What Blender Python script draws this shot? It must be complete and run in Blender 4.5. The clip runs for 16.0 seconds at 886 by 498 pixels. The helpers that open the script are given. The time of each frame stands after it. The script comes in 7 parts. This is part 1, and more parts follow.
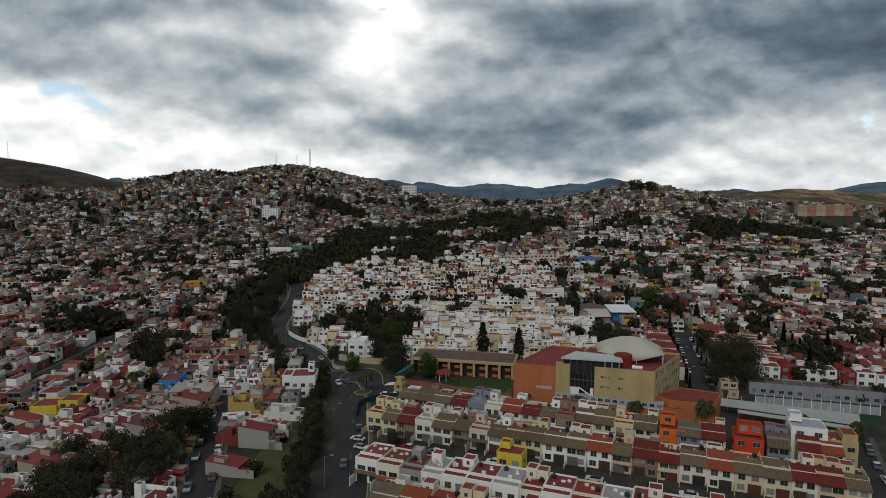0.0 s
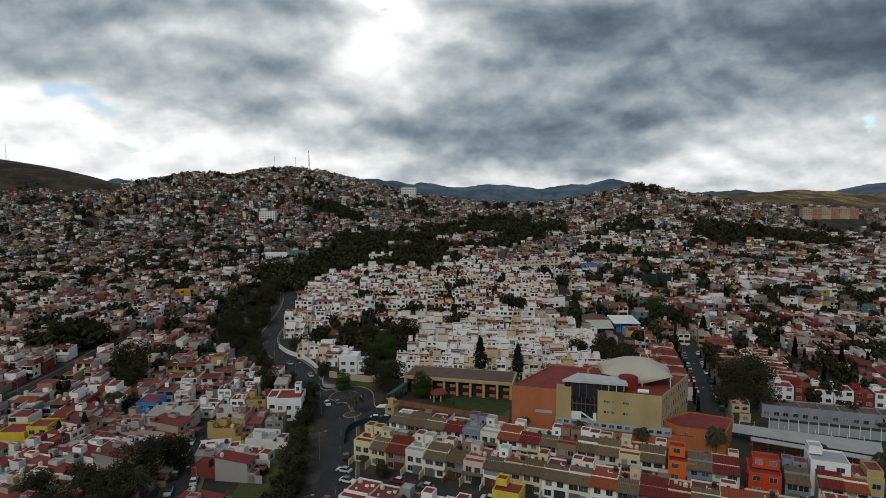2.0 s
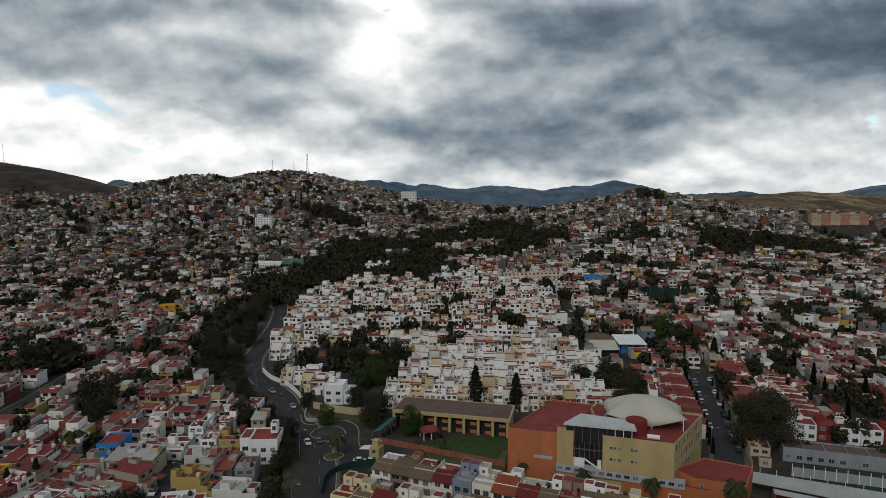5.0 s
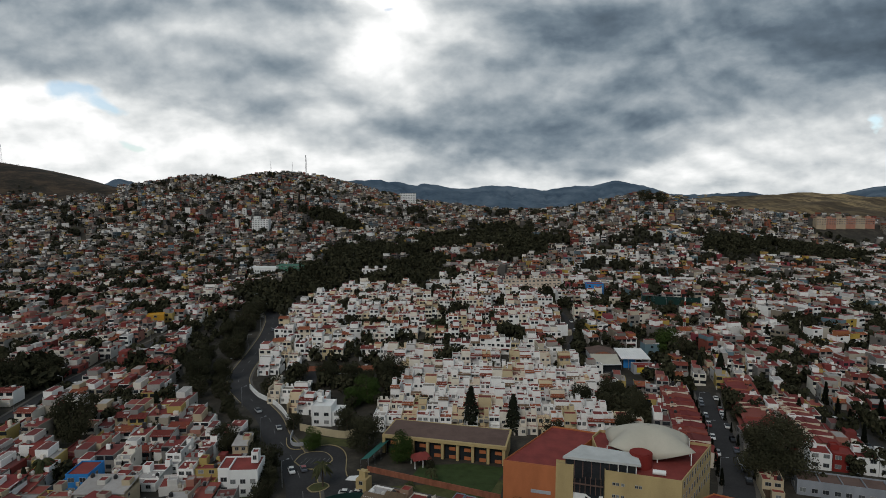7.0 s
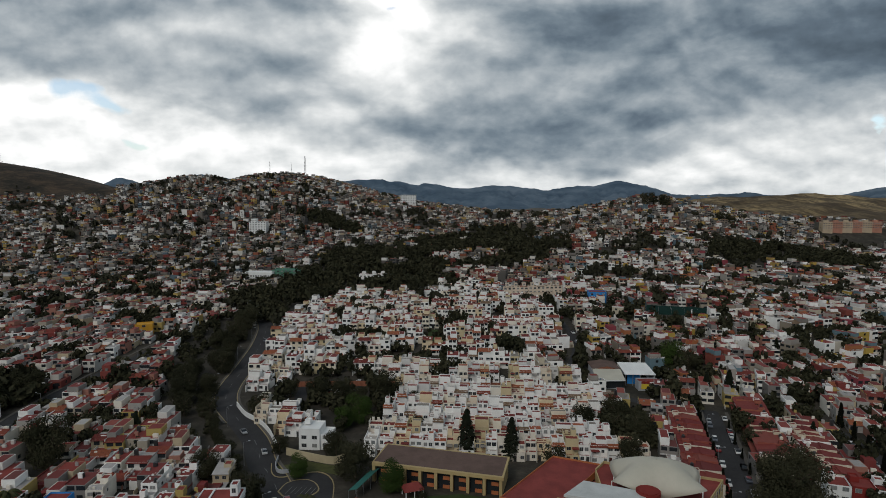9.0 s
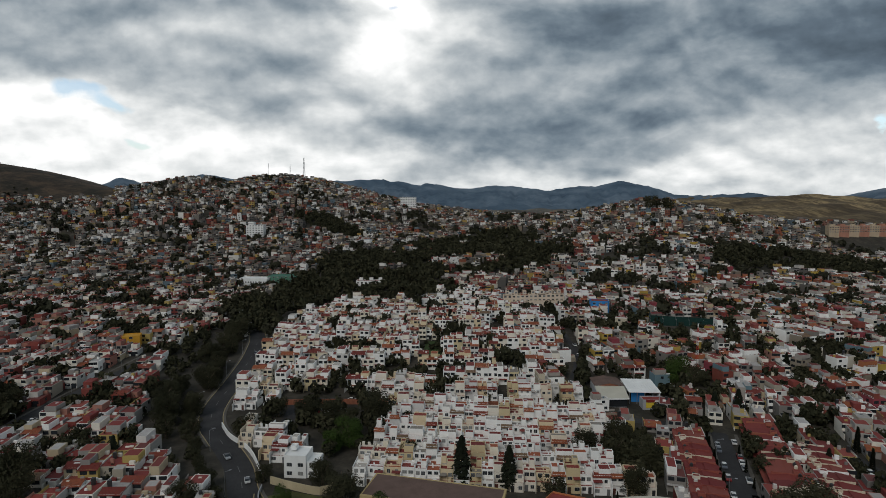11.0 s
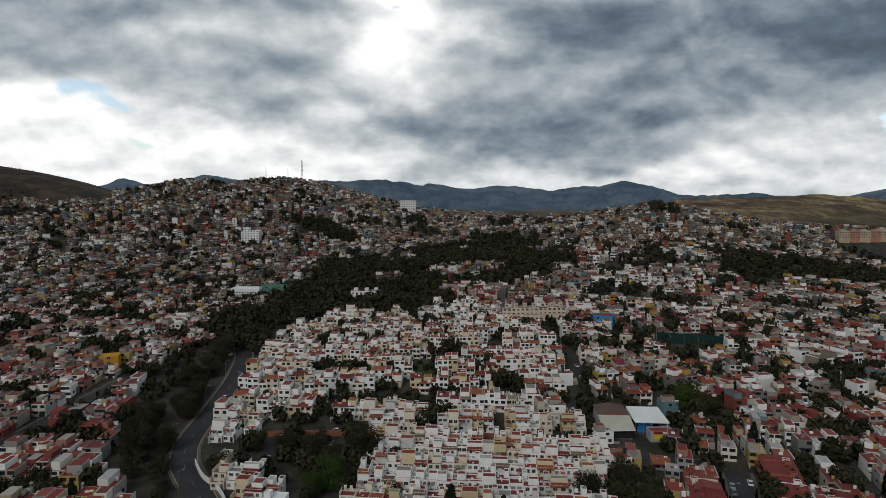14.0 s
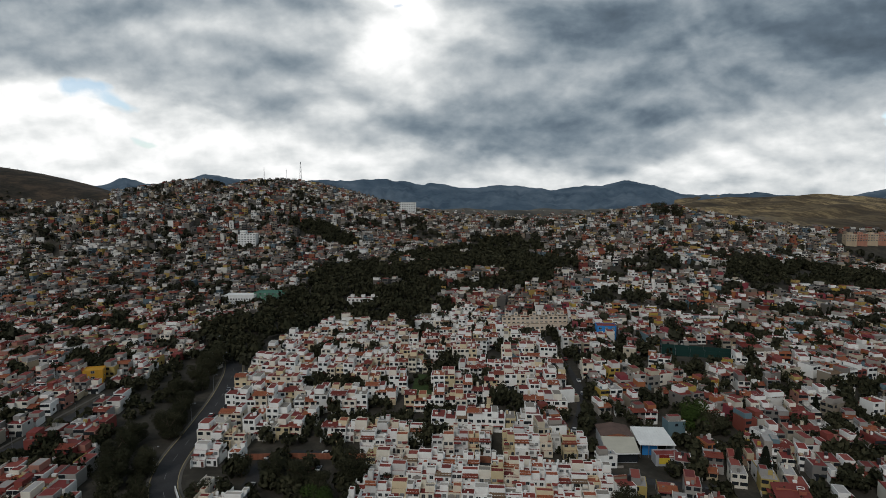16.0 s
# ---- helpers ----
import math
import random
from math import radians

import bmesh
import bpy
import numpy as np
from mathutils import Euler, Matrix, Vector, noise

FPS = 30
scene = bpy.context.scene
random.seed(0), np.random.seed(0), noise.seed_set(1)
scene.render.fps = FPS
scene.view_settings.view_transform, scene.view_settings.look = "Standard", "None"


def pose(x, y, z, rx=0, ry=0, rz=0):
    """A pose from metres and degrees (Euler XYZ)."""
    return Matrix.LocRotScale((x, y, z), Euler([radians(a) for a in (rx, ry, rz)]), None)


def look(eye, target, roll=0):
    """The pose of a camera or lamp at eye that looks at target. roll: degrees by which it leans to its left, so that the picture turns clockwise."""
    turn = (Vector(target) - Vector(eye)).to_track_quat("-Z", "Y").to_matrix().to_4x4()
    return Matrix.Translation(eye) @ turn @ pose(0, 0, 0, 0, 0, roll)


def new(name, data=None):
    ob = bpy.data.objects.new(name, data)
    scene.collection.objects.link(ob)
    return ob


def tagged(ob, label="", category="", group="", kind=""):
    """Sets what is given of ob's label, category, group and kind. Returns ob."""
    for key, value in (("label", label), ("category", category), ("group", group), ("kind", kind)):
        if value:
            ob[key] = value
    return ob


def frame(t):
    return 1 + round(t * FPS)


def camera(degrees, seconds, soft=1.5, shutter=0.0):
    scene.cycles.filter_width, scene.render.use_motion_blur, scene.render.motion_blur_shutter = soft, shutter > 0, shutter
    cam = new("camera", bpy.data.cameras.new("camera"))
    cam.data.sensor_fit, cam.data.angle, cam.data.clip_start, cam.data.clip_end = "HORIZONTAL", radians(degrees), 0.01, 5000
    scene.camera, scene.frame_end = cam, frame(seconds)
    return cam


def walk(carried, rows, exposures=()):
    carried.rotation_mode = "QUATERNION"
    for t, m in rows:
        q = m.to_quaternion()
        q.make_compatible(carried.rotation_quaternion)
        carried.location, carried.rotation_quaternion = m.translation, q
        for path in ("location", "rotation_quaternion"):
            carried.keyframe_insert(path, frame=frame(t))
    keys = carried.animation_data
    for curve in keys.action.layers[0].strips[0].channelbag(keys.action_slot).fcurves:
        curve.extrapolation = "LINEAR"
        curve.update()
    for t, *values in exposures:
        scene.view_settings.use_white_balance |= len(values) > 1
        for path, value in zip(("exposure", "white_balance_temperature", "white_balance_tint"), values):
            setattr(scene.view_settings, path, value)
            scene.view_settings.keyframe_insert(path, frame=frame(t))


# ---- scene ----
from collections import defaultdict

# ================= camera =================
cam = camera(72.0, 16.0, soft=0.3)
# seconds, x, y, z, pitch, yaw, roll of a drone that rises while it flies forward
ROWS = [
    (0, 0.00, -0.00, 70.00, -5.025, 0.001, -0.143),
    (0.5, 0.59, 3.02, 70.74, -5.040, 0.033, -0.149),
    (1, 1.19, 6.05, 71.61, -5.037, 0.065, -0.152),
    (1.5, 1.79, 9.10, 72.60, -5.023, 0.098, -0.152),
    (2, 2.42, 12.18, 73.66, -5.000, 0.131, -0.151),
    (2.5, 3.04, 15.30, 74.74, -4.976, 0.174, -0.150),
    (3, 3.70, 18.41, 75.78, -4.956, 0.223, -0.152),
    (3.5, 4.39, 21.54, 76.83, -4.940, 0.272, -0.156),
    (4, 5.02, 24.63, 77.86, -4.934, 0.322, -0.161),
    (6.5, 8.23, 39.41, 83.33, -4.997, 0.477, -0.043),
    (7, 8.88, 42.43, 84.43, -5.012, 0.506, -0.008),
    (7.5, 9.47, 45.46, 85.50, -5.036, 0.544, 0.030),
    (8, 10.03, 48.50, 86.57, -5.057, 0.586, 0.069),
    (8.5, 10.55, 51.57, 87.64, -5.075, 0.630, 0.104),
    (9, 11.11, 54.63, 88.70, -5.093, 0.670, 0.136),
    (11.5, 14.33, 70.24, 94.33, -5.142, 0.901, 0.176),
    (12, 15.04, 73.45, 95.47, -5.154, 0.951, 0.168),
    (12.5, 15.75, 76.67, 96.60, -5.169, 1.002, 0.155),
    (13, 16.49, 79.89, 97.74, -5.183, 1.048, 0.142),
    (13.5, 17.21, 83.13, 98.90, -5.194, 1.098, 0.131),
    (14, 17.91, 86.38, 100.07, -5.207, 1.148, 0.124),
    (14.5, 18.61, 89.62, 101.22, -5.227, 1.193, 0.120),
    (15, 19.24, 92.85, 102.38, -5.253, 1.241, 0.116),
    (15.5, 19.87, 96.08, 103.55, -5.282, 1.286, 0.113),
    (16, 20.48, 99.30, 104.70, -5.315, 1.328, 0.107),
]
walk(cam, [(t, look((x, y, z), (x - math.sin(radians(yaw)) * math.cos(radians(pitch)), y + math.cos(radians(yaw)) * math.cos(radians(pitch)), z + math.sin(radians(pitch))), roll)) for t, x, y, z, pitch, yaw, roll in ROWS], [(0.0, 0.11), (16.0, 0.11)])


# ================= light =================
def link_math(nt, op, a, b=None, c=None, clamp=False):
    n = nt.nodes.new("ShaderNodeMath")
    n.operation, n.use_clamp = op, clamp
    for k, v in enumerate((a, b, c)):
        if v is None:
            continue
        if isinstance(v, (int, float)):
            n.inputs[k].default_value = v
        else:
            nt.links.new(v, n.inputs[k])
    return n.outputs[0]


def ramp(nt, fac, stops, mode="LINEAR"):
    n = nt.nodes.new("ShaderNodeValToRGB")
    n.color_ramp.interpolation = mode
    el = n.color_ramp.elements
    while len(el) < len(stops):
        el.new(0.5)
    for e, (p, c) in zip(el, stops):
        e.position, e.color = p, (*c, 1) if len(c) == 3 else c
    nt.links.new(fac, n.inputs[0])
    return n.outputs[0]


def mix(nt, fac, a, b, mode="MIX"):
    n = nt.nodes.new("ShaderNodeMix")
    n.data_type, n.blend_type = "RGBA", mode
    for k, v in ((0, fac), (6, a), (7, b)):
        if isinstance(v, (int, float)):
            n.inputs[k].default_value = v
        elif isinstance(v, tuple):
            n.inputs[k].default_value = (*v, 1)
        else:
            nt.links.new(v, n.inputs[k])
    return n.outputs[2]


def noise_tex(nt, vec, scale, detail=4, rough=0.55, dist=0.0, dims="3D"):
    n = nt.nodes.new("ShaderNodeTexNoise")
    n.noise_dimensions = dims
    n.inputs["Scale"].default_value, n.inputs["Detail"].default_value = scale, detail
    n.inputs["Roughness"].default_value, n.inputs["Distortion"].default_value = rough, dist
    if vec is not None:
        nt.links.new(vec, n.inputs["Vector"])
    return n


SUN_EL, SUN_AZ = 42.0, 205.0
world = bpy.data.worlds.new("sky")
scene.world = world
world.use_nodes = True
nt = world.node_tree
nt.nodes.clear()
tc = nt.nodes.new("ShaderNodeTexCoord")
sep = nt.nodes.new("ShaderNodeSeparateXYZ")
nt.links.new(tc.outputs["Generated"], sep.inputs[0])
dx, dy, dz = sep.outputs
# cloud deck: directions laid onto a flat layer, so that clouds flatten towards the horizon
flat = nt.nodes.new("ShaderNodeCombineXYZ")
lift = link_math(nt, "ADD", link_math(nt, "ABSOLUTE", dz), 0.42)
nt.links.new(link_math(nt, "DIVIDE", dx, lift), flat.inputs[0])
nt.links.new(link_math(nt, "DIVIDE", dy, lift), flat.inputs[1])


def moved(vec, offset, scale=(1, 1, 1), turn=0.0):
    n = nt.nodes.new("ShaderNodeMapping")
    n.inputs["Location"].default_value, n.inputs["Scale"].default_value = offset, scale
    n.inputs["Rotation"].default_value = (0, 0, radians(turn))
    nt.links.new(vec, n.inputs[0])
    return n.outputs[0]


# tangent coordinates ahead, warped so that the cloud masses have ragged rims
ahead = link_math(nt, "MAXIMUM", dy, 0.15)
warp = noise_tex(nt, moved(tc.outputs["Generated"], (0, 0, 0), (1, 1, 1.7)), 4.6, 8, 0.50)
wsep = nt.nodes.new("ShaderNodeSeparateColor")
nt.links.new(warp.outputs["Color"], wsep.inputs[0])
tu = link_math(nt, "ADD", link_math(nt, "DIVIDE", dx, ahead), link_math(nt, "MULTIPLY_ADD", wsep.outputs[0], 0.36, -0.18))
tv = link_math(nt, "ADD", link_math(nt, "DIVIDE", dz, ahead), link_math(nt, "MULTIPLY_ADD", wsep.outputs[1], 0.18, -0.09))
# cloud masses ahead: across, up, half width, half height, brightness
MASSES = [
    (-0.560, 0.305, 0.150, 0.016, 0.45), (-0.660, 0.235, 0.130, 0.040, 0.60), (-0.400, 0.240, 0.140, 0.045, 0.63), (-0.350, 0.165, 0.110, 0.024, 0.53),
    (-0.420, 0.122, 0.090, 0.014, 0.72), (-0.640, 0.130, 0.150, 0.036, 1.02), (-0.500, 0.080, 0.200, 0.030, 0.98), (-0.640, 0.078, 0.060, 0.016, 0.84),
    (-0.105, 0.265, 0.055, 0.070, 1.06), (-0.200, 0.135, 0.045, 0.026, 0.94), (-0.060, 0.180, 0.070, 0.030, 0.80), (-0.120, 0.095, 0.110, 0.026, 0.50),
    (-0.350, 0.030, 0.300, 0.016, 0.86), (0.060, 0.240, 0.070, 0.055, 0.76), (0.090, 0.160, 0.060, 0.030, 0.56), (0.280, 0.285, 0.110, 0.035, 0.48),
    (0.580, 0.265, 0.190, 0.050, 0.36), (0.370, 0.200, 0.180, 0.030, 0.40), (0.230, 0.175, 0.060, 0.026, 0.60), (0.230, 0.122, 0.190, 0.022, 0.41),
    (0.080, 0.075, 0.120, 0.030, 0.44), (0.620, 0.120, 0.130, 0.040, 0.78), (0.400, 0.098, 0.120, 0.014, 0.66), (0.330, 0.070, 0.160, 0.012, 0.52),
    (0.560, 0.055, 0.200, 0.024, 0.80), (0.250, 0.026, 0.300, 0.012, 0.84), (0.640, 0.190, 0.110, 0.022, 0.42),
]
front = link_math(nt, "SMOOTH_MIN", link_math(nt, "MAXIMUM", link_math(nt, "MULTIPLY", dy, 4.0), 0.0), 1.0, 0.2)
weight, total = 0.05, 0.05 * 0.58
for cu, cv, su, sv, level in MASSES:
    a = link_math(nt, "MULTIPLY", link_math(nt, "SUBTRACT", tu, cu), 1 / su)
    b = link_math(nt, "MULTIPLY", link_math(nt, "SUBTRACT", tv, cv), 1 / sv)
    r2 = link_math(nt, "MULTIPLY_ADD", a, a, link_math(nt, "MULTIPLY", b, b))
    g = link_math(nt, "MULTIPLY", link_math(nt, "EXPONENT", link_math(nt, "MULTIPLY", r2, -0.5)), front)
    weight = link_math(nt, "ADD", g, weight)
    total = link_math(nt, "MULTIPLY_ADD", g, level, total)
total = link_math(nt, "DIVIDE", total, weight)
# billows lit from above and behind: the same pattern taken twice, a little apart
soft_1, soft_2 = (noise_tex(nt, moved(flat.outputs[0], o), 2.7, 8, 0.50, 0.25) for o in ((0, 0, 0), (0.015, 0.075, 0)))
face = nt.nodes.new("ShaderNodeCombineXYZ")
nt.links.new(link_math(nt, "DIVIDE", dx, ahead), face.inputs[0])
nt.links.new(link_math(nt, "DIVIDE", dz, ahead), face.inputs[1])
puff_1, puff_2 = (noise_tex(nt, moved(face.outputs[0], o, (1, 1.5, 1)), 9.0, 6, 0.50, 0.1) for o in ((3, 1, 0), (3.006, 1.030, 0)))
relief = link_math(nt, "SUBTRACT", soft_1.outputs[0], soft_2.outputs[0])
relief_2 = link_math(nt, "SUBTRACT", puff_1.outputs[0], puff_2.outputs[0])
total = link_math(nt, "MULTIPLY_ADD", relief, 0.45, total)
total = link_math(nt, "MULTIPLY_ADD", relief_2, 0.50, total)
total = link_math(nt, "ADD", total, link_math(nt, "MULTIPLY_ADD", soft_1.outputs[0], 0.42, -0.20))
# long bands that climb to the east
band = nt.nodes.new("ShaderNodeCombineXYZ")
nt.links.new(link_math(nt, "MULTIPLY", tu, 3.2), band.inputs[0])
nt.links.new(link_math(nt, "MULTIPLY", link_math(nt, "MULTIPLY_ADD", tu, -0.17, tv), 20.0), band.inputs[1])
bands = noise_tex(nt, band.outputs[0], 1.0, 5, 0.5, 0.3)
east = link_math(nt, "MULTIPLY", link_math(nt, "ADD", tu, 0.05), 4.0, clamp=True)
total = link_math(nt, "MULTIPLY_ADD", link_math(nt, "MULTIPLY", east, front), link_math(nt, "MULTIPLY_ADD", bands.outputs[0], 0.28, -0.135), total)
# the deck is thicker and darker overhead and behind
over = link_math(nt, "MULTIPLY", link_math(nt, "SUBTRACT", dz, 0.36), 2.6, clamp=True)
total = link_math(nt, "MULTIPLY_ADD", over, -0.16, total)
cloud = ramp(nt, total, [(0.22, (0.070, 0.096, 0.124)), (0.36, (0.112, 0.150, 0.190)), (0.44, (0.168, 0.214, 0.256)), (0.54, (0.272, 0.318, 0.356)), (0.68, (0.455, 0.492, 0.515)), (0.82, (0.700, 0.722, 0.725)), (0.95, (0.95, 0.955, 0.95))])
sky = nt.nodes.new("ShaderNodeTexSky")
sky.sky_type, sky.sun_disc = "NISHITA", False
sky.sun_elevation, sky.sun_rotation = radians(SUN_EL), radians(SUN_AZ)
sky_bg, cloud_bg, blend = nt.nodes.new("ShaderNodeBackground"), nt.nodes.new("ShaderNodeBackground"), nt.nodes.new("ShaderNodeMixShader")
nt.links.new(sky.outputs[0], sky_bg.inputs[0])
sky_bg.inputs[1].default_value = 0.14
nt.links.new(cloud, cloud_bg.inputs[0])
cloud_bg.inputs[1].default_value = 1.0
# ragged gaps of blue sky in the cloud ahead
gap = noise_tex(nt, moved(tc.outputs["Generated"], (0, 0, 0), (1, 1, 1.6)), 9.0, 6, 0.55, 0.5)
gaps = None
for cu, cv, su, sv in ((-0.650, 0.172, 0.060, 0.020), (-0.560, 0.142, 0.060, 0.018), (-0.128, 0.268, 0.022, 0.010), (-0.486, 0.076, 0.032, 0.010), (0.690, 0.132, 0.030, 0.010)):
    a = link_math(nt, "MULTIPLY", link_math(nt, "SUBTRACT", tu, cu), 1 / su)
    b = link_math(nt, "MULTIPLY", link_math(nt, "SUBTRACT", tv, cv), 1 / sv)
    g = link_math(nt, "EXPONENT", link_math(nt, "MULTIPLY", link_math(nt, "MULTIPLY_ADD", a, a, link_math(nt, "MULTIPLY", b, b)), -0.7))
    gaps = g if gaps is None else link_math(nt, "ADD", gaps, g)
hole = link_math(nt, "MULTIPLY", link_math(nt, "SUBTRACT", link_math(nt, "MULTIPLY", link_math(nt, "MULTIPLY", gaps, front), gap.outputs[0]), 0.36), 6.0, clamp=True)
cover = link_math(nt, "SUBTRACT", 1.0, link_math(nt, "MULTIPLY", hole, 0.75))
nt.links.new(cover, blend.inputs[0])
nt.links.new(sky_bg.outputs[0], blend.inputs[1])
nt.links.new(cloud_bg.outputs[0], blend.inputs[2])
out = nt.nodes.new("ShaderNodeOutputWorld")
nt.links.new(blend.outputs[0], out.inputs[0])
sun = new("sun", bpy.data.lights.new("sun", "SUN"))
sun.data.energy, sun.data.angle, sun.data.color = 1.0, radians(25), (1.0, 0.96, 0.90)
sun.matrix_world = look((0, 0, 300), (300 * math.sin(radians(SUN_AZ + 180)) / math.tan(radians(SUN_EL)), 300 * math.cos(radians(SUN_AZ + 180)) / math.tan(radians(SUN_EL)), 0))


# ================= materials =================
def material(name, rough=0.8, metal=0.0):
    m = bpy.data.materials.new(name)
    m.use_nodes = True
    b = m.node_tree.nodes["Principled BSDF"]
    b.inputs["Roughness"].default_value, b.inputs["Metallic"].default_value = rough, metal
    if rough > 0.75:
        b.inputs["Specular IOR Level"].default_value = 0.2
    return m, m.node_tree, b


def position(nt, scale=(1, 1, 1)):
    g = nt.nodes.new("ShaderNodeNewGeometry")
    mp = nt.nodes.new("ShaderNodeMapping")
    mp.inputs["Scale"].default_value = scale
    nt.links.new(g.outputs["Position"], mp.inputs[0])
    return mp.outputs[0]


def bump_of(nt, b, height, strength=0.3, dist=0.05):
    n = nt.nodes.new("ShaderNodeBump")
    n.inputs["Strength"].default_value, n.inputs["Distance"].default_value = strength, dist
    nt.links.new(height, n.inputs["Height"])
    nt.links.new(n.outputs[0], b.inputs["Normal"])


def plain(name, col, rough=0.8, metal=0.0, vary=0.25, scale=1.5, streak=True, bump=0.0):
    """A surface of one colour with grain and wear at two sizes."""
    m, nt, b = material(name, rough, metal)
    n1 = noise_tex(nt, position(nt, (1, 1, 0.35 if streak else 1)), scale * 0.25, 5, 0.6)
    n2 = noise_tex(nt, position(nt), scale * 4, 3, 0.6)
    f = link_math(nt, "ADD", link_math(nt, "MULTIPLY", n1.outputs[0], 0.7), link_math(nt, "MULTIPLY", n2.outputs[0], 0.3))
    lo, hi = tuple(c * (1 - vary) for c in col), tuple(min(1, c * (1 + vary * 0.6)) for c in col)
    nt.links.new(ramp(nt, f, [(0.3, lo), (0.68, hi)]), b.inputs["Base Color"])
    if bump:
        bump_of(nt, b, n2.outputs[0], bump)
    return m


def palette(name, cols, island=False, rough=0.85, vary=0.12, scale=0.6, wear=(0.16, 0.15, 0.14)):
    """Paint whose colour is drawn house by house from a few paints, with weather streaks."""
    m, nt, b = material(name, rough)
    if island:
        rnd = nt.nodes.new("ShaderNodeNewGeometry").outputs["Random Per Island"]
    else:
        rnd = nt.nodes.new("ShaderNodeObjectInfo").outputs["Random"]
    n = len(cols)
    base = ramp(nt, rnd, [(k / n, c) for k, c in enumerate(cols)], "CONSTANT")
    n1 = noise_tex(nt, position(nt, (1, 1, 0.3)), scale, 5, 0.65)
    n2 = noise_tex(nt, position(nt), scale * 6, 3, 0.6)
    f = ramp(nt, n1.outputs[0], [(0.42, (0, 0, 0)), (0.75, (vary, vary, vary))])
    col = mix(nt, f, base, wear)
    col = mix(nt, ramp(nt, n2.outputs[0], [(0.3, (0.10, 0.10, 0.10)), (0.6, (0, 0, 0))]), col, (0.08, 0.075, 0.07))
    nt.links.new(col, b.inputs["Base Color"])
    return m


WHITE, OFFWHITE = (0.82, 0.81, 0.78), (0.72, 0.67, 0.58)
P_WHITE = [(0.66, 0.58, 0.46), WHITE, WHITE, WHITE, OFFWHITE, (0.56, 0.46, 0.28), WHITE, WHITE, (0.78, 0.77, 0.75), WHITE, OFFWHITE, WHITE, (0.80, 0.79, 0.76), WHITE, OFFWHITE, (0.72, 0.66, 0.54), WHITE, (0.60, 0.59, 0.57), WHITE, (0.66, 0.54, 0.36), (0.78, 0.78, 0.77)]
P_ROW = [(0.25, 0.16, 0.11), (0.62, 0.53, 0.36), WHITE, (0.60, 0.44, 0.29), OFFWHITE, (0.62, 0.57, 0.40), WHITE, (0.20, 0.23, 0.29), (0.70, 0.66, 0.56), OFFWHITE, (0.64, 0.55, 0.33), WHITE, (0.58, 0.50, 0.40)]
P_RED = [WHITE, (0.52, 0.50, 0.46), (0.45, 0.37, 0.25), (0.22, 0.05, 0.04), (0.30, 0.285, 0.27), WHITE, (0.60, 0.58, 0.55), (0.18, 0.035, 0.03), (0.34, 0.30, 0.24), OFFWHITE, (0.18, 0.168, 0.155), WHITE, (0.34, 0.16, 0.12), (0.24, 0.225, 0.21), (0.66, 0.64, 0.60), OFFWHITE, (0.40, 0.30, 0.10), (0.33, 0.315, 0.29)]
P_MIXED = [WHITE, (0.42, 0.39, 0.35), WHITE, (0.48, 0.42, 0.32), (0.34, 0.12, 0.05), WHITE, (0.16, 0.145, 0.13), (0.42, 0.29, 0.06), WHITE, (0.24, 0.045, 0.06), (0.30, 0.27, 0.24), OFFWHITE, (0.26, 0.24, 0.215), WHITE, (0.20, 0.18, 0.16), (0.20, 0.05, 0.035), (0.62, 0.60, 0.57), (0.12, 0.19, 0.22), WHITE, (0.25, 0.21, 0.16), (0.55, 0.50, 0.42)]
P_FLAT = [WHITE, OFFWHITE, WHITE, (0.78, 0.77, 0.74), (0.72, 0.66, 0.54), WHITE, (0.30, 0.29, 0.28), WHITE]
P_TERRACE = [(0.20, 0.045, 0.035), (0.60, 0.54, 0.44), (0.30, 0.10, 0.06), WHITE, (0.22, 0.05, 0.04), (0.55, 0.47, 0.35), (0.26, 0.07, 0.05)]
P_DECK_TERRACE = [(0.17, 0.028, 0.026), (0.21, 0.040, 0.032), (0.15, 0.030, 0.027), (0.23, 0.060, 0.045), (0.19, 0.034, 0.030)]
P_HILL = [(0.15, 0.135, 0.12), (0.78, 0.76, 0.72), (0.21, 0.17, 0.13), (0.36, 0.335, 0.30), (0.12, 0.108, 0.098), (0.27, 0.085, 0.045), (0.74, 0.72, 0.68), (0.44, 0.30, 0.09), (0.19, 0.17, 0.15), (0.56, 0.52, 0.46), (0.31, 0.16, 0.12), (0.13, 0.118, 0.105), (0.70, 0.67, 0.61), (0.12, 0.17, 0.20), (0.28, 0.23, 0.17), (0.20, 0.045, 0.035), (0.10, 0.093, 0.085), (0.24, 0.215, 0.19), (0.80, 0.78, 0.75), (0.38, 0.31, 0.21), (0.17, 0.15, 0.135)]
P_DECK_RED = [(0.155, 0.026, 0.024), (0.19, 0.040, 0.032), (0.135, 0.030, 0.027), (0.215, 0.055, 0.042), (0.28, 0.265, 0.25), (0.165, 0.032, 0.028), (0.12, 0.038, 0.034), (0.20, 0.036, 0.028), (0.17, 0.03, 0.026), (0.34, 0.325, 0.31)]
P_DECK_MIX = [(0.18, 0.032, 0.026), (0.40, 0.37, 0.33), (0.16, 0.028, 0.024), (0.22, 0.045, 0.032), (0.17, 0.030, 0.026), (0.30, 0.085, 0.042), (0.15, 0.030, 0.026), (0.22, 0.20, 0.17), (0.20, 0.040, 0.030)]
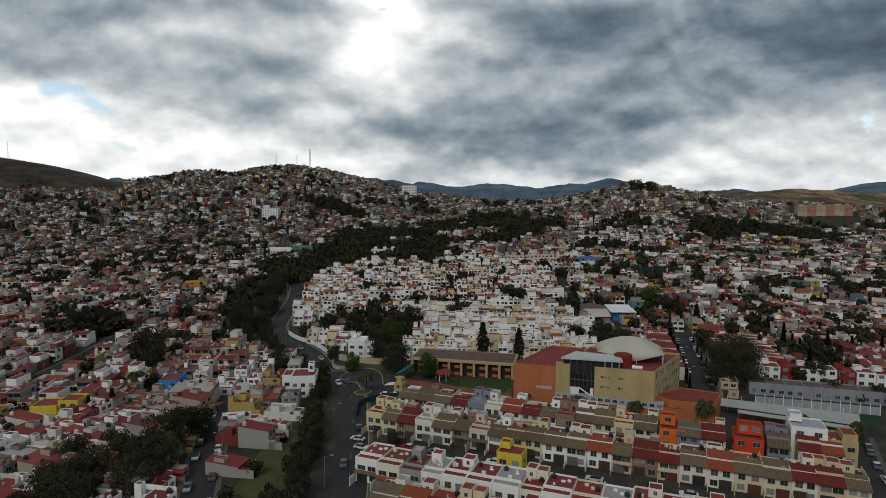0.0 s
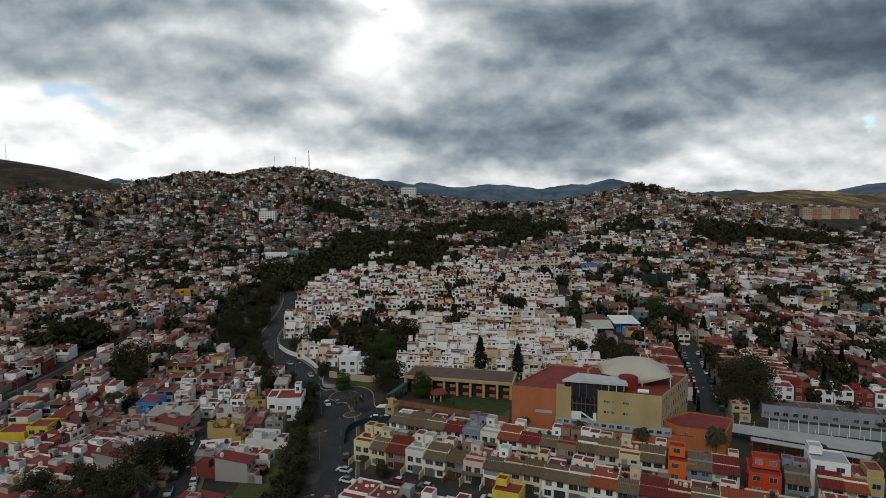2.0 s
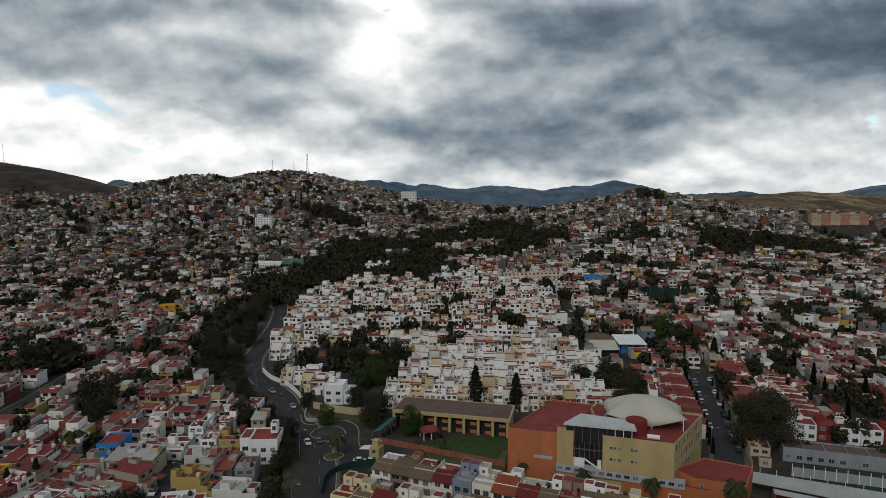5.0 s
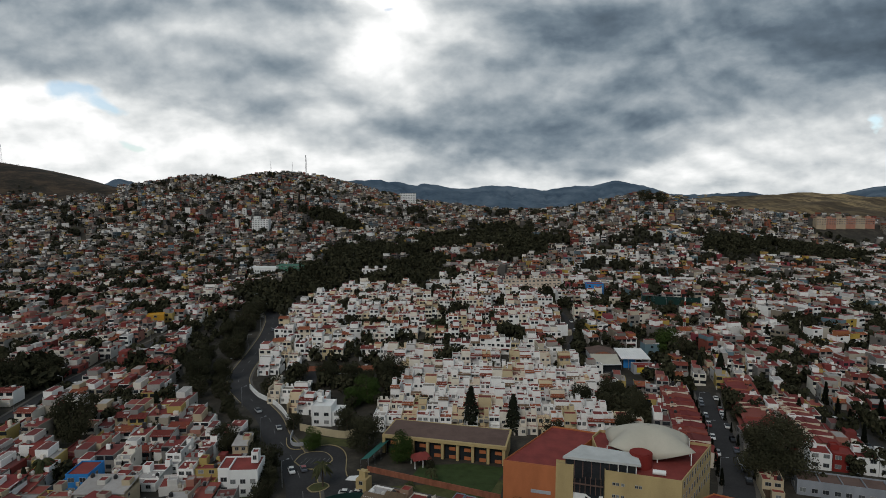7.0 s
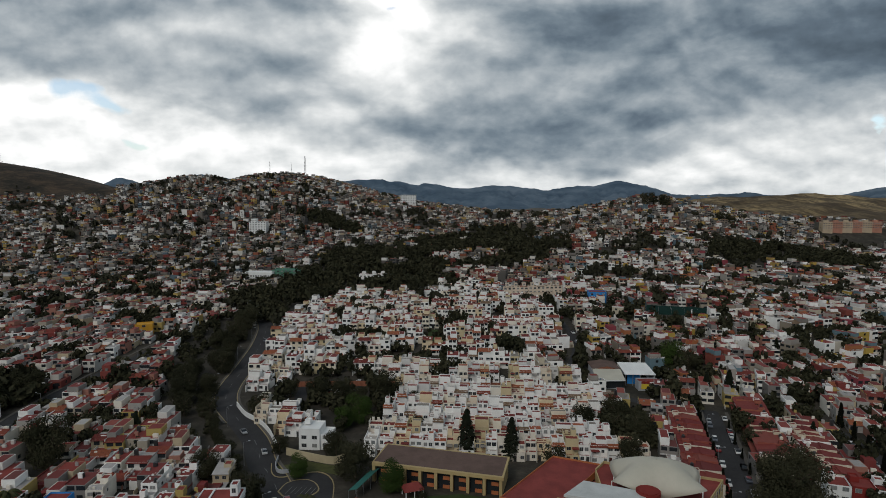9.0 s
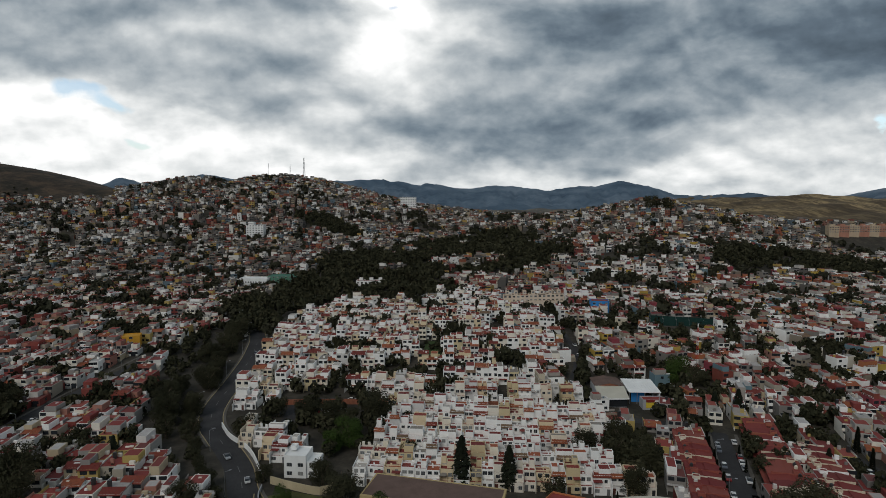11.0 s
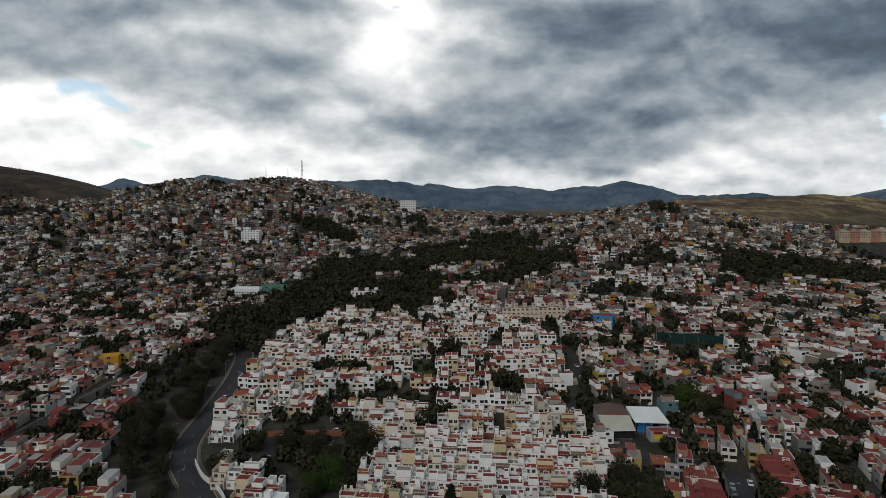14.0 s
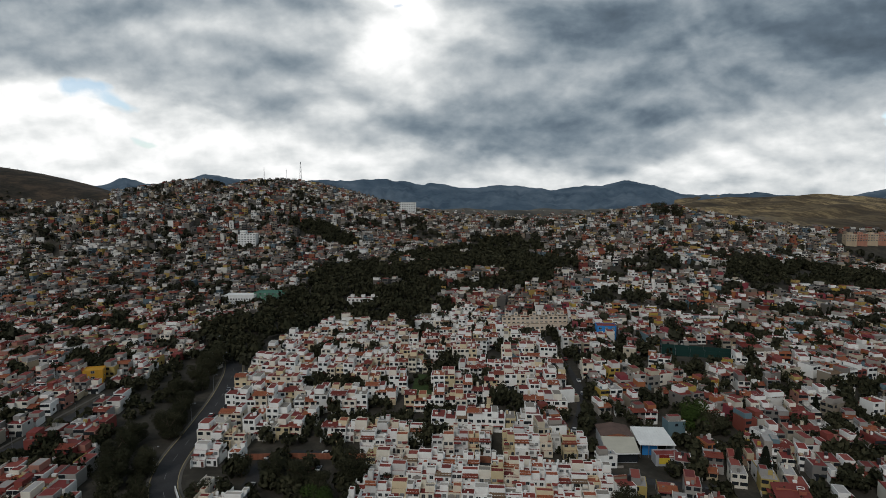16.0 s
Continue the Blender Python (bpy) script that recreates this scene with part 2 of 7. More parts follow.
P_DECK_HILL = [(0.20, 0.19, 0.175), (0.20, 0.055, 0.04), (0.28, 0.265, 0.25), (0.16, 0.15, 0.14), (0.36, 0.345, 0.33), (0.22, 0.05, 0.04), (0.19, 0.17, 0.15), (0.26, 0.12, 0.075)]
P_TILE = [(0.20, 0.14, 0.085), (0.17, 0.115, 0.068), (0.36, 0.085, 0.035), (0.21, 0.15, 0.09), (0.19, 0.13, 0.08), (0.20, 0.028, 0.024), (0.185, 0.125, 0.075), (0.21, 0.15, 0.095)]
P_TILE_RED = [(0.30, 0.085, 0.040), (0.20, 0.036, 0.028), (0.36, 0.11, 0.05), (0.22, 0.14, 0.085), (0.25, 0.055, 0.034)]


def tile_palette(name, cols, island=False):
    m = palette(name, cols, island, 0.85, 0.45, 1.2, (0.07, 0.06, 0.05))
    nt = m.node_tree
    w = nt.nodes.new("ShaderNodeTexWave")
    w.inputs["Scale"].default_value, w.inputs["Distortion"].default_value = 1.4, 0.4
    tco = nt.nodes.new("ShaderNodeTexCoord")
    nt.links.new(tco.outputs["Object"], w.inputs[0])
    bump_of(nt, nt.nodes["Principled BSDF"], w.outputs["Fac"], 0.9, 0.12)
    return m


dim = lambda cols, k: [tuple(c * k for c in q) for q in cols]
P_DECK_RED, P_DECK_MIX, P_DECK_HILL, P_DECK_TERRACE = dim(P_DECK_RED, 1.2), dim(P_DECK_MIX, 1.05), dim(P_DECK_HILL, 0.8), dim(P_DECK_TERRACE, 0.95)
M_WALL = {k: palette("stucco_" + k, p) for k, p in (("white", P_WHITE), ("row", P_ROW), ("red", P_RED), ("flat", P_FLAT), ("terrace", P_TERRACE))}
M_WALL_S = {k: palette("stucco_far_" + k, p, True) for k, p in (("white", P_WHITE), ("mixed", P_MIXED), ("red", P_RED), ("hill", dim(P_HILL, 0.86)))}
M_DECK = {k: palette("deck_" + k, p, False, 0.8, 0.25, 0.8, (0.12, 0.05, 0.042)) for k, p in (("white", P_DECK_MIX), ("row", P_DECK_RED), ("red", P_DECK_RED), ("flat", P_DECK_RED), ("terrace", P_DECK_TERRACE))}
M_DECK_S = {k: palette("deck_far_" + k, p, True, 0.8, 0.3, 0.8, (0.13, 0.06, 0.05)) for k, p in (("white", P_DECK_MIX), ("mixed", P_DECK_RED), ("red", P_DECK_RED), ("hill", P_DECK_HILL))}
M_TILE, M_TILE_RED, M_TILE_S = tile_palette("clay_tile", P_TILE), tile_palette("terracotta_tile", P_TILE_RED), tile_palette("clay_tile_far", P_TILE_RED, True)
M_GLASS = plain("window_glass", (0.022, 0.026, 0.030), 0.12, 0, 0.4, 0.5, False)
M_PANE = palette("window_pane", [(0.020, 0.024, 0.028), (0.16, 0.17, 0.17), (0.035, 0.040, 0.045), (0.07, 0.075, 0.08), (0.025, 0.028, 0.032), (0.24, 0.24, 0.23)], False, 0.15, 0.1)
M_FRAME = plain("window_frame", (0.40, 0.40, 0.39), 0.5)
M_MARK = plain("worn_marking", (0.17, 0.17, 0.165), 0.9, 0, 0.5)
# door paints; the near-black ones stand for the shade of garage recesses
M_DOOR_RECESS = palette("door_paint", [(0.06, 0.035, 0.02), (0.12, 0.12, 0.12), (0.03, 0.03, 0.03), (0.02, 0.02, 0.022), (0.10, 0.03, 0.02)], False, 0.5)
M_TANK = palette("tank_plastic", [(0.012, 0.012, 0.014), (0.02, 0.02, 0.022), (0.62, 0.56, 0.44), (0.015, 0.015, 0.017), (0.55, 0.52, 0.48)], False, 0.45, 0.1)
M_TANK_S = palette("tank_plastic_far", [(0.012, 0.012, 0.014), (0.02, 0.02, 0.022), (0.62, 0.56, 0.44), (0.015, 0.015, 0.017), (0.55, 0.52, 0.48)], True, 0.45, 0.1)
M_ASPHALT = plain("asphalt", (0.040, 0.039, 0.040), 0.9, 0, 0.4, 0.35, False, 0.2)
M_CONCRETE = plain("concrete", (0.11, 0.10, 0.088), 0.9, 0, 0.3, 1.0, False, 0.2)
M_KERB = plain("kerb_paint", (0.30, 0.24, 0.13), 0.8)
M_GRASS = plain("dry_grass", (0.075, 0.080, 0.030), 0.95, 0, 0.5, 1.0, False, 0.5)
M_LAWN = plain("lawn_grass", (0.040, 0.062, 0.020), 0.95, 0, 0.4, 1.5, False, 0.4)
M_TURF = plain("turf", (0.018, 0.050, 0.026), 0.95, 0, 0.35, 1.0, False)
M_TRUNK = plain("bark", (0.10, 0.075, 0.055), 0.95, 0, 0.4, 4, True, 0.5)


def leaf_material(name, cols):
    m, nt, b = material(name, 0.9)
    g = nt.nodes.new("ShaderNodeNewGeometry")
    o = nt.nodes.new("ShaderNodeObjectInfo")
    f = link_math(nt, "FRACT", link_math(nt, "MULTIPLY_ADD", o.outputs["Random"], 0.9, link_math(nt, "MULTIPLY", g.outputs["Random Per Island"], 0.35)))
    n = noise_tex(nt, position(nt), 0.06, 3)
    f = link_math(nt, "ADD", link_math(nt, "MULTIPLY", f, 0.5), link_math(nt, "MULTIPLY_ADD", n.outputs[0], 1.2, -0.35))
    nt.links.new(ramp(nt, f, [(k / (len(cols) - 1), c) for k, c in enumerate(cols)]), b.inputs["Base Color"])
    b.inputs["Specular IOR Level"].default_value = 0.08
    return m


M_LEAF = leaf_material("foliage", [(0.016, 0.017, 0.010), (0.028, 0.029, 0.016), (0.042, 0.041, 0.023), (0.062, 0.058, 0.034)])
# hillside foliage: distance haze is put into the colour as raised dark tones
M_LEAF_HAZED = leaf_material("foliage_dusty", [(0.024, 0.025, 0.016), (0.036, 0.036, 0.023), (0.054, 0.051, 0.033)])
M_LEAF_BRIGHT = leaf_material("foliage_bright", [(0.024, 0.042, 0.010), (0.036, 0.060, 0.014), (0.050, 0.074, 0.020)])
M_CYPRESS = leaf_material("cypress_foliage", [(0.009, 0.011, 0.007), (0.014, 0.017, 0.010), (0.020, 0.023, 0.013)])
M_PALM = leaf_material("palm_frond", [(0.022, 0.030, 0.014), (0.040, 0.046, 0.020), (0.060, 0.056, 0.028)])


# ================= relief =================
def hump(x, y, cx, cy, sx, sy, a):
    return a * np.exp(-0.5 * ((x - cx) / sx) ** 2 - 0.5 * ((y - cy) / sy) ** 2)


def smooth(a, b, t):
    t = np.clip((t - a) / (b - a), 0, 1)
    return t * t * (3 - 2 * t)


# hills: centre, spread along x and y, height
HUMPS = [(-945, 1500, 110, 150, 11), (-298, 1150, 166, 242, 103), (307, 997, 90, 113, 50), (95, 1127, 194, 141, 48), (-1315, 1586, 338, 312, 162), (-833, 1435, 389, 320, 44), (-569, 1496, 117, 67, 71), (553, 915, 179, 70, 50), (220, 704, 190, 104, 42), (-497, 900, 100, 55, 31), (-263, 824, 40, 73, -13), (108, 341, 42, 44, -4), (216, 431, 156, 67, 14), (-322, 460, 148, 79, 12), (284, 900, 34, 42, 13)]


def ground_z(x, y):
    """Height of the ground: a valley floor that climbs to two hills, with a plateau and bare slopes behind."""
    z = -0.0037 * np.clip(y - 239, 0, 611) * (1 - 0.5 * smooth(1000, 1700, y))
    for h in HUMPS:
        z = z + hump(x, y, *h)
    z = z + 76 * smooth(1900, 2900, y) * smooth(1100, 1600, x)
    return z


def gz(x, y):
    return float(ground_z(np.float64(x), np.float64(y)))


class Shape:
    """Collects faces for one mesh."""

    def __init__(self):
        self.v, self.f, self.m = [], [], []

    def poly(self, pts, mi=0):
        n = len(self.v)
        self.v += [tuple(p) for p in pts]
        self.f.append(tuple(range(n, n + len(pts))))
        self.m.append(mi)
        return self

    def box(self, x0, x1, y0, y1, z0, z1, mi=0, top=None, bottom=True):
        n = len(self.v)
        self.v += [(x0, y0, z0), (x1, y0, z0), (x1, y1, z0), (x0, y1, z0), (x0, y0, z1), (x1, y0, z1), (x1, y1, z1), (x0, y1, z1)]
        fs = [(0, 1, 5, 4), (1, 2, 6, 5), (2, 3, 7, 6), (3, 0, 4, 7), (4, 5, 6, 7)]
        ms = [mi] * 4 + [mi if top is None else top]
        if bottom:
            fs.append((3, 2, 1, 0))
            ms.append(mi)
        self.f += [tuple(n + k for k in f) for f in fs]
        self.m += ms
        return self

    def hull(self, lower, upper, mi=0, cap=True):
        """Side faces between two rings of points, closed above."""
        n, k = len(self.v), len(lower)
        self.v += [tuple(p) for p in lower] + [tuple(p) for p in upper]
        for i in range(k):
            j = (i + 1) % k
            self.f.append((n + i, n + j, n + k + j, n + k + i))
            self.m.append(mi)
        if cap:
            self.f.append(tuple(n + k + i for i in range(k)))
            self.m.append(mi)
            self.f.append(tuple(n + i for i in reversed(range(k))))
            self.m.append(mi)
        return self

    def tube(self, x, y, z0, z1, r0, r1=None, n=8, mi=0, dx=0, dy=0):
        r1 = r0 if r1 is None else r1
        ring = lambda cx, cy, z, r: [(cx + r * math.cos(2 * math.pi * k / n), cy + r * math.sin(2 * math.pi * k / n), z) for k in range(n)]
        return self.hull(ring(x, y, z0, r0), ring(x + dx, y + dy, z1, r1), mi)

    def parapet(self, x0, x1, y0, y1, z0, z1, t=0.18, drop=0.4, mi=0):
        """Outer walls with a raised rim round a sunken roof."""
        q = lambda a, z: [(x0 + a, y0 + a, z), (x1 - a, y0 + a, z), (x1 - a, y1 - a, z), (x0 + a, y1 - a, z)]
        rings = [q(0, z0), q(0, z1), q(t, z1), q(t, z1 - drop)]
        n = len(self.v)
        self.v += [p for r in rings for p in r]
        for r in range(3):
            for i in range(4):
                j = (i + 1) % 4
                self.f.append((n + 4 * r + i, n + 4 * r + j, n + 4 * r + 4 + j, n + 4 * r + 4 + i))
                self.m.append(mi)
        return self

    def mesh(self, name, *mats):
        me = bpy.data.meshes.new(name)
        me.from_pydata(self.v, [], self.f)
        for mt in mats:
            me.materials.append(mt)
        if len(mats) > 1:
            me.polygons.foreach_set("material_index", self.m)
        me.update()
        return me


def child(name, me, parent, m=None, label="", cls=""):
    ob = new(name, me)
    ob.parent = parent
    if m is not None:
        ob.matrix_local = m
    return tagged(ob, label, cls) if label else ob


def empty(name, m, label, category, group="", kind=""):
    ob = new(name)
    ob.empty_display_size = 0.5
    ob.matrix_world = m
    return tagged(ob, label, category, group, kind)


def place(x, y, a=0.0, dz=0.0):
    return pose(x, y, gz(x, y) + dz, 0, 0, a)


# ground: one sheet, finer towards the middle
gx = np.concatenate([-np.geomspace(4900, 420, 60), np.linspace(-400, 400, 161), np.geomspace(420, 4900, 60)])
gy = np.concatenate([np.linspace(-900, 60, 12), np.linspace(80, 700, 125), np.linspace(706, 1700, 140), np.geomspace(1720, 4900, 80)])
GX, GY = np.meshgrid(gx, gy)
GZ = ground_z(GX, GY)
far = smooth(1300, 2200, GY)
for i in range(GZ.shape[0]):
    if gy[i] > 1250:
        for j in range(0, GZ.shape[1]):
            p = Vector((GX[i, j] / 420, GY[i, j] / 420, 0))
            GZ[i, j] += far[i, j] * 26 * noise.fractal(p, 0.9, 2.0, 5)
w_ = len(gx)
gm = bpy.data.meshes.new("ground")
gm.from_pydata(np.stack([GX.ravel(), GY.ravel(), GZ.ravel()], 1).tolist(), [], [(i * w_ + j, i * w_ + j + 1, (i + 1) * w_ + j + 1, (i + 1) * w_ + j) for i in range(len(gy) - 1) for j in range(w_ - 1)])
gm.polygons.foreach_set("use_smooth", [True] * len(gm.polygons))
m, nt, b = material("ground_earth", 0.95)
n1, n2, n3 = noise_tex(nt, position(nt, (1.0, 0.6, 1.0)), 0.022, 7, 0.66, 0.4), noise_tex(nt, position(nt), 0.10, 8, 0.72), noise_tex(nt, position(nt), 0.006, 5, 0.6)
c_town = ramp(nt, n2.outputs[0], [(0.3, (0.022, 0.021, 0.016)), (0.5, (0.043, 0.038, 0.030)), (0.7, (0.085, 0.074, 0.058))])
c_scrub = mix(nt, 0.4, ramp(nt, n1.outputs[0], [(0.40, (0.012, 0.013, 0.009)), (0.50, (0.046, 0.033, 0.022)), (0.60, (0.100, 0.066, 0.042))]), ramp(nt, n2.outputs[0], [(0.38, (0.012, 0.011, 0.008)), (0.52, (0.040, 0.030, 0.020)), (0.62, (0.090, 0.062, 0.040))]))
n5 = noise_tex(nt, position(nt, (1.0, 0.16, 1.0)), 0.0075, 7, 0.55, 0.3)
c_gold = ramp(nt, n5.outputs[0], [(0.30, (0.040, 0.030, 0.018)), (0.46, (0.13, 0.094, 0.050)), (0.56, (0.27, 0.195, 0.098)), (0.72, (0.40, 0.29, 0.145))])
sp = nt.nodes.new("ShaderNodeSeparateXYZ")
nt.links.new(position(nt), sp.inputs[0])
f_far = link_math(nt, "MULTIPLY", link_math(nt, "SUBTRACT", link_math(nt, "MULTIPLY_ADD", n3.outputs[0], 300, sp.outputs[1]), 1350), 1 / 200, clamp=True)
f_gold = link_math(nt, "MULTIPLY", link_math(nt, "SUBTRACT", link_math(nt, "MULTIPLY_ADD", n3.outputs[0], 500, sp.outputs[0]), 1250), 1 / 250, clamp=True)
f_bare = link_math(nt, "MULTIPLY", link_math(nt, "MULTIPLY_ADD", sp.outputs[1], -0.56, link_math(nt, "MULTIPLY_ADD", sp.outputs[0], -1.0, -20)), 1 / 90, clamp=True)
f_bare = link_math(nt, "MULTIPLY", f_bare, link_math(nt, "MULTIPLY", link_math(nt, "SUBTRACT", sp.outputs[1], 900), 1 / 120, clamp=True))
f_far = link_math(nt, "MAXIMUM", f_far, f_bare)
n4 = noise_tex(nt, position(nt, (1.0, 0.2, 1.0)), 0.045, 6, 0.7)
c_gold = mix(nt, ramp(nt, n4.outputs[0], [(0.44, (0.75, 0.75, 0.75)), (0.56, (0, 0, 0))]), c_gold, (0.046, 0.031, 0.018))
c_plain = ramp(nt, n5.outputs[0], [(0.34, (0.050, 0.048, 0.040)), (0.50, (0.105, 0.095, 0.078)), (0.68, (0.170, 0.145, 0.115))])
f_plain = link_math(nt, "MULTIPLY", link_math(nt, "SUBTRACT", link_math(nt, "MULTIPLY_ADD", n3.outputs[0], 300, sp.outputs[1]), 2150), 1 / 250, clamp=True)
nt.links.new(mix(nt, f_far, c_town, mix(nt, f_gold, mix(nt, f_plain, c_scrub, c_plain), c_gold)), b.inputs["Base Color"])
gm.materials.append(m)
tagged(new("ground", gm), "bare earth and dry grass of the valley floor and hills", "ground", kind="structure")

# far mountains, a ring of ridges with forested slopes, distance haze put into their colour
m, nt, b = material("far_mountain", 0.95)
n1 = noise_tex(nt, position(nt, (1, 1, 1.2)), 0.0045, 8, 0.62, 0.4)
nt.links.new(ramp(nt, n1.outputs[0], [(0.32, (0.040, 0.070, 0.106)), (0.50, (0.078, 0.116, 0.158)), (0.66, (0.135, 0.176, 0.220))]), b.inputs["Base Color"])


def mountain_top(a):
    """Height of the far skyline by bearing in degrees."""
    k = np.interp(a, [p[0] for p in PEAKS], [p[1] for p in PEAKS])
    return float(k) + 11 * noise.fractal(Vector((a * 0.8, 3.1, 0)), 0.8, 2.0, 5)


# far skyline: bearing and height of its peaks and dips
PEAKS = [(-60, 130), (-37, 120), (-30, 142), (-28, 194), (-26.3, 155), (-24, 172), (-21.8, 228), (-19.9, 207), (-17, 177), (-13, 189), (-9.9, 189), (-6.2, 202), (-3.6, 168), (-1.5, 166), (1.2, 135), (3.8, 156), (6.4, 148), (9, 122), (11.1, 151), (13.1, 157), (15.1, 192), (17.5, 155), (19.8, 97), (22.1, 90), (25.6, 108), (28.5, 80), (31.6, 84), (34.7, 140), (40, 160), (60, 120)]
sh = Shape()
steps, rings = 520, 12
for k in range(steps + 1):
    a = -55 + 110 * k / steps
    top = mountain_top(a)
    for r in range(rings):
        t = r / (rings - 1)
        d = 3900 + 750 * t
        crease = 1 - 0.9 * abs(noise.fractal(Vector((a * 0.9, t * 1.5, 5)), 0.8, 2.0, 4)) * (1 - t)
        sh.v.append((d * math.sin(radians(a)), d * math.cos(radians(a)), -10 + (top + 10) * t ** 0.8 * crease))
for k in range(steps):
    for r in range(rings - 1):
        i = k * rings + r
        sh.f.append((i, i + rings, i + rings + 1, i + 1))
        sh.m.append(0)
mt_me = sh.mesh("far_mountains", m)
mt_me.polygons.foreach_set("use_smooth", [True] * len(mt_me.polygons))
tagged(new("backdrop_mountains", mt_me), "mountain range beyond the town, with distance haze put into its blue colour", "mountains", kind="structure")

# ================= roads =================
ROADS = [
    ("road_main", 9.2, [(-20.8, 95), (-22.6, 136), (-25.2, 161), (-28.4, 186), (-32.8, 210), (-42.5, 234), (-51, 248.5), (-59.3, 267), (-73.4, 288.4), (-81.5, 300.5), (-86.8, 314), (-89.5, 329), (-91, 347), (-92.8, 366), (-95, 386), (-98.4, 406), (-103.5, 428), (-113, 452), (-128, 478)]),
    ("road_west", 7.5, [(-51.5, 110), (-57.4, 136), (-62.6, 154), (-68.2, 177), (-74, 206)]),
    ("road_avenue", 9.0, [(-155, 215), (-156, 262), (-159, 296), (-157, 335), (-150, 390)]),
    ("road_east", 8.5, [(89, 205), (93.5, 214), (101.3, 239.5), (108.2, 261.4), (114, 280.5), (121, 303)]),
    ("road_far_east", 7.0, [(147, 214), (151.9, 241.3), (156.9, 269.7), (156.2, 295.6), (149.6, 309.8)]),
    ("road_edge", 7.5, [(97, 118), (107, 148), (119, 172)]),
    ("road_gate", 5.0, [(-29, 208), (-20, 209.5), (-8, 208), (5, 203.3), (21, 196.8)]),
    ("road_row", 7.0, [(-25.5, 167.3), (8.5, 153.3), (48.5, 137), (91, 120)]),
    ("road_white", 5.0, [(-53.3, 304.7), (-51.4, 330.4), (-20.7, 331.2)]),
    ("road_lane", 5.5, [(18, 324.3), (61.5, 324), (78.5, 319.2), (116.2, 310.6)]),
    ("road_green", 4.2, [(69.3, 352.2), (81, 390.9), (81.1, 435.2), (77, 494)]),
]


def spline(pts, step=4.0):
    """Points along a smooth line through pts."""
    out = []
    P = [np.array(p, float) for p in pts]
    P = [2 * P[0] - P[1]] + P + [2 * P[-1] - P[-2]]
    for i in range(1, len(P) - 2):
        a, b, c, d = P[i - 1:i + 3]
        n = max(2, int(np.linalg.norm(c - b) / step))
        for k in range(n):
            t = k / n
            out.append(0.5 * ((2 * b) + (c - a) * t + (2 * a - 5 * b + 4 * c - d) * t * t + (3 * b - a - 3 * c + d) * t ** 3))
    out.append(P[-2])
    return out


def strip(line, o0, o1, lift, thick=0.0):
    """A band beside a line, between two offsets, draped on the ground."""
    sh = Shape()
    for i, p in enumerate(line):
        d = line[min(i + 1, len(line) - 1)] - line[max(i - 1, 0)]
        nrm = np.array([d[1], -d[0]]) / np.linalg.norm(d)
        for o in (o0, o1):
            q = p + nrm * o
            for z in ((lift, lift - thick) if thick else (lift,)):
                sh.v.append((q[0], q[1], gz(p[0], p[1]) + z))
    s = 4 if thick else 2
    for i in range(len(line) - 1):
        n = s * i
        if thick:
            for a, b in ((0, 2), (3, 1), (1, 0), (2, 3)):
                sh.f.append((n + a, n + b, n + s + b, n + s + a))
                sh.m.append(0)
        else:
            sh.f.append((n, n + 1, n + s + 1, n + s))
            sh.m.append(0)
    return sh


ROAD_PTS = []
for name, wide, pts in ROADS:
    line = spline(pts)
    ROAD_PTS += [(p[0], p[1], wide / 2) for p in line]
    tagged(new(name, strip(line, -wide / 2, wide / 2, 0.06 if name == "road_main" else 0.05).mesh(name, M_ASPHALT)), "worn grey asphalt street", "road", kind="structure")
    if name in ("road_main", "road_avenue", "road_east", "road_west", "road_edge"):
        for k, sgn in enumerate((-1, 1)):
            o = sgn * wide / 2
            edge = [p for p in line if sgn > 0 or name != "road_main" or p[1] > 285]
            tagged(new("pavement", strip(edge, o, o + sgn * 1.3, 0.18, 0.4).mesh("pavement", M_CONCRETE)), "concrete pavement beside the street", "pavement", kind="structure")
            if name == "road_main":
                tagged(new("kerb", strip(edge, o - sgn * 0.02, o + sgn * 0.28, 0.20, 0.4).mesh("kerb", M_KERB)), "yellowed concrete kerb of the main road", "kerb", kind="structure")
    if name == "road_main":
        mark = Shape()
        for i in range(0, len(line) - 1, 3):
            seg = strip(line[i:i + 2], -0.09, 0.09, 0.075)
            n = len(mark.v)
            mark.v += seg.v
            mark.f += [tuple(n + q for q in f) for f in seg.f]
            mark.m += seg.m
        tagged(new("lane_marking", mark.mesh("lane_marking", M_MARK)), "faded white dashed lane line", "road marking", kind="structure")
RP = np.array(ROAD_PTS)

FOREST = [(-105, 432), (-113, 470), (-107, 479), (-95, 503), (-76, 527), (-37, 538), (-12, 538), (13, 563), (28, 590), (8, 607), (13, 631), (64, 608), (102, 617), (117, 645), (150, 760), (152, 866), (131, 956), (83, 986), (14, 928), (-33, 892), (-64, 814), (-93, 768), (-125, 731), (-129, 652), (-134, 632), (-128, 560), (-160, 540), (-155, 495), (-140, 446), (-126, 402), (-112, 384), (-106, 398)]


def inside(x, y, poly):
    c, j = False, len(poly) - 1
    for i in range(len(poly)):
        (xi, yi), (xj, yj) = poly[i], poly[j]
        if (yi > y) != (yj > y) and x < (xj - xi) * (y - yi) / (yj - yi) + xi:
            c = not c
        j = i
    return c


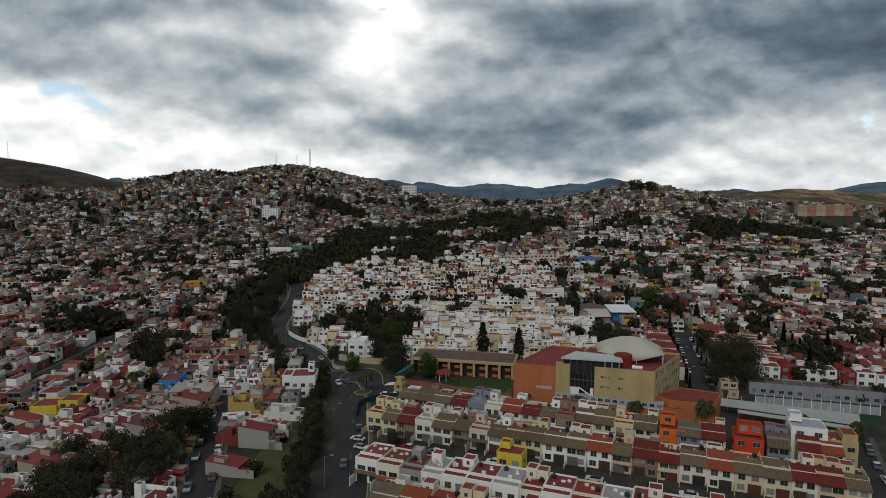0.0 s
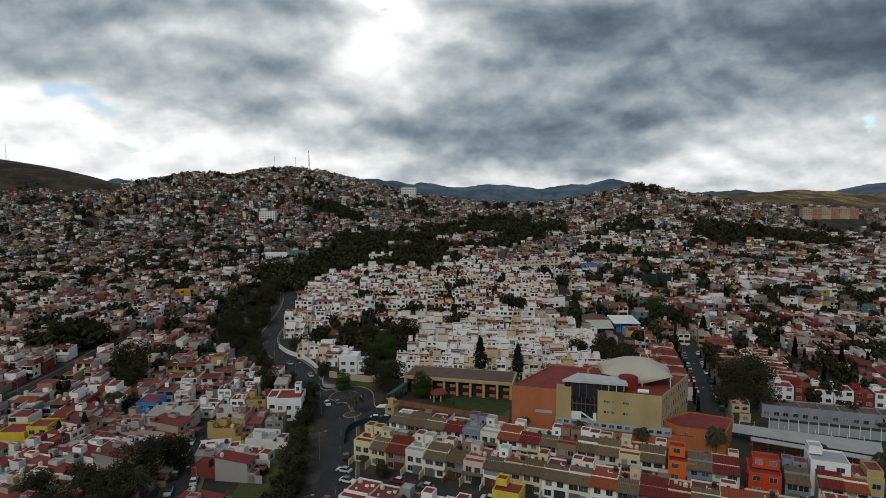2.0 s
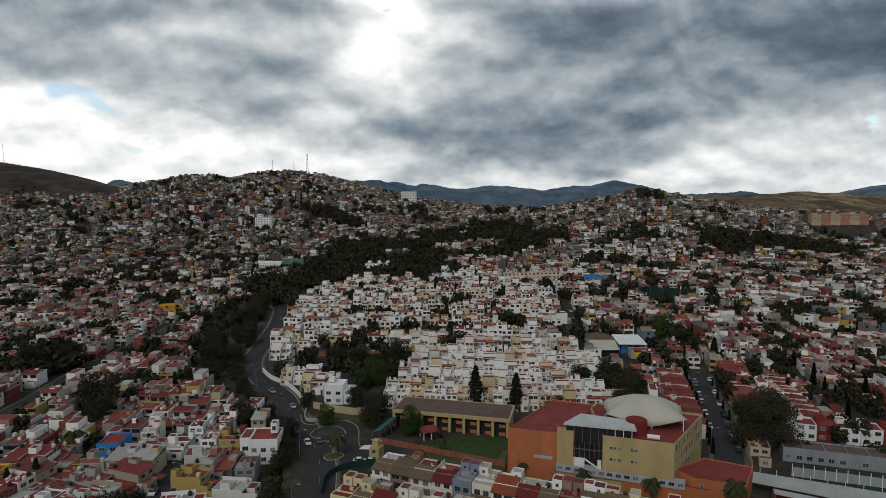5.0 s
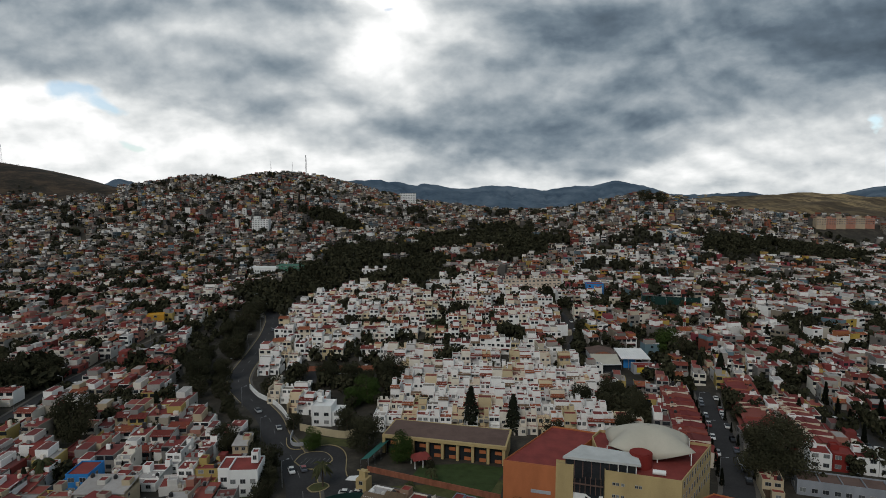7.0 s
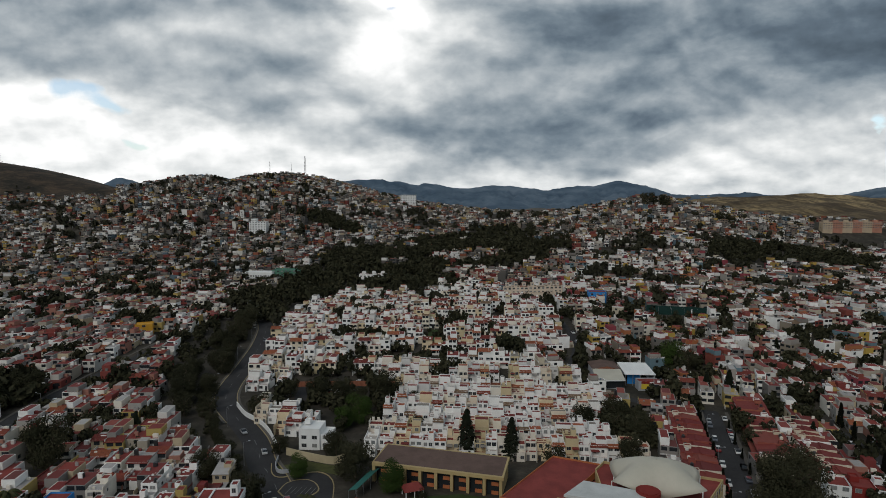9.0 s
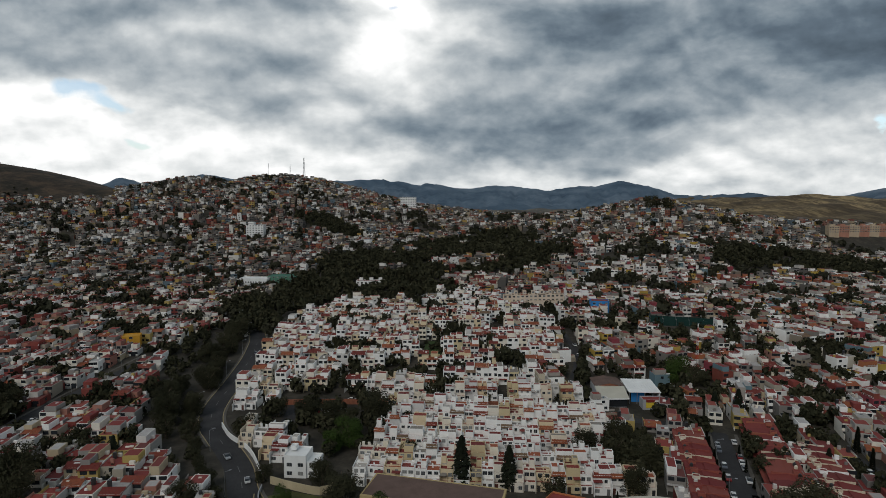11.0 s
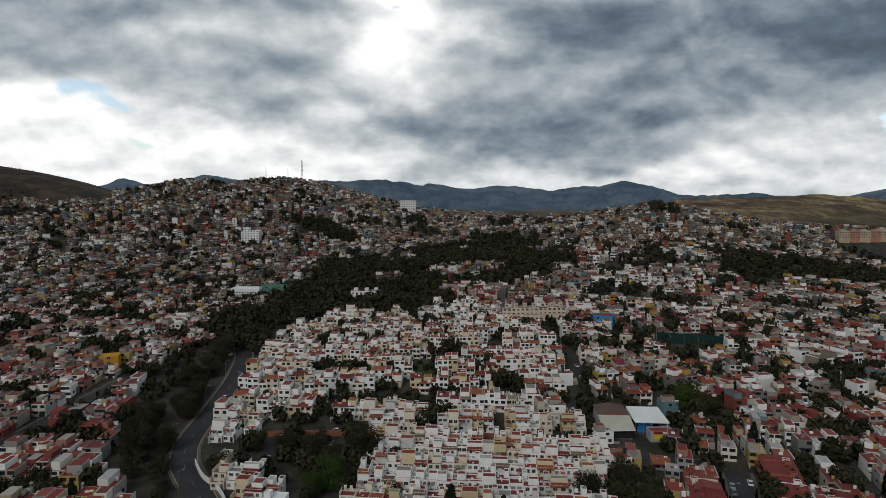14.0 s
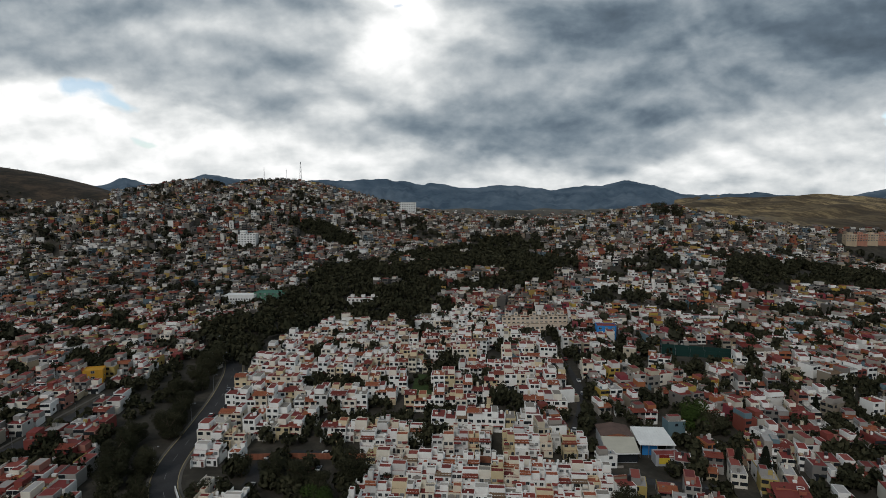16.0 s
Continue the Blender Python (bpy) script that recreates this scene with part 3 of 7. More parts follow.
# open plots without houses: school grounds, sports field, small parks, verges
OPEN = [
    [(-19, 207), (22.6, 190), (83, 166.5), (104, 164), (122, 156), (150, 186), (108, 206), (92, 214), (74, 232), (36, 246), (-6, 258), (-30, 246)],
    [(-52, 115), (-36, 115), (-38, 185), (-44, 205), (-50, 200), (-50, 150)],
    [(-60, 296), (-34, 270), (-14, 272), (-14, 322), (-50, 326), (-64, 318)],
    [(-74, 252), (-66, 266), (-88, 300), (-98, 330), (-101, 370), (-106, 420), (-150, 442), (-140, 390), (-122, 330), (-106, 296)],
    [(-4, 382), (9, 386), (11, 422), (-4, 422)],
    [(68, 262), (86, 258), (92, 296), (70, 300)],
    [(98, 216), (124, 210), (128, 240), (106, 244)],
    [(-192, 288), (-168, 284), (-165, 314), (-192, 318)],
    [(116, 342), (136, 336), (138, 368), (116, 370)],
    [(103, 203), (152, 190), (176, 208), (176, 222), (116, 236)],
    [(-212, 931), (-146, 940), (-97, 880), (-124, 857), (-185, 879)],
    [(250, 615), (310, 608), (357, 602), (420, 634), (500, 740), (440, 705), (375, 708), (307, 690), (259, 660)],
]
# plots of the landmark buildings: middle and clear radius
KEEP = [(-122, 189, 9), (-96, 211, 6), (-50, 212, 8), (-37, 263, 8), (-168, 405, 8), (93, 341, 17), (108, 334, 5), (116, 487, 7), (-240, 852, 15), (-91, 823, 9), (-60, 1096, 18), (-139, 618, 15), (-163, 610, 14), (541, 866, 46), (75, 520, 24), (-57, 600, 17), (156, 440, 20), (97.2, 158.6, 1.8), (134, 362, 4), (-242, 1122, 6), (61, 276, 1), (45, 246, 1), (71, 250, 2), (-118, 242, 3), (-65, 237, 1), (82, 159.3, 0.9), (104.6, 155.6, 1.2), (64.5, 166.3, 0.9), (17, 147, 2.2)]
GLADE = lambda x, y: noise.noise(Vector((x / 55, y / 38, 4.4))) > 0.46  # house clusters in the wood


def in_wood(x, y):
    j = noise.noise(Vector((x / 30, y / 30, 9))) * 26
    return inside(x + j, y + 0.6 * j, FOREST) and not GLADE(x, y)


def free(x, y, r):
    if x < -0.80 * y - 45 or x > 0.82 * y + 60:
        return False
    d = np.hypot(RP[:, 0] - x, RP[:, 1] - y) - RP[:, 2]
    if d.min() < r + 1.0:
        return False
    if any((x - a) ** 2 + (y - b) ** 2 < (q + 2.5) ** 2 for a, b, q in KEEP):
        return False
    return not (in_wood(x, y) or any(inside(x, y, p) for p in OPEN))


# ================= houses =================
WINDOWS = {}


def window_mesh(w, h):
    key = (round(w, 1), round(h, 1))
    if key not in WINDOWS:
        sh = Shape()
        a, b = key[0] / 2, key[1] / 2
        xs, zs = (-a, -a + 0.06, -0.025, 0.025, a - 0.06, a), (-b, -b + 0.06, b - 0.06, b)
        sh.v = [(x, -0.05, z) for z in zs for x in xs] + [(-a, 0.06, -b), (a, 0.06, -b), (a, 0.06, b), (-a, 0.06, b)]
        for j in range(3):
            for i in range(5):
                n = 6 * j + i
                sh.f.append((n, n + 1, n + 7, n + 6))
                sh.m.append(1 if j == 1 and i in (1, 3) else 0)
        for ring in ((0, 5, 25, 24), (5, 23, 26, 25), (23, 18, 27, 26), (18, 0, 24, 27)):
            sh.f.append(ring)
            sh.m.append(0)
        WINDOWS[key] = sh.mesh("window", M_FRAME, M_PANE)
    return WINDOWS[key]


door_me = Shape().box(-0.5, 0.5, -0.05, 0.05, 0, 2.1).mesh("door", M_DOOR_RECESS)
gate_me = Shape()
for k in range(15):
    x, y = -1.4 + 0.2 * k, -0.04 if k % 2 else -0.09
    gate_me.v += [(x, y, 0), (x, y, 2.3)]
for k in range(14):
    gate_me.f.append((2 * k, 2 * k + 2, 2 * k + 3, 2 * k + 1))
    gate_me.m.append(0)
gate_me = gate_me.mesh("garage_door", M_DOOR_RECESS)


def lean_roof(sh, x0, x1, y0, z0, y1, z1, t=0.22, mi=0):
    """A sloping tiled slab from a low edge to a high edge, with rounded ridges of tile across it."""
    n = max(4, int((x1 - x0) / 0.5))
    s, k0 = (x1 - x0) / (2 * n), len(sh.v)
    for k in range(2 * n + 1):
        up = 0.13 if k % 2 else 0.0
        x = x0 + s * k
        sh.v += [(x, y0, z0 - t), (x, y0, z0 + up), (x, y1, z1 + up), (x, y1, z1 - t)]
    for k in range(2 * n):
        a = k0 + 4 * k
        sh.f += [(a, a + 4, a + 5, a + 1), (a + 1, a + 5, a + 6, a + 2), (a + 2, a + 6, a + 7, a + 3), (a + 3, a + 7, a + 4, a)]
        sh.m += [mi] * 4
    e = k0 + 8 * n
    sh.f += [(k0, k0 + 1, k0 + 2, k0 + 3), (e + 3, e + 2, e + 1, e)]
    sh.m += [mi] * 2


def house_proto(kind, rng):
    """Meshes of one house type; its front looks along -y."""
    wall, roof, tile, wins, doors, tanks, roofs = Shape(), Shape(), Shape(), [], [], [], []
    low = -2.6

    def block(x0, x1, y0, y1, z0, z1, deck=True, rim=0.4):
        wall.parapet(x0, x1, y0, y1, z0, z1, 0.16, rim)
        if deck:
            roofs.append(Shape())
            roofs[-1].poly([(x0 + 0.16, y0 + 0.16, z1 - rim), (x1 - 0.16, y0 + 0.16, z1 - rim), (x1 - 0.16, y1 - 0.16, z1 - rim), (x0 + 0.16, y1 - 0.16, z1 - rim)])

    def facade(x0, x1, y, z, n, w, h, back=False):
        for k in range(n):
            x = x0 + (x1 - x0) * (k + 0.5) / n
            wins.append((w, h, pose(x, y, z, 0, 0, 180 if back else 0)))

    def clutter(x0, x1, y0, y1, z, n):
        for _ in range(n):
            x, y, q = rng.uniform(x0, x1), rng.uniform(y0, y1), rng.uniform(0.15, 0.5)
            wall.box(x - q, x + q, y - q * 0.7, y + q * 0.7, z - 0.1, z + rng.uniform(0.3, 1.0))

    if kind in ("row", "flat"):
        w, d = rng.choice([4.9, 5.3, 5.8, 6.2]), 10.0
        a = w / 2
        h = rng.choice([5.6, 5.8, 6.1])
        style = rng.random() if kind == "row" else rng.uniform(0.85, 0.95)
        if style < 0.84:
            block(-a, a, -2.2, 5.0, low, h)
            wall.hull([(-a, -4.6, low), (a, -4.6, low), (a, -2.2, low), (-a, -2.2, low)], [(-a, -4.6, 4.9), (a, -4.6, 4.9), (a, -2.2, 5.6), (-a, -2.2, 5.6)])
            yr = rng.choice([-0.6, 0.3, 1.2])
            lean_roof(tile, -a - 0.05, a + 0.05, -5.3, 4.95, yr, h + 0.5 + 0.25 * (yr + 1.5))
            wall.box(-a, a, yr - 0.25, yr - 0.02, h - 0.6, h + 0.22 + 0.25 * (yr + 1.5))
        else:
            block(-a, a, -4.6, 5.0, low, h + 0.2)
            if style > 0.92:
                lean_roof(tile, -a, a, -5.4, 2.7, -4.5, 3.1)
        sx = rng.choice([-1, 1])
        bw, by = rng.uniform(2.2, 3.6), rng.uniform(1.3, 2.0)
        room = rng.random() < (0.45 if kind == "row" else 0.7)
        if room:
            block(*sorted((sx * a, sx * (a - bw))), by, by + rng.uniform(2.4, 3.6), h - 0.5, h + rng.uniform(1.7, 2.4), True, 0.2)
        if rng.random() < 0.3:
            block(*sorted((-sx * a, -sx * (a - 2.6))), 2.0, 4.9, h - 0.5, h + 2.0, True, 0.2)
        facade(-a + 0.3, a - 0.3, -4.6, 3.8, 2, rng.choice([1.6, 2.0, 2.2]), rng.choice([1.2, 1.5]))
        wins.append((1.7, 1.5, pose(sx * (a - 1.5), -4.6, 1.3)))
        doors.append((gate_me, pose(-sx * (a - 1.8), -4.6, 0)))
        clutter(-a + 0.6, a - 0.6, -1.5, 4.5, h - 0.4, 3)
        wall.box(-a, -a + 0.14, -7.6, -4.6, low, rng.choice([1.2, 1.9, 2.3]))
        wall.box(-a, a, -2.3, -2.1, h - 0.1, h + rng.choice([0.3, 0.6]))
        wall.box(a - 0.14, a, -2.2, 5.0, h - 0.1, h + rng.choice([0.2, 0.7]))
        if rng.random() < 0.5:
            wall.box(*sorted((sx * a, sx * (a - 3.0))), -5.5, -4.6, 2.55, 2.7).box(*sorted((sx * a, sx * (a - 3.0))), -5.55, -5.45, 2.7, 3.4)
        if room:
            wins.append((0.8, 0.9, pose(sx * (a - bw / 2), by, h + 0.9)))
        tanks.append((-sx * (a - 1.2), rng.uniform(0.5, 4.0), h - 0.4))
    elif kind == "terrace":
        w, d = rng.choice([5.6, 6.0, 6.6]), 11.0
        a, h, sx = w / 2, rng.choice([4.9, 5.1, 5.4]), rng.choice([-1, 1])
        wall.hull([(-a, -4.5, low), (a, -4.5, low), (a, 5.5, low), (-a, 5.5, low)], [(-a, -4.5, h), (a, -4.5, h), (a, 5.5, h + 0.5), (-a, 5.5, h + 0.5)])
        k = rng.uniform(-0.5, 1.0)
        for y0, y1, z0, z1 in ((-5.4, k, h - 0.1, h + 0.75), (k - 0.1, 5.7, h + 0.45, h + 0.6)):
            roof.hull([(-a, y0, z0), (a, y0, z0), (a, y1, z1), (-a, y1, z1)], [(-a, y0, z0 + 0.16), (a, y0, z0 + 0.16), (a, y1, z1 + 0.16), (-a, y1, z1 + 0.16)])
        wall.box(sx * a - 0.1, sx * a + 0.1, -4.5, 5.5, h - 0.2, h + 1.0)
        roof.box(-a, a, -6.4, -4.5, 2.5, 2.66)
        facade(-a + 0.3, a - 0.3, -4.5, 3.7, 2, 1.6, 1.2)
        facade(-a + 0.3, a - 0.3, 5.5, 3.7, 2, 1.3, 1.1, True)
        doors.append((gate_me, pose(-sx * (a - 1.6), -4.5, 0)))
        block(*sorted((sx * (a - 0.4), sx * (a - 2.2))), 2.0, 4.2, h - 0.2, h + 1.7, True, 0.15)
        tanks.append((-sx * (a - 1.2), 3.6, h + 0.68))
    elif kind == "white":
        w, d = rng.choice([3.8, 4.4, 5.0, 5.6]), rng.choice([8.6, 9.4, 10.0])
        a, e, sx = w / 2, d / 2, rng.choice([-1, 1])
        h = rng.choice([5.2, 5.4, 5.4, 5.4, 5.6, 5.8, 7.6])
        y1, y2 = -e + rng.uniform(1.4, 2.4), rng.uniform(-0.6, 1.4)
        hf = rng.choice([2.4, 2.7, 3.0])
        block(-a, a, -e, y1, low, hf)
        block(-a, a, y1, y2, low, h)
        block(-a, a, y2, e, low, h - (0 if h < 4 else rng.choice([0.4, 1.2, 2.4])))
        if rng.random() < 0.5:
            f, q = rng.choice([0.4, 0.5, 0.65, 1.0]), rng.uniform(2.0, 3.4)
            block(*sorted((-sx * a, -sx * (a - w * f))), y1 + rng.uniform(0.6, 1.6), y1 + 1.4 + q, h - 0.5, h + rng.uniform(1.7, 2.5), True, 0.2)
        if rng.random() < 0.5:
            block(*sorted((sx * a, sx * (a - 1.7))), e - 2.4, e - 0.1, h - 2.5, h + rng.uniform(0.8, 1.8), True, 0.15)
        if rng.random() < 0.25:
            lean_roof(tile, -a - 0.1, a + 0.1, y1 - 0.5, h - 0.3, y1 + 1.2, h + 0.35)
        if rng.random() < 0.4:
            x0, x1 = sorted((sx * a, sx * (a - w * 0.5)))
            roof.box(x0, x1, -e - 0.3, -e + 1.6, hf + 1.9, hf + 2.02)
            wall.box(x0, x0 + 0.12, -e, -e + 0.12, hf - 0.2, hf + 1.9).box(x1 - 0.12, x1, -e, -e + 0.12, hf - 0.2, hf + 1.9)
        if h > 4:
            facade(-a + 0.2, a - 0.2, y1, hf + 1.5, 2, rng.choice([1.0, 1.3, 1.5]), rng.choice([1.1, 1.3]))
        wins.append((rng.choice([1.2, 1.6]), 1.2, pose(sx * (a - 1.1), -e, 1.5)))
        wins.append((0.8, 0.9, pose(a, 0.3, 1.5 if h < 4 else 3.9, 0, 0, 90)))
        clutter(-a + 0.5, a - 0.5, y1 + 0.5, e - 0.6, h - 0.5, 3)
        clutter(-a + 0.5, a - 0.5, -e + 0.4, y1, hf - 0.5, 1)
        for side in (-1, 1):
            q = side * a - side * 0.07
            wall.box(q - 0.07, q + 0.07, rng.choice([-e - 1.4, -e]), y1, low, hf + rng.choice([0.0, 0.5, 1.6]))
            wall.box(q - 0.07, q + 0.07, y1, rng.choice([y2, e]), h - 1.0, h + rng.choice([0.1, 0.5, 1.0]))
        doors.append((door_me, pose(-sx * (a - 0.9), -e, 0)))
        tanks.append((sx * (a - 0.9), 0.5 * (y1 + y2) + 0.6, h - 0.4))
    else:
        w, d = rng.choice([4.8, 5.4, 6.0, 6.8]), rng.choice([11.0, 12.0])
        a, e = w / 2, d / 2
        h = rng.choice([2.8, 4.8, 5.0, 5.2])
        st = rng.random()
        sx = rng.choice([-1, 1])
        y1, y2 = -e + rng.uniform(2.0, 3.0), rng.uniform(0.4, 2.4)
        if st < 0.6:
            block(-a, a, y1, y2, low, h, True, 0.2)
            block(-a, a, y2, e, low, h - (0 if h < 4 else rng.choice([0.3, 0.5, 2.2])), True, 0.2)
        else:
            wall.hull([(-a, y1, low), (a, y1, low), (a, e, low), (-a, e, low)], [(-a, y1, h), (a, y1, h), (a, e, h + 1.0), (-a, e, h + 1.0)])
            roof.hull([(-a - 0.15, y1 - 0.5, h - 0.05), (a + 0.15, y1 - 0.5, h - 0.05), (a + 0.15, e + 0.1, h + 1.0), (-a - 0.15, e + 0.1, h + 1.0)], [(-a - 0.15, y1 - 0.5, h + 0.1), (a + 0.15, y1 - 0.5, h + 0.1), (a + 0.15, e + 0.1, h + 1.15), (-a - 0.15, e + 0.1, h + 1.15)])
        block(*sorted((sx * a, sx * (a - w * 0.6))), -e, y1, low, rng.choice([2.5, 2.8]), True, 0.2)
        if rng.random() < 0.5:
            block(*sorted((-sx * (a - 0.2), -sx * (a - 2.4))), 0.5, 3.2, h - 0.4, h + rng.uniform(1.4, 2.3), True, 0.2)
        if rng.random() < 0.35:
            block(*sorted((sx * (a - 0.1), sx * (a - 1.6))), e - 1.8, e - 0.1, h - 2.4, h + rng.uniform(0.9, 1.9), True, 0.1)
        if h > 4:
            facade(-a + 0.3, a - 0.3, y1, 3.9, 2, rng.choice([1.2, 1.6]), 1.1)
        wins.append((1.4, 1.1, pose(sx * (a - w * 0.3), -e, 1.4)))
        wins.append((1.0, 1.0, pose(a, -0.6, 1.5 if h < 4 else 3.8, 0, 0, 90)))
        if st < 0.6:
            clutter(-a + 0.6, a - 0.6, y1 + 0.5, e - 0.8, h - 0.4, 4)
        wall.box(-a, -a + 0.14, -e - 2.0, y1, low, rng.choice([1.6, 2.2]))
        wall.box(a - 0.14, a, y1, e, h - 0.4, h + rng.choice([0.1, 0.4, 0.8]))
        if rng.random() < 0.6:
            roof.box(*sorted((-sx * a, -sx * (a - w * 0.42))), -e - 1.2, y1, 2.35, 2.5)
        doors.append((gate_me, pose(-sx * (a - 1.5), y1, 0)))
        tanks.append((sx * (a - 1.0), e - 1.5 if st >= 0.6 else y1 + 1.2, h + (0.8 if st >= 0.6 else -0.2)))
    parts = [("wall", wall.mesh("wall", M_WALL[kind]))]
    for one in roofs:
        parts.append(("roof", one.mesh("roof", M_DECK[kind])))
    if roof.f:
        parts.append(("porch_roof", roof.mesh("porch_roof", M_DECK[kind])))
    if tile.f:
        parts.append(("tiled_roof", tile.mesh("tiled_roof", M_TILE if kind == "row" else M_TILE_RED)))
    return {"w": w, "d": d, "parts": parts, "wins": wins, "doors": doors, "tanks": tanks}


# water tanks: ribbed cylinder with a domed lid, shared
tank_me = Shape()
for z0, z1, r0, r1 in ((0, 0.08, 0.5, 0.55), (0.08, 0.45, 0.55, 0.55), (0.45, 0.52, 0.59, 0.59), (0.52, 0.95, 0.55, 0.55), (0.95, 1.15, 0.55, 0.3), (1.15, 1.25, 0.28, 0.28)):
    tank_me.tube(0, 0, z0, z1, r0, r1, 10)
tank_me = tank_me.mesh("water_tank", M_TANK)

PROTO = {k: [house_proto(k, random.Random(100 * i + s)) for s in range(n)] for i, (k, n) in enumerate((("row", 14), ("white", 24), ("red", 18), ("flat", 8), ("terrace", 8)))}
LABEL = {
    "flat": ("white terraced house with maroon flat roofs and roof rooms", "house", "flat-roofed terraces of the near estate"),
    "terrace": ("terraced house with a long red roof and a chimney block", "house", "red terraces along the east street"),
    "row": ("terraced house with painted stucco walls and a clay tile roof", "house", "terraced houses of the near estate"),
    "white": ("white flat-roofed town house with terraces and a roof tank", "house", "white town houses"),
    "red": ("low stucco house with a red waterproofed roof", "house", "red-roofed houses"),
}
PLOTS = []  # kind, proto, x, y, angle
TAKEN = defaultdict(list)


def clear(x, y, r):
    i, j = int(x // 12), int(y // 12)
    return all((px - x) ** 2 + (py - y) ** 2 > (0.5 * (r + pr)) ** 2 for a in (-1, 0, 1) for b in (-1, 0, 1) for px, py, pr in TAKEN[i + a, j + b])


def take(x, y, r):
    TAKEN[int(x // 12), int(y // 12)].append((x, y, r))


def row_of(kind, ox, oy, ang, length, rng, flip=False, gaps=0.03, need=3.0, spread=0.0, ok=None):
    """Houses wall to wall along a line."""
    c, s, u = math.cos(radians(ang)), math.sin(radians(ang)), 0.0
    while u < length:
        p = rng.randrange(len(PROTO[kind]))
        w = PROTO[kind][p]["w"]
        x, y = ox + c * (u + w / 2), oy + s * (u + w / 2)
        jog = rng.uniform(-1, 1) * spread
        x, y = x - s * jog, y + c * jog
        if rng.random() > gaps and (ok is None or ok(x, y)) and free(x, y, need) and clear(x, y, 0.94 * w):
            PLOTS.append((kind, p, x, y, ang + (180 if flip else 0)))
            take(x, y, 0.94 * w)
        u += w + 0.02


rng = random.Random(11)
PATCH = lambda x, y: noise.noise(Vector((x / 17, y / 13, 6.6))) > -0.24  # small groves stay open between the houses
# near estate: terraces in rows at a slant to the school wall
U, V, O = Vector((math.cos(radians(-22)), math.sin(radians(-22)))), Vector((math.sin(radians(22)), math.cos(radians(22)))), Vector((23, 191))
for v, u0, u1, kind in ((-7.2, -36, 88, "row"), (-26.4, -37, 88, "row"), (-55.6, -24, 90, "flat"), (-71, -17, 70, "row")):
    q = O + U * u0 + V * v
    row_of(kind, q.x, q.y, -22, u1 - u0, rng, False, 0.01, 1.0, 0.5)
PLOTS.append(("row", 3, 88.5, 156.8, -22))
# white estate, south part
for k in range(5):
    row_of("white", -18, 259 + 12.6 * k, -3, 92, rng, False, 0.02, 2.5, 0.35)
for x, y, L in ((-52, 267, 12), (-58, 277, 24), (-64, 287, 26), (-71, 297, 22)):
    row_of("white", x, y, -4, L, rng, False, 0.02, 3.0, 1.0)
# white estate on the slope
for k in range(17):
    y = 325 + 24.8 * (k // 2) + 11 * (k % 2)
    row_of("white", -98 + 0.5 * k, y, rng.uniform(-4, 1), 182, rng, False, 0.04, 2.6, 0.8, PATCH)
# west quarter
main_x = lambda y: float(np.interp(y, [95, 136, 186, 210, 237, 262, 285, 308, 335, 405, 445], [-23, -24, -29, -33, -44, -57, -71, -84.5, -90, -98, -109]))
west = lambda x, y: x < main_x(y) - 14 and (y < 230 or PATCH(x, y))
for k in range(7):
    for q in (0, 1):
        row_of("red", -78 - 19 * k - 8 * q, 108, 79, 84, rng, False, 0.05, 3.0, 0.8, west)
for k in range(29):
    y = 196 + 12.6 * k
    row_of("red", -330 - 4 * k, y, 3 + rng.uniform(-3, 3), 330, rng, False, 0.05, 2.6, 1.6, west)
# houses between the west street and the verge
row_of("red", -49.5, 118, 101, 95, rng, False, 0.02, 2.0, 0.5)
# east quarter: rows along the east street, then long terraces
for x, y, ang, length, flip in ((87, 227, 76, 60, False), (111, 226, 73, 78, True), (126, 221, 75.7, 56, False)):
    row_of("terrace", x, y, ang, length, rng, flip, 0.0, 2.5, 0.3)
for k in range(9):
    row_of("terrace" if k < 6 else "red", 159, 197 + 13.5 * k - 3, -14, 132, rng, False, 0.05, 3.0, 0.8, PATCH)
for k in range(12):
    row_of("red", 150, 318 + 15 * k, rng.uniform(-10, 4), 40, rng, False, 0.08, 3.5, 2.0)

# smaller houses fill the odd plots that the rows leave
small = [p for p in range(len(PROTO["red"])) if PROTO["red"][p]["w"] < 6.4]
for _ in range(9000):
    x, y = rng.uniform(-330, 30), rng.uniform(104, 440)
    if west(x, y) and x > -0.8 * y - 20 and free(x, y, 2.4) and clear(x, y, 7.0):
        PLOTS.append(("red", rng.choice(small), x, y, (79 if y < 195 else 3) + rng.uniform(-4, 4)))
        take(x, y, 7.0)
for _ in range(5000):
    x, y = rng.uniform(84, 300), rng.uniform(206, 330)
    if free(x, y, 2.4) and clear(x, y, 7.0) and PATCH(x, y):
        PLOTS.append(("red", rng.choice(small), x, y, -14 + rng.uniform(-4, 4)))
        take(x, y, 7.0)

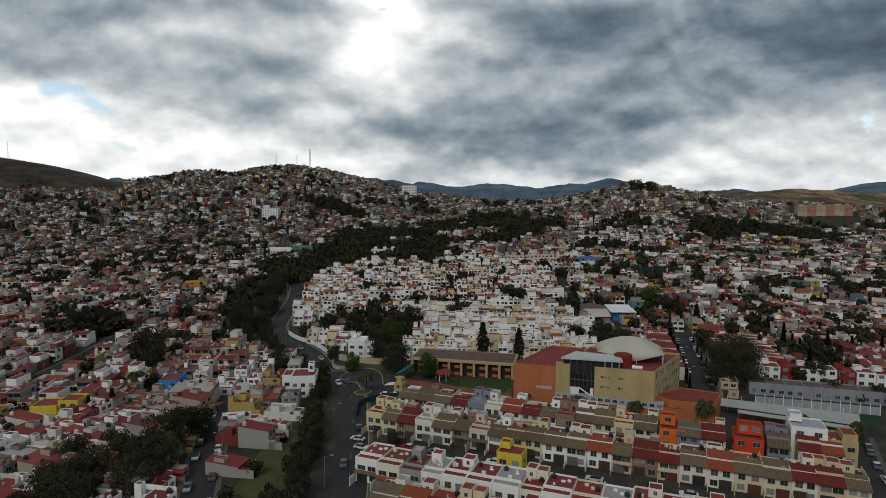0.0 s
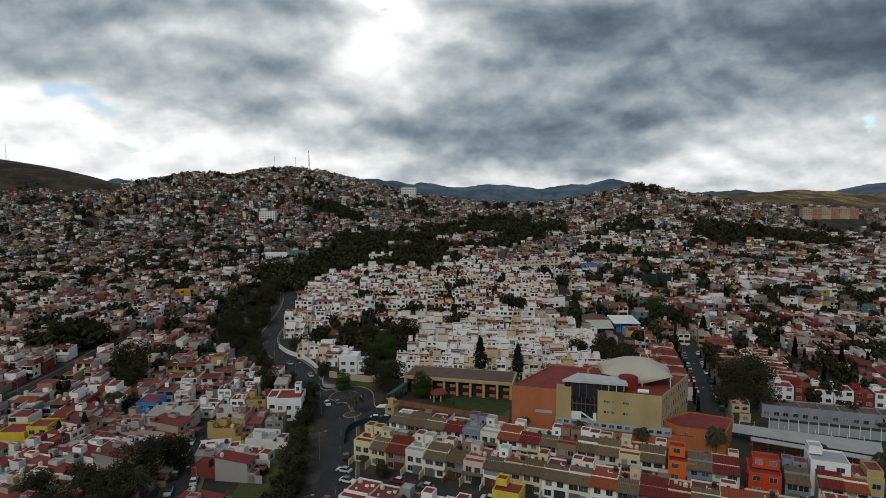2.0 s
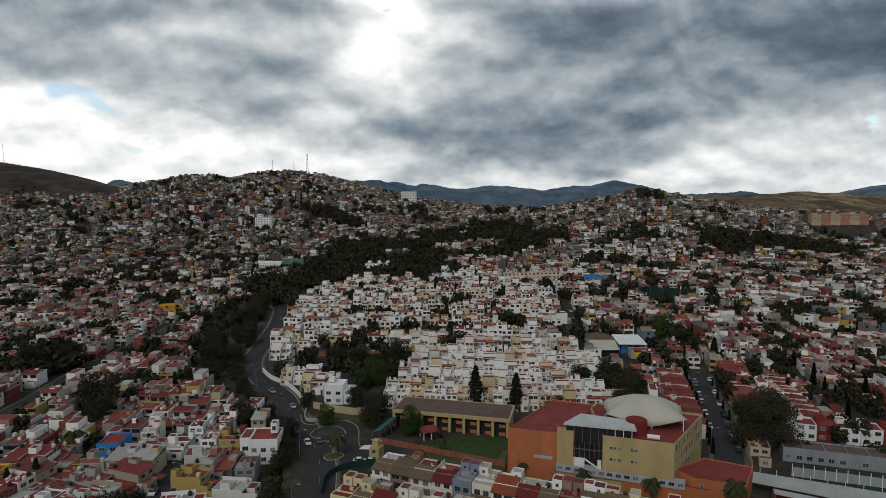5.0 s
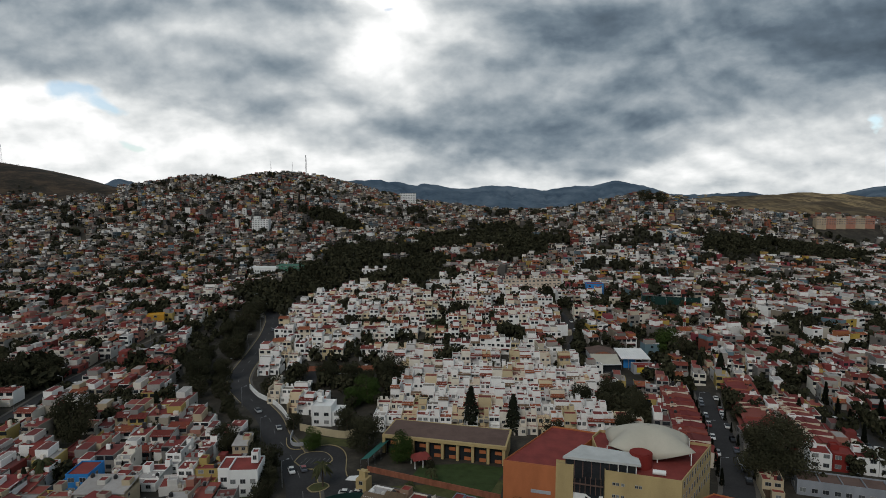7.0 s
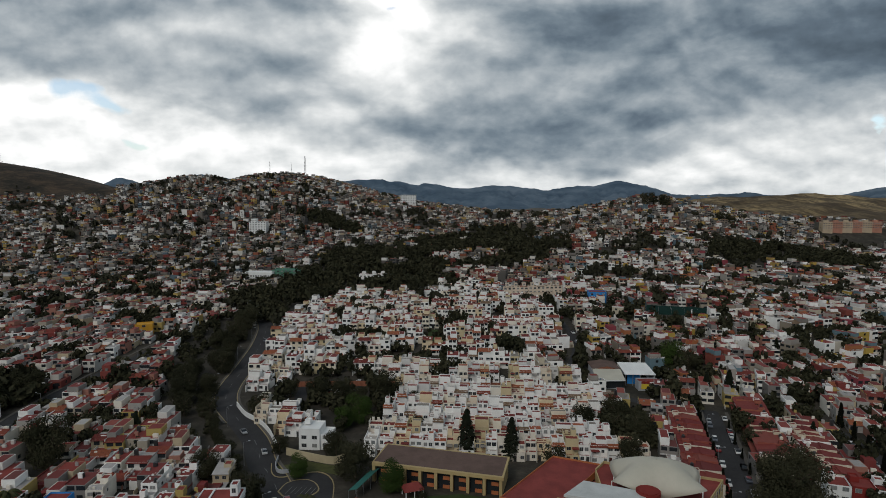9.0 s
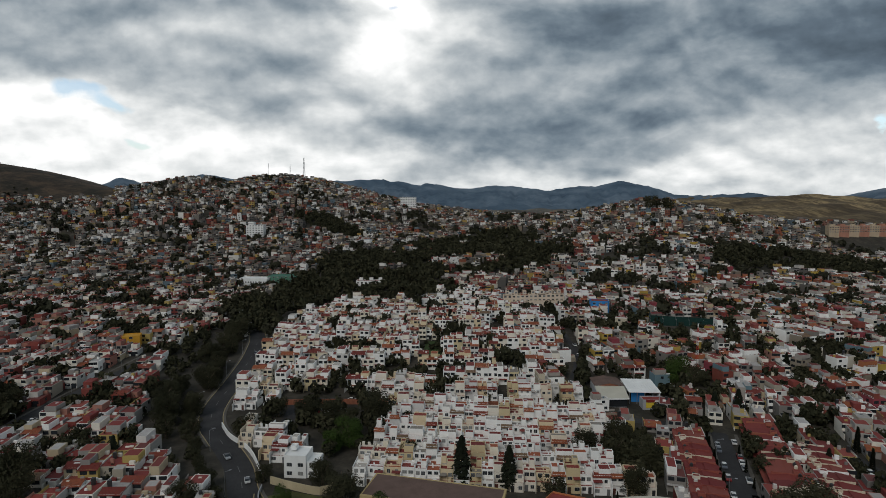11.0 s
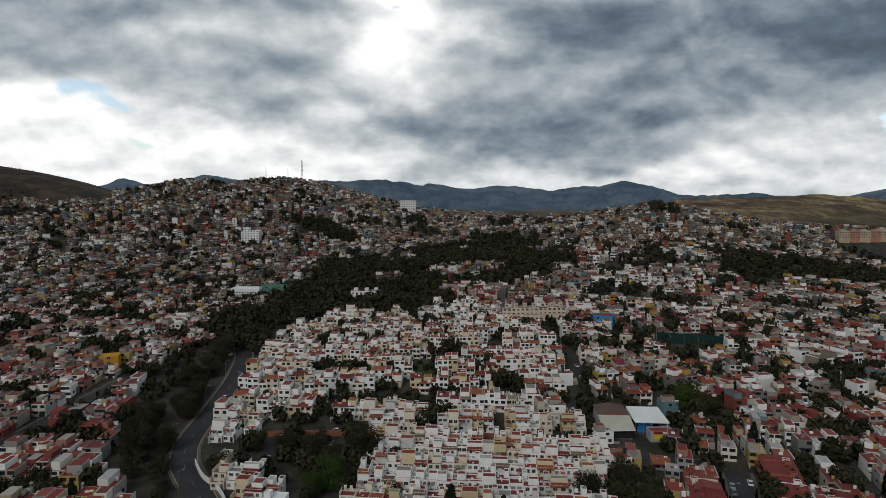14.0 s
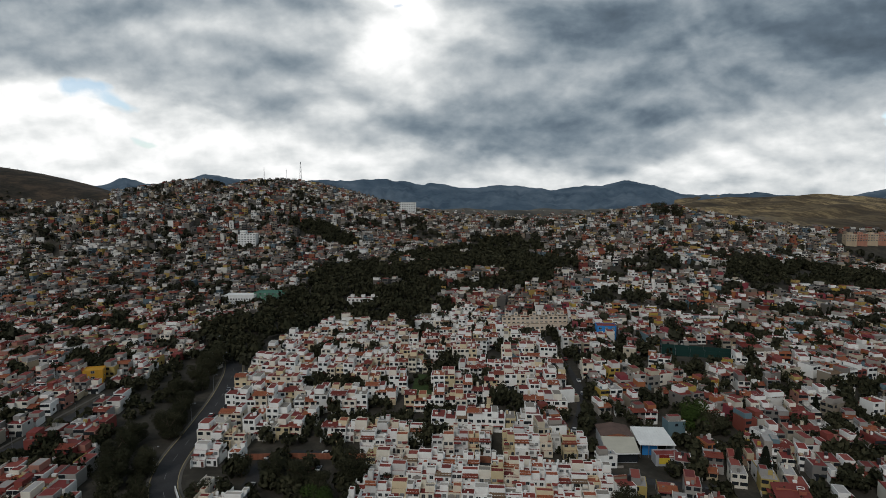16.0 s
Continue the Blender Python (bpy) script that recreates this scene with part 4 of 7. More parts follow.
# the nearest of each kind are houses with parts; the rest join their quarter
LIMIT = {"row": 200, "flat": 60, "terrace": 95, "white": 155, "red": 160}
near, rest = defaultdict(list), []
for plot in sorted(PLOTS, key=lambda p: math.hypot(p[2] - 10, p[3] - 60)):
    (near[plot[0]] if len(near[plot[0]]) < LIMIT[plot[0]] else rest).append(plot)
TANKS = []
for kind, plots in near.items():
    label, cat, group = LABEL[kind]
    for _, p, x, y, ang in plots:
        pr = PROTO[kind][p]
        base = empty("row_house" if kind == "row" else "town_house" if kind == "white" else "terrace_house" if kind in ("flat", "terrace") else "house", place(x, y, ang), label, cat, group)
        for name, me in pr["parts"]:
            child(name, me, base)
        for w, h, m in pr["wins"]:
            child("window", window_mesh(w, h), base, m)
        for me, m in pr["doors"]:
            child(me.name.split(".")[0], me, base, m)
        for tx, ty, tz in pr["tanks"]:
            TANKS.append(place(x, y, ang) @ Matrix.Translation((tx, ty, tz)))
for m in TANKS[:300]:
    ob = new("water_tank", tank_me)
    ob.matrix_world = m
    tagged(ob, "plastic water tank standing on a flat roof", "water tank", "roof tanks")


# ================= far quarters, joined =================
class Mass:
    """Many alike things in one mesh, joined from small prototypes."""

    def __init__(self):
        self.v, self.f, self.m, self.n = [], [], [], 0

    def add(self, proto, mat):
        v, f, m = proto
        r = np.array(mat.to_3x3())
        self.v.append(v @ r.T + np.array(mat.translation))
        self.f.append(f + self.n)
        self.m.append(m)
        self.n += len(v)

    def make(self, name, mats, label, category):
        v, f, m = np.concatenate(self.v), np.concatenate(self.f), np.concatenate(self.m)
        me = bpy.data.meshes.new(name)
        me.vertices.add(len(v))
        me.vertices.foreach_set("co", v.astype(np.float32).ravel())
        me.loops.add(f.size)
        me.loops.foreach_set("vertex_index", f.astype(np.int32).ravel())
        me.polygons.add(len(f))
        me.polygons.foreach_set("loop_start", np.arange(0, f.size, 4, dtype=np.int32))
        for mt in mats:
            me.materials.append(mt)
        me.polygons.foreach_set("material_index", m.astype(np.int32))
        me.update(calc_edges=True)
        me.shade_flat()
        return tagged(new(name, me), label, category, kind="stuff")


def quads(sh):
    return np.array(sh.v, float), np.array(sh.f, int), np.array(sh.m, int)


def far_house(kind, rng):
    """A plain house with windows on all its sides: wall 0, deck 1, glass and garage shade 2, tank 3, tile 4."""
    sh = Shape()
    w, d = (rng.uniform(4.4, 7.4), rng.uniform(5.5, 8.5)) if kind == "hill" else (rng.uniform(4.2, 6.6), rng.uniform(6.5, 9))
    h = rng.choice([2.8, 3.0, 5.2, 5.4, 5.6, 8.0] if kind == "hill" else [2.8, 3.0, 5.2, 5.4] if kind == "red" else [3.0, 5.3, 5.6, 5.8] if kind == "mixed" else [5.4, 5.8, 8.2])
    a, e = w / 2, d / 2
    sx = rng.choice([-1, 1])

    def block(x0, x1, y0, y1, z0, z1):
        sh.box(x0, x1, y0, y1, z0, z1, 0, None, False)
        sh.poly([(x0 + 0.25, y0 + 0.25, z1 + 0.02), (x1 - 0.25, y0 + 0.25, z1 + 0.02), (x1 - 0.25, y1 - 0.25, z1 + 0.02), (x0 + 0.25, y1 - 0.25, z1 + 0.02)], 1)

    def glass(x0, x1, y0, y1, z0, z1):
        """One pane on a wall: the axis along which it has no width is its wall's."""
        if x0 == x1:
            sh.poly([(x0, y0, z0), (x0, y1, z0), (x0, y1, z1), (x0, y0, z1)], 2)
        else:
            sh.poly([(x0, y0, z0), (x1, y0, z0), (x1, y0, z1), (x0, y0, z1)], 2)

    block(-a, a, -e, e, -4.5, h)
    if rng.random() < 0.6:
        block(*sorted((sx * a, sx * (a - rng.uniform(2.5, w * 0.8)))), rng.uniform(-e, 0), e - 0.05, h, h + rng.uniform(2.1, 2.7))
    if rng.random() < 0.4:
        block(*sorted((-sx * a, -sx * (a - w * 0.6))), -e - 2.2, -e, -4.5, rng.choice([2.6, 2.8]))
    if rng.random() < 0.3 and kind != "hill" or rng.random() < 0.12:
        sh.poly([(-a - 0.2, -e - 0.6, h - 0.2), (a + 0.2, -e - 0.6, h - 0.2), (a + 0.2, -e + 3, h + 0.9), (-a - 0.2, -e + 3, h + 0.9)], 4)
        sh.poly([(-a - 0.2, -e + 3, h + 0.9), (a + 0.2, -e + 3, h + 0.9), (a + 0.2, -e + 3, h), (-a - 0.2, -e + 3, h)], 0)
    for fl in range(int((h + 0.4) // 2.7)):
        z = 1.0 + 2.7 * fl
        for k in range(2):
            x = -a + w * (k + 0.5) / 2 + rng.uniform(-0.3, 0.3)
            ww = rng.uniform(0.7, 1.0) if kind == "white" else rng.uniform(0.8, 1.35)
            if rng.random() < 0.88:
                glass(x - ww, x + ww, -e - 0.04, -e - 0.04, z, z + 1.3)
            if rng.random() < 0.5:
                glass(x - ww, x + ww, e + 0.04, e + 0.04, z, z + 1.2)
        if rng.random() < 0.5:
            y = rng.uniform(-e + 1.5, e - 1.5)
            glass(a + 0.04, a + 0.04, y - 0.7, y + 0.7, z, z + 1.2)
        if rng.random() < 0.5:
            y = rng.uniform(-e + 1.5, e - 1.5)
            glass(-a - 0.04, -a - 0.04, y - 0.7, y + 0.7, z, z + 1.2)
    for _ in range(rng.randrange(1, 4)):
        q, x, y = rng.uniform(0.3, 0.9), rng.uniform(-a + 0.9, a - 0.9), rng.uniform(-e + 0.9, e - 0.9)
        sh.box(x - q, x + q, y - q * 0.6, y + q * 0.6, h, h + rng.uniform(0.4, 1.6), 0, None, False)
    sh.box(*sorted((sx * a, sx * (a - 0.15))), -e, e, h, h + rng.uniform(0.3, 0.9), 0, None, False)
    # a dark pane on the wall stands in for a shaded garage recess
    if rng.random() < 0.6:
        x = rng.uniform(-a + 1.3, a - 1.3)
        glass(x - 1.2, x + 1.2, -e - 0.05, -e - 0.05, -0.5, 2.1)
    if rng.random() < 0.4:
        sh.box(-a, a * rng.uniform(-0.2, 1), -e - 1.2, -e, 2.5, 2.65, 1, None, False)
    sh.box(-a, -a + 0.15, -e - 2.5, -e, -4, rng.uniform(1, 2.2), 0, None, False)
    if rng.random() < 0.7:
        tx, ty = rng.uniform(-a + 1, a - 1), rng.uniform(0, e - 1)
        sh.box(tx - 0.5, tx + 0.5, ty - 0.5, ty + 0.5, h, h + rng.choice([1.2, 1.3, 2.2]), 3, None, False)
    return quads(sh)


FAR = {k: [far_house(k, random.Random(900 + s)) for s in range(40)] for k in ("white", "red", "hill", "mixed")}
mass = {k: Mass() for k in ("white", "red", "hill", "mixed")}
for kind, p, x, y, ang in rest:
    kind = "red" if kind == "terrace" else kind
    mass[kind].add(rng.choice(FAR[kind]), place(x, y, ang))


def quarter(kind, x0, x1, y0, y1, rng, dens=0.9, pitch=12.5, ok=None):
    """Blocks of houses, each block turned a little its own way."""
    bw, bh = 58, 42
    for i in range(int((x1 - x0) / bw) + 1):
        for j in range(int((y1 - y0) / bh) + 1):
            cx, cy, ang = x0 + bw * (i + 0.5) + rng.uniform(-6, 6), y0 + bh * (j + 0.5) + rng.uniform(-5, 5), rng.uniform(-22, 22)
            c, s = math.cos(radians(ang)), math.sin(radians(ang))
            v = -bh / 2
            while v < bh / 2:
                u = -bw / 2
                while u < bw / 2:
                    x, y = cx + c * u - s * v, cy + s * u + c * v
                    if rng.random() < dens and free(x, y, 4) and clear(x, y, 5.2 if kind == "hill" else 5.4) and (ok is None or ok(x, y)):
                        take(x, y, 5.2 if kind == "hill" else 5.4)
                        mass[kind].add(rng.choice(FAR[kind]), place(x, y, ang + rng.uniform(-5, 5) + rng.choice([0, 0, 0, 180, 90]), rng.uniform(-0.6, 0.8)))
                    u += rng.uniform(5.2, 7.6) if kind == "hill" else rng.uniform(5.4, 7.6)
                v += pitch


# groves that stand among the houses, kept free of them
GROVES = []
grng = random.Random(77)
for x0, x1, y0, y1, count, level in ((-640, 30, 430, 1150, 2600, 0.20), (-1150, -560, 700, 1350, 700, 0.24), (160, 820, 500, 1000, 1100, 0.34)):
    for _ in range(count):
        x, y = grng.uniform(x0, x1), grng.uniform(y0, y1)
        if noise.noise(Vector((x / 30, y / 34, 31.5))) > level and free(x, y, 0.6) and clear(x, y, 2.2):
            take(x, y, 3.4)
            GROVES.append((x, y, grng.uniform(0.65, 1.3)))
CROWN = lambda x, y: noise.noise(Vector((x / 60, y / 45, 2))) > -0.10  # wooded patches stay open
quarter("hill", -560, 20, 540, 1240, rng, 0.92, 10.2, CROWN)
quarter("hill", -1300, -560, 620, 1560, rng, 0.80, 13, lambda x, y: CROWN(x, y) and (x > -0.52 * y or gz(x, y) < 84))
quarter("hill", -20, 320, 900, 1560, rng, 0.75, 13, CROWN)
quarter("mixed", 90, 560, 480, 640, rng, 0.9, 12, lambda x, y: CROWN(x, y) and PATCH(x, y))
quarter("mixed", 150, 900, 560, 800, rng, 0.55, 11.5, CROWN)
quarter("hill", 60, 900, 560, 1060, rng, 0.88, 10.8, CROWN)
quarter("hill", 190, 430, 820, 985, rng, 0.95, 8.6)
quarter("hill", -560, 10, 640, 1230, rng, 0.62, 10.0, lambda x, y: noise.noise(Vector((x / 34, y / 26, 7.7))) > -0.18)
quarter("red", -420, -150, 420, 620, rng, 0.9, 12.5, PATCH)
quarter("white", -60, 110, 520, 560, rng, 0.9, 12)
quarter("red", 6, 96, 574, 612, rng, 0.95, 8.5)
for k in range(800):
    x, y = rng.uniform(-420, 760), rng.uniform(1800, 3400)
    mass["hill"].add(rng.choice(FAR["hill"]), place(x, y, rng.uniform(-30, 30)) @ Matrix.Diagonal((1.7, 1.7, 1.3, 1)))
quarter("hill", -150, 160, 440, 920, rng, 0.75, 12, GLADE)
quarter("mixed", 58, 430, 290, 500, rng, 0.92, 11.5, PATCH)
names = {"mixed": "mixed_quarter", "white": "white_quarter", "red": "red_roof_quarter", "hill": "hillside_quarter"}
labels = {"mixed": "crowded slope of white, brick-red and ochre houses", "white": "far rows of white flat-roofed houses", "red": "far rows of mixed stucco houses with red roofs", "hill": "dense hillside of small grey and coloured block houses"}
for k in mass:
    mass[k].make(names[k], [M_WALL_S[k], M_DECK_S[k], M_GLASS, M_TANK_S, M_TILE_S], labels[k], "houses")


# ================= trees =================
def crown_quads(rng, blobs, count, size, flat=0.8):
    """Leaf clumps spread over the skin and inside of several lobes."""
    sh = Shape()
    for k in range(count):
        cx, cy, cz, r = blobs[k % len(blobs)]
        a, t = rng.uniform(0, 2 * math.pi), math.acos(rng.uniform(-1, 1))
        q = r * rng.uniform(0.55, 1.06) ** 0.6
        d = Vector((math.sin(t) * math.cos(a), math.sin(t) * math.sin(a), math.cos(t) * flat))
        p = Vector((cx, cy, cz)) + d * q
        n = (d + Vector((rng.uniform(-1, 1), rng.uniform(-1, 1), rng.uniform(-0.6, 1))) * 0.8).normalized()
        e1 = n.orthogonal().normalized()
        e2 = n.cross(e1)
        w = rng.uniform(0, 6.3)
        s = size * rng.uniform(0.6, 1.3)
        f1, f2 = (e1 * math.cos(w) + e2 * math.sin(w)) * s, (e2 * math.cos(w) - e1 * math.sin(w)) * s * 0.7
        sh.poly([p - f1, p - f2 * 0.9 + n * s * 0.15, p + f1, p + f2 + n * s * 0.1])
    return sh


def limbs(h, r, reach, rng, n=5):
    sh = Shape()
    sh.tube(0, 0, -0.5, h * 0.5, r, r * 0.7, 7)
    for k in range(n):
        a = 2 * math.pi * k / n + rng.uniform(-0.4, 0.4)
        z = h * rng.uniform(0.3, 0.5)
        sh.tube(0, 0, z, z + h * 0.35, r * 0.5, r * 0.15, 5, 0, reach * math.cos(a), reach * math.sin(a))
    return sh


def broadleaf(rng, h, r, count, size, lobes=14):
    blobs = [(0, 0, h * 0.52, r * 0.8), (0, 0, h * 0.34, r * 0.72), (0, 0, h * 0.24, r * 0.6)]
    for k in range(lobes):
        a = rng.uniform(0, 6.3)
        q = r * rng.uniform(0.35, 0.68)
        blobs.append((q * math.cos(a), q * math.sin(a), h * rng.uniform(0.20, 0.84), r * rng.uniform(0.30, 0.48)))
    return limbs(h, 0.04 * h, r * 0.5, rng), crown_quads(rng, blobs, count, size)


def conical(rng, h, r, count, size, slim=1.0):
    sh = Shape()
    for k in range(count):
        t = (k + 0.5) / count
        z = h * (0.08 + 0.92 * t)
        q = r * (1 - t) ** 0.8 * rng.uniform(0.55, 1.08) + 0.1
        a = rng.uniform(0, 6.3)
        p = Vector((q * math.cos(a), q * math.sin(a), z))
        d = Vector((math.cos(a), math.sin(a), -0.5 if slim > 1 else 1.4)).normalized()
        e = Vector((-math.sin(a), math.cos(a), rng.uniform(-0.3, 0.3)))
        s = size * rng.uniform(0.6, 1.3)
        sh.poly([p - e * s * 0.7, p + d * s, p + e * s * 0.7, p - d * s * 0.6])
    tr = Shape()
    tr.tube(0, 0, -0.5, h * 0.8, 0.03 * h, 0.008 * h, 6)
    return tr, sh


def palm(rng, h, r):
    tr = Shape()
    for k in range(6):
        tr.tube(0, 0, -0.4 + h * k / 6, -0.4 + h * (k + 1.05) / 6, 0.26 - 0.012 * k, 0.22 - 0.01 * k, 8)
    sh = Shape()
    for k in range(34):
        a = rng.uniform(0, 6.3)
        up = rng.uniform(-0.5, 1.1)
        L = r * rng.uniform(0.8, 1.1)
        side = Vector((-math.sin(a), math.cos(a), 0))
        prev = None
        for s in range(7):
            t = s / 6
            p = Vector((math.cos(a) * L * t, math.sin(a) * L * t, h + L * (up * t - 0.95 * t * t * (1 + 0.4 * up))))
            wd = 0.42 * math.sin(math.pi * min(0.98, 0.12 + 0.85 * t)) * r / 2.6
            cur = (p - side * wd - Vector((0, 0, wd * 0.7)), p, p + side * wd - Vector((0, 0, wd * 0.7)))
            if prev:
                sh.poly([prev[0], prev[1], cur[1], cur[0]])
                sh.poly([prev[1], prev[2], cur[2], cur[1]])
            prev = cur
    return tr, sh


trng = random.Random(5)
TREES = {}
for i in range(6):
    TREES["broad", i] = (*broadleaf(random.Random(20 + i), 10, 5, 6200, 0.21, 20), M_LEAF)
    TREES["bush", i] = (*broadleaf(random.Random(30 + i), 10, 5, 1700, 0.38, 14), M_LEAF)
TREES["bright", 0] = (*broadleaf(random.Random(40), 10, 5, 6200, 0.21, 20), M_LEAF_BRIGHT)
TREES["great", 0] = (*broadleaf(random.Random(44), 10, 5, 20000, 0.15, 34), M_LEAF)
for i in range(3):
    TREES["cypress", i] = (*conical(random.Random(50 + i), 8, 1.0, 420, 0.45), M_CYPRESS)
    TREES["conifer", i] = (*conical(random.Random(60 + i), 14, 3.2, 800, 0.75, 2.0), M_CYPRESS)
    TREES["palm", i] = (*palm(random.Random(70 + i), 6.5, 3.4), M_PALM)
TREE_ME = {k: (t.mesh("trunk", M_TRUNK), c.mesh("crown", m)) for k, (t, c, m) in TREES.items()}
TREE_LABEL = {
    "bush": ("small dark green tree between the houses", "broadleaf_tree", "tree"),
    "broad": ("dark green broadleaf tree with a dense uneven crown", "broadleaf_tree", "tree"), "bright": ("fresh green broadleaf tree with a rounded crown", "broadleaf_tree", "tree"),
    "great": ("very large dark green tree with a broad dense crown", "broadleaf_tree", "tree"),
    "cypress": ("slim dark cypress beside the street", "cypress_tree", "tree"), "conifer": ("tall dark conifer among the houses", "conifer_tree", "tree"), "palm": ("palm with arching dusty fronds", "palm_tree", "palm"),
}


def tree(kind, x, y, size=1.0, tall=1.0, dz=0.0):
    """size: width and height against the stock tree of its kind."""
    if kind == "broad" and size < 0.95:
        kind = "bush"
    i = trng.randrange(sum(1 for k in TREES if k[0] == kind))
    label, name, cat = TREE_LABEL[kind]
    m = pose(x, y, gz(x, y) + dz, 0, 0, trng.uniform(0, 360)) @ Matrix.Diagonal((size, size, size * tall, 1))
    base = empty(name, m, label, cat, "trees of the town" if kind != "palm" else "palms")
    tr, cr = TREE_ME[kind, i]
    child("trunk", tr, base)
    child("crown", cr, base)
    take(x, y, 5)
    return base


# single trees: kind, x, y, size
for kind, x, y, s in (
    ("broad", -18.5, 239, 1.3), ("bright", -6.3, 230, 0.95), ("bright", -36.5, 238.5, 0.75), ("broad", 3.5, 224.5, 0.35), ("broad", -27, 252, 0.96), ("conifer", 17, 256, 1.15), ("conifer", 32, 254, 1.0), ("great", 106.5, 219, 2.2), ("broad", 71, 250, 1.0), ("broad", 61, 276, 1.1), ("broad", 75.5, 284, 1.1), ("broad", -65, 237, 0.95),
    ("broad", -76, 163, 1.3), ("broad", -70, 170, 1.0), ("broad", -118, 242, 1.45), ("palm", -111, 215, 1.0), ("broad", 45, 246, 0.85), ("broad", 76, 292, 1.0), ("broad", 80, 268, 1.1), ("broad", 72, 276, 0.9),
    ("broad", 84, 282, 0.8), ("bright", -24, 284, 1.15), ("bright", -29, 279, 0.9), ("broad", -16, 306, 1.4), ("broad", -34, 304, 1.1), ("broad", -46, 308, 1.0), ("broad", -58, 312, 0.9), ("broad", -26, 296, 1.0),
    ("broad", -66, 293, 0.9), ("broad", -101, 303, 1.3), ("broad", -108, 318, 1.1), ("broad", -95, 290, 0.9), ("broad", -46, 222, 0.9), ("conifer", -103, 269, 0.7), ("conifer", -107, 192, 0.6), ("conifer", -113, 189, 0.5),
    ("bright", 122, 356, 1.4), ("broad", 129, 352, 1.1), ("conifer", 133, 316, 0.95), ("conifer", 125, 320, 0.8), ("palm", 28, 199, 0.62), ("palm", 43, 191, 0.8), ("palm", 60, 186, 0.8), ("palm", 80, 181, 1.05),
    ("palm", 104, 172, 0.9), ("palm", 118, 168, 0.8), ("palm", -27.5, 212.4, 1.05), ("palm", 4, 214, 0.7), ("palm", -2, 207, 0.6), ("broad", 12, 246, 0.5), ("palm", 146, 192, 0.9), ("broad", 136, 168, 0.9),
    ("broad", -178, 296, 1.4), ("broad", -186, 306, 1.3), ("broad", -171, 308, 1.2), ("broad", -190, 292, 1.1), ("broad", 62, 178, 0.4), ("broad", -14, 166, 0.45),
):
    tree(kind, x, y, s, 0.85 if s > 2 else 1.25 if kind == "broad" and s > 1.4 else 1.0)
# cypresses along the east street
for k in range(13):
    t = k / 12
    tree("cypress", 88.5 + 20 * t, 214 + 74 * t, trng.uniform(0.65, 0.95))
    if k % 2:
        tree("cypress", 98.5 + 20 * t, 212 + 74 * t, trng.uniform(0.4, 0.65))
for x, y in ((150, 252), (156, 268), (168, 262), (176, 258), (186, 254), (147, 240), (160, 282), (178, 284)):
    tree("cypress", x, y, trng.uniform(0.9, 1.3))
# verge thicket west of the main road
for k in range(26):
    y = 112 + 4.6 * k
    tree(trng.choice(["broad", "broad", "cypress"]), main_x(y) - 8.6 - trng.uniform(0, 3.5), y, trng.uniform(0.45, 0.8))
for k in range(18):
    tree("broad", -70 - trng.uniform(0, 24), 116 + 2.2 * k + trng.uniform(-2, 2), trng.uniform(0.8, 1.25))
tree("palm", -72, 152, 1.3)
# wooded strip west of the climbing road
for k in range(26):
    y = 300 + 5.4 * k
    x = np.interp(y, [300, 335, 405, 445], [-81.5, -90, -98, -109]) - 13 - trng.uniform(0, 17)
    tree("broad", float(x) + 5, y, trng.uniform(0.7, 1.2))
# street and garden trees between the houses
n = 0
while n < 70:
    x, y = trng.uniform(-230, 290), trng.uniform(195, 440)
    if free(x, y, 0.5) and clear(x, y, 1.5) and not (-90 < x < 80 and y > 250 and trng.random() < 0.75):
        kind = trng.choice(["broad", "broad", "broad", "cypress", "conifer"])
        tree(kind, x, y, trng.uniform(0.4, 0.85) * (0.7 if kind == "conifer" else 1))
        n += 1


n = 0
while n < 30:
    x, y = trng.uniform(-80, 84), trng.uniform(256, 520)
    if free(x, y, 0.3) and clear(x, y, 0.8):
        tree("broad", x, y, trng.uniform(0.3, 0.6))
        n += 1


# trees that overhang the west side of the main road
for k in range(24):
    y = 206 + 4.6 * k
    tree("broad", main_x(y) - 8.0 - trng.uniform(0, 3) - (2.5 if 225 < y < 290 else 0), y, trng.uniform(0.4, 0.75))


# far woods, joined
def far_tree(rng, conifer=False):
    if conifer:
        return quads(conical(rng, 9, 1.3, 34, 1.35)[1])
    h, r = 8.5, 4.0
    blobs = [(0, 0, h * 0.55, r * 0.75)] + [(r * 0.5 * math.cos(a), r * 0.5 * math.sin(a), h * rng.uniform(0.4, 0.75), r * 0.5) for a in [rng.uniform(0, 6.3) for _ in range(5)]]
    return quads(crown_quads(rng, blobs, 64, 1.55))


FT_FAR = [quads(crown_quads(random.Random(360 + k), [(0, 0, 4.6, 3.0), (1.6, 0.6, 4.0, 2.0), (-1.4, -0.8, 5.0, 2.0)], 30, 2.0)) for k in range(8)]
FT = [far_tree(random.Random(300 + k)) for k in range(10)] + [far_tree(random.Random(340 + k), True) for k in range(3)]
woods, scrub, thicket = Mass(), Mass(), Mass()


def mid_tree(rng, count=260, size=0.80):
    h, r = 8.5, 4.0
    blobs = [(0, 0, h * 0.5, r * 0.8), (0, 0, h * 0.35, r * 0.7)] + [(r * 0.55 * math.cos(a), r * 0.55 * math.sin(a), h * rng.uniform(0.3, 0.8), r * 0.45) for a in [rng.uniform(0, 6.3) for _ in range(7)]]
    return quads(crown_quads(rng, blobs, count, size))


MT = [mid_tree(random.Random(400 + k)) for k in range(6)]
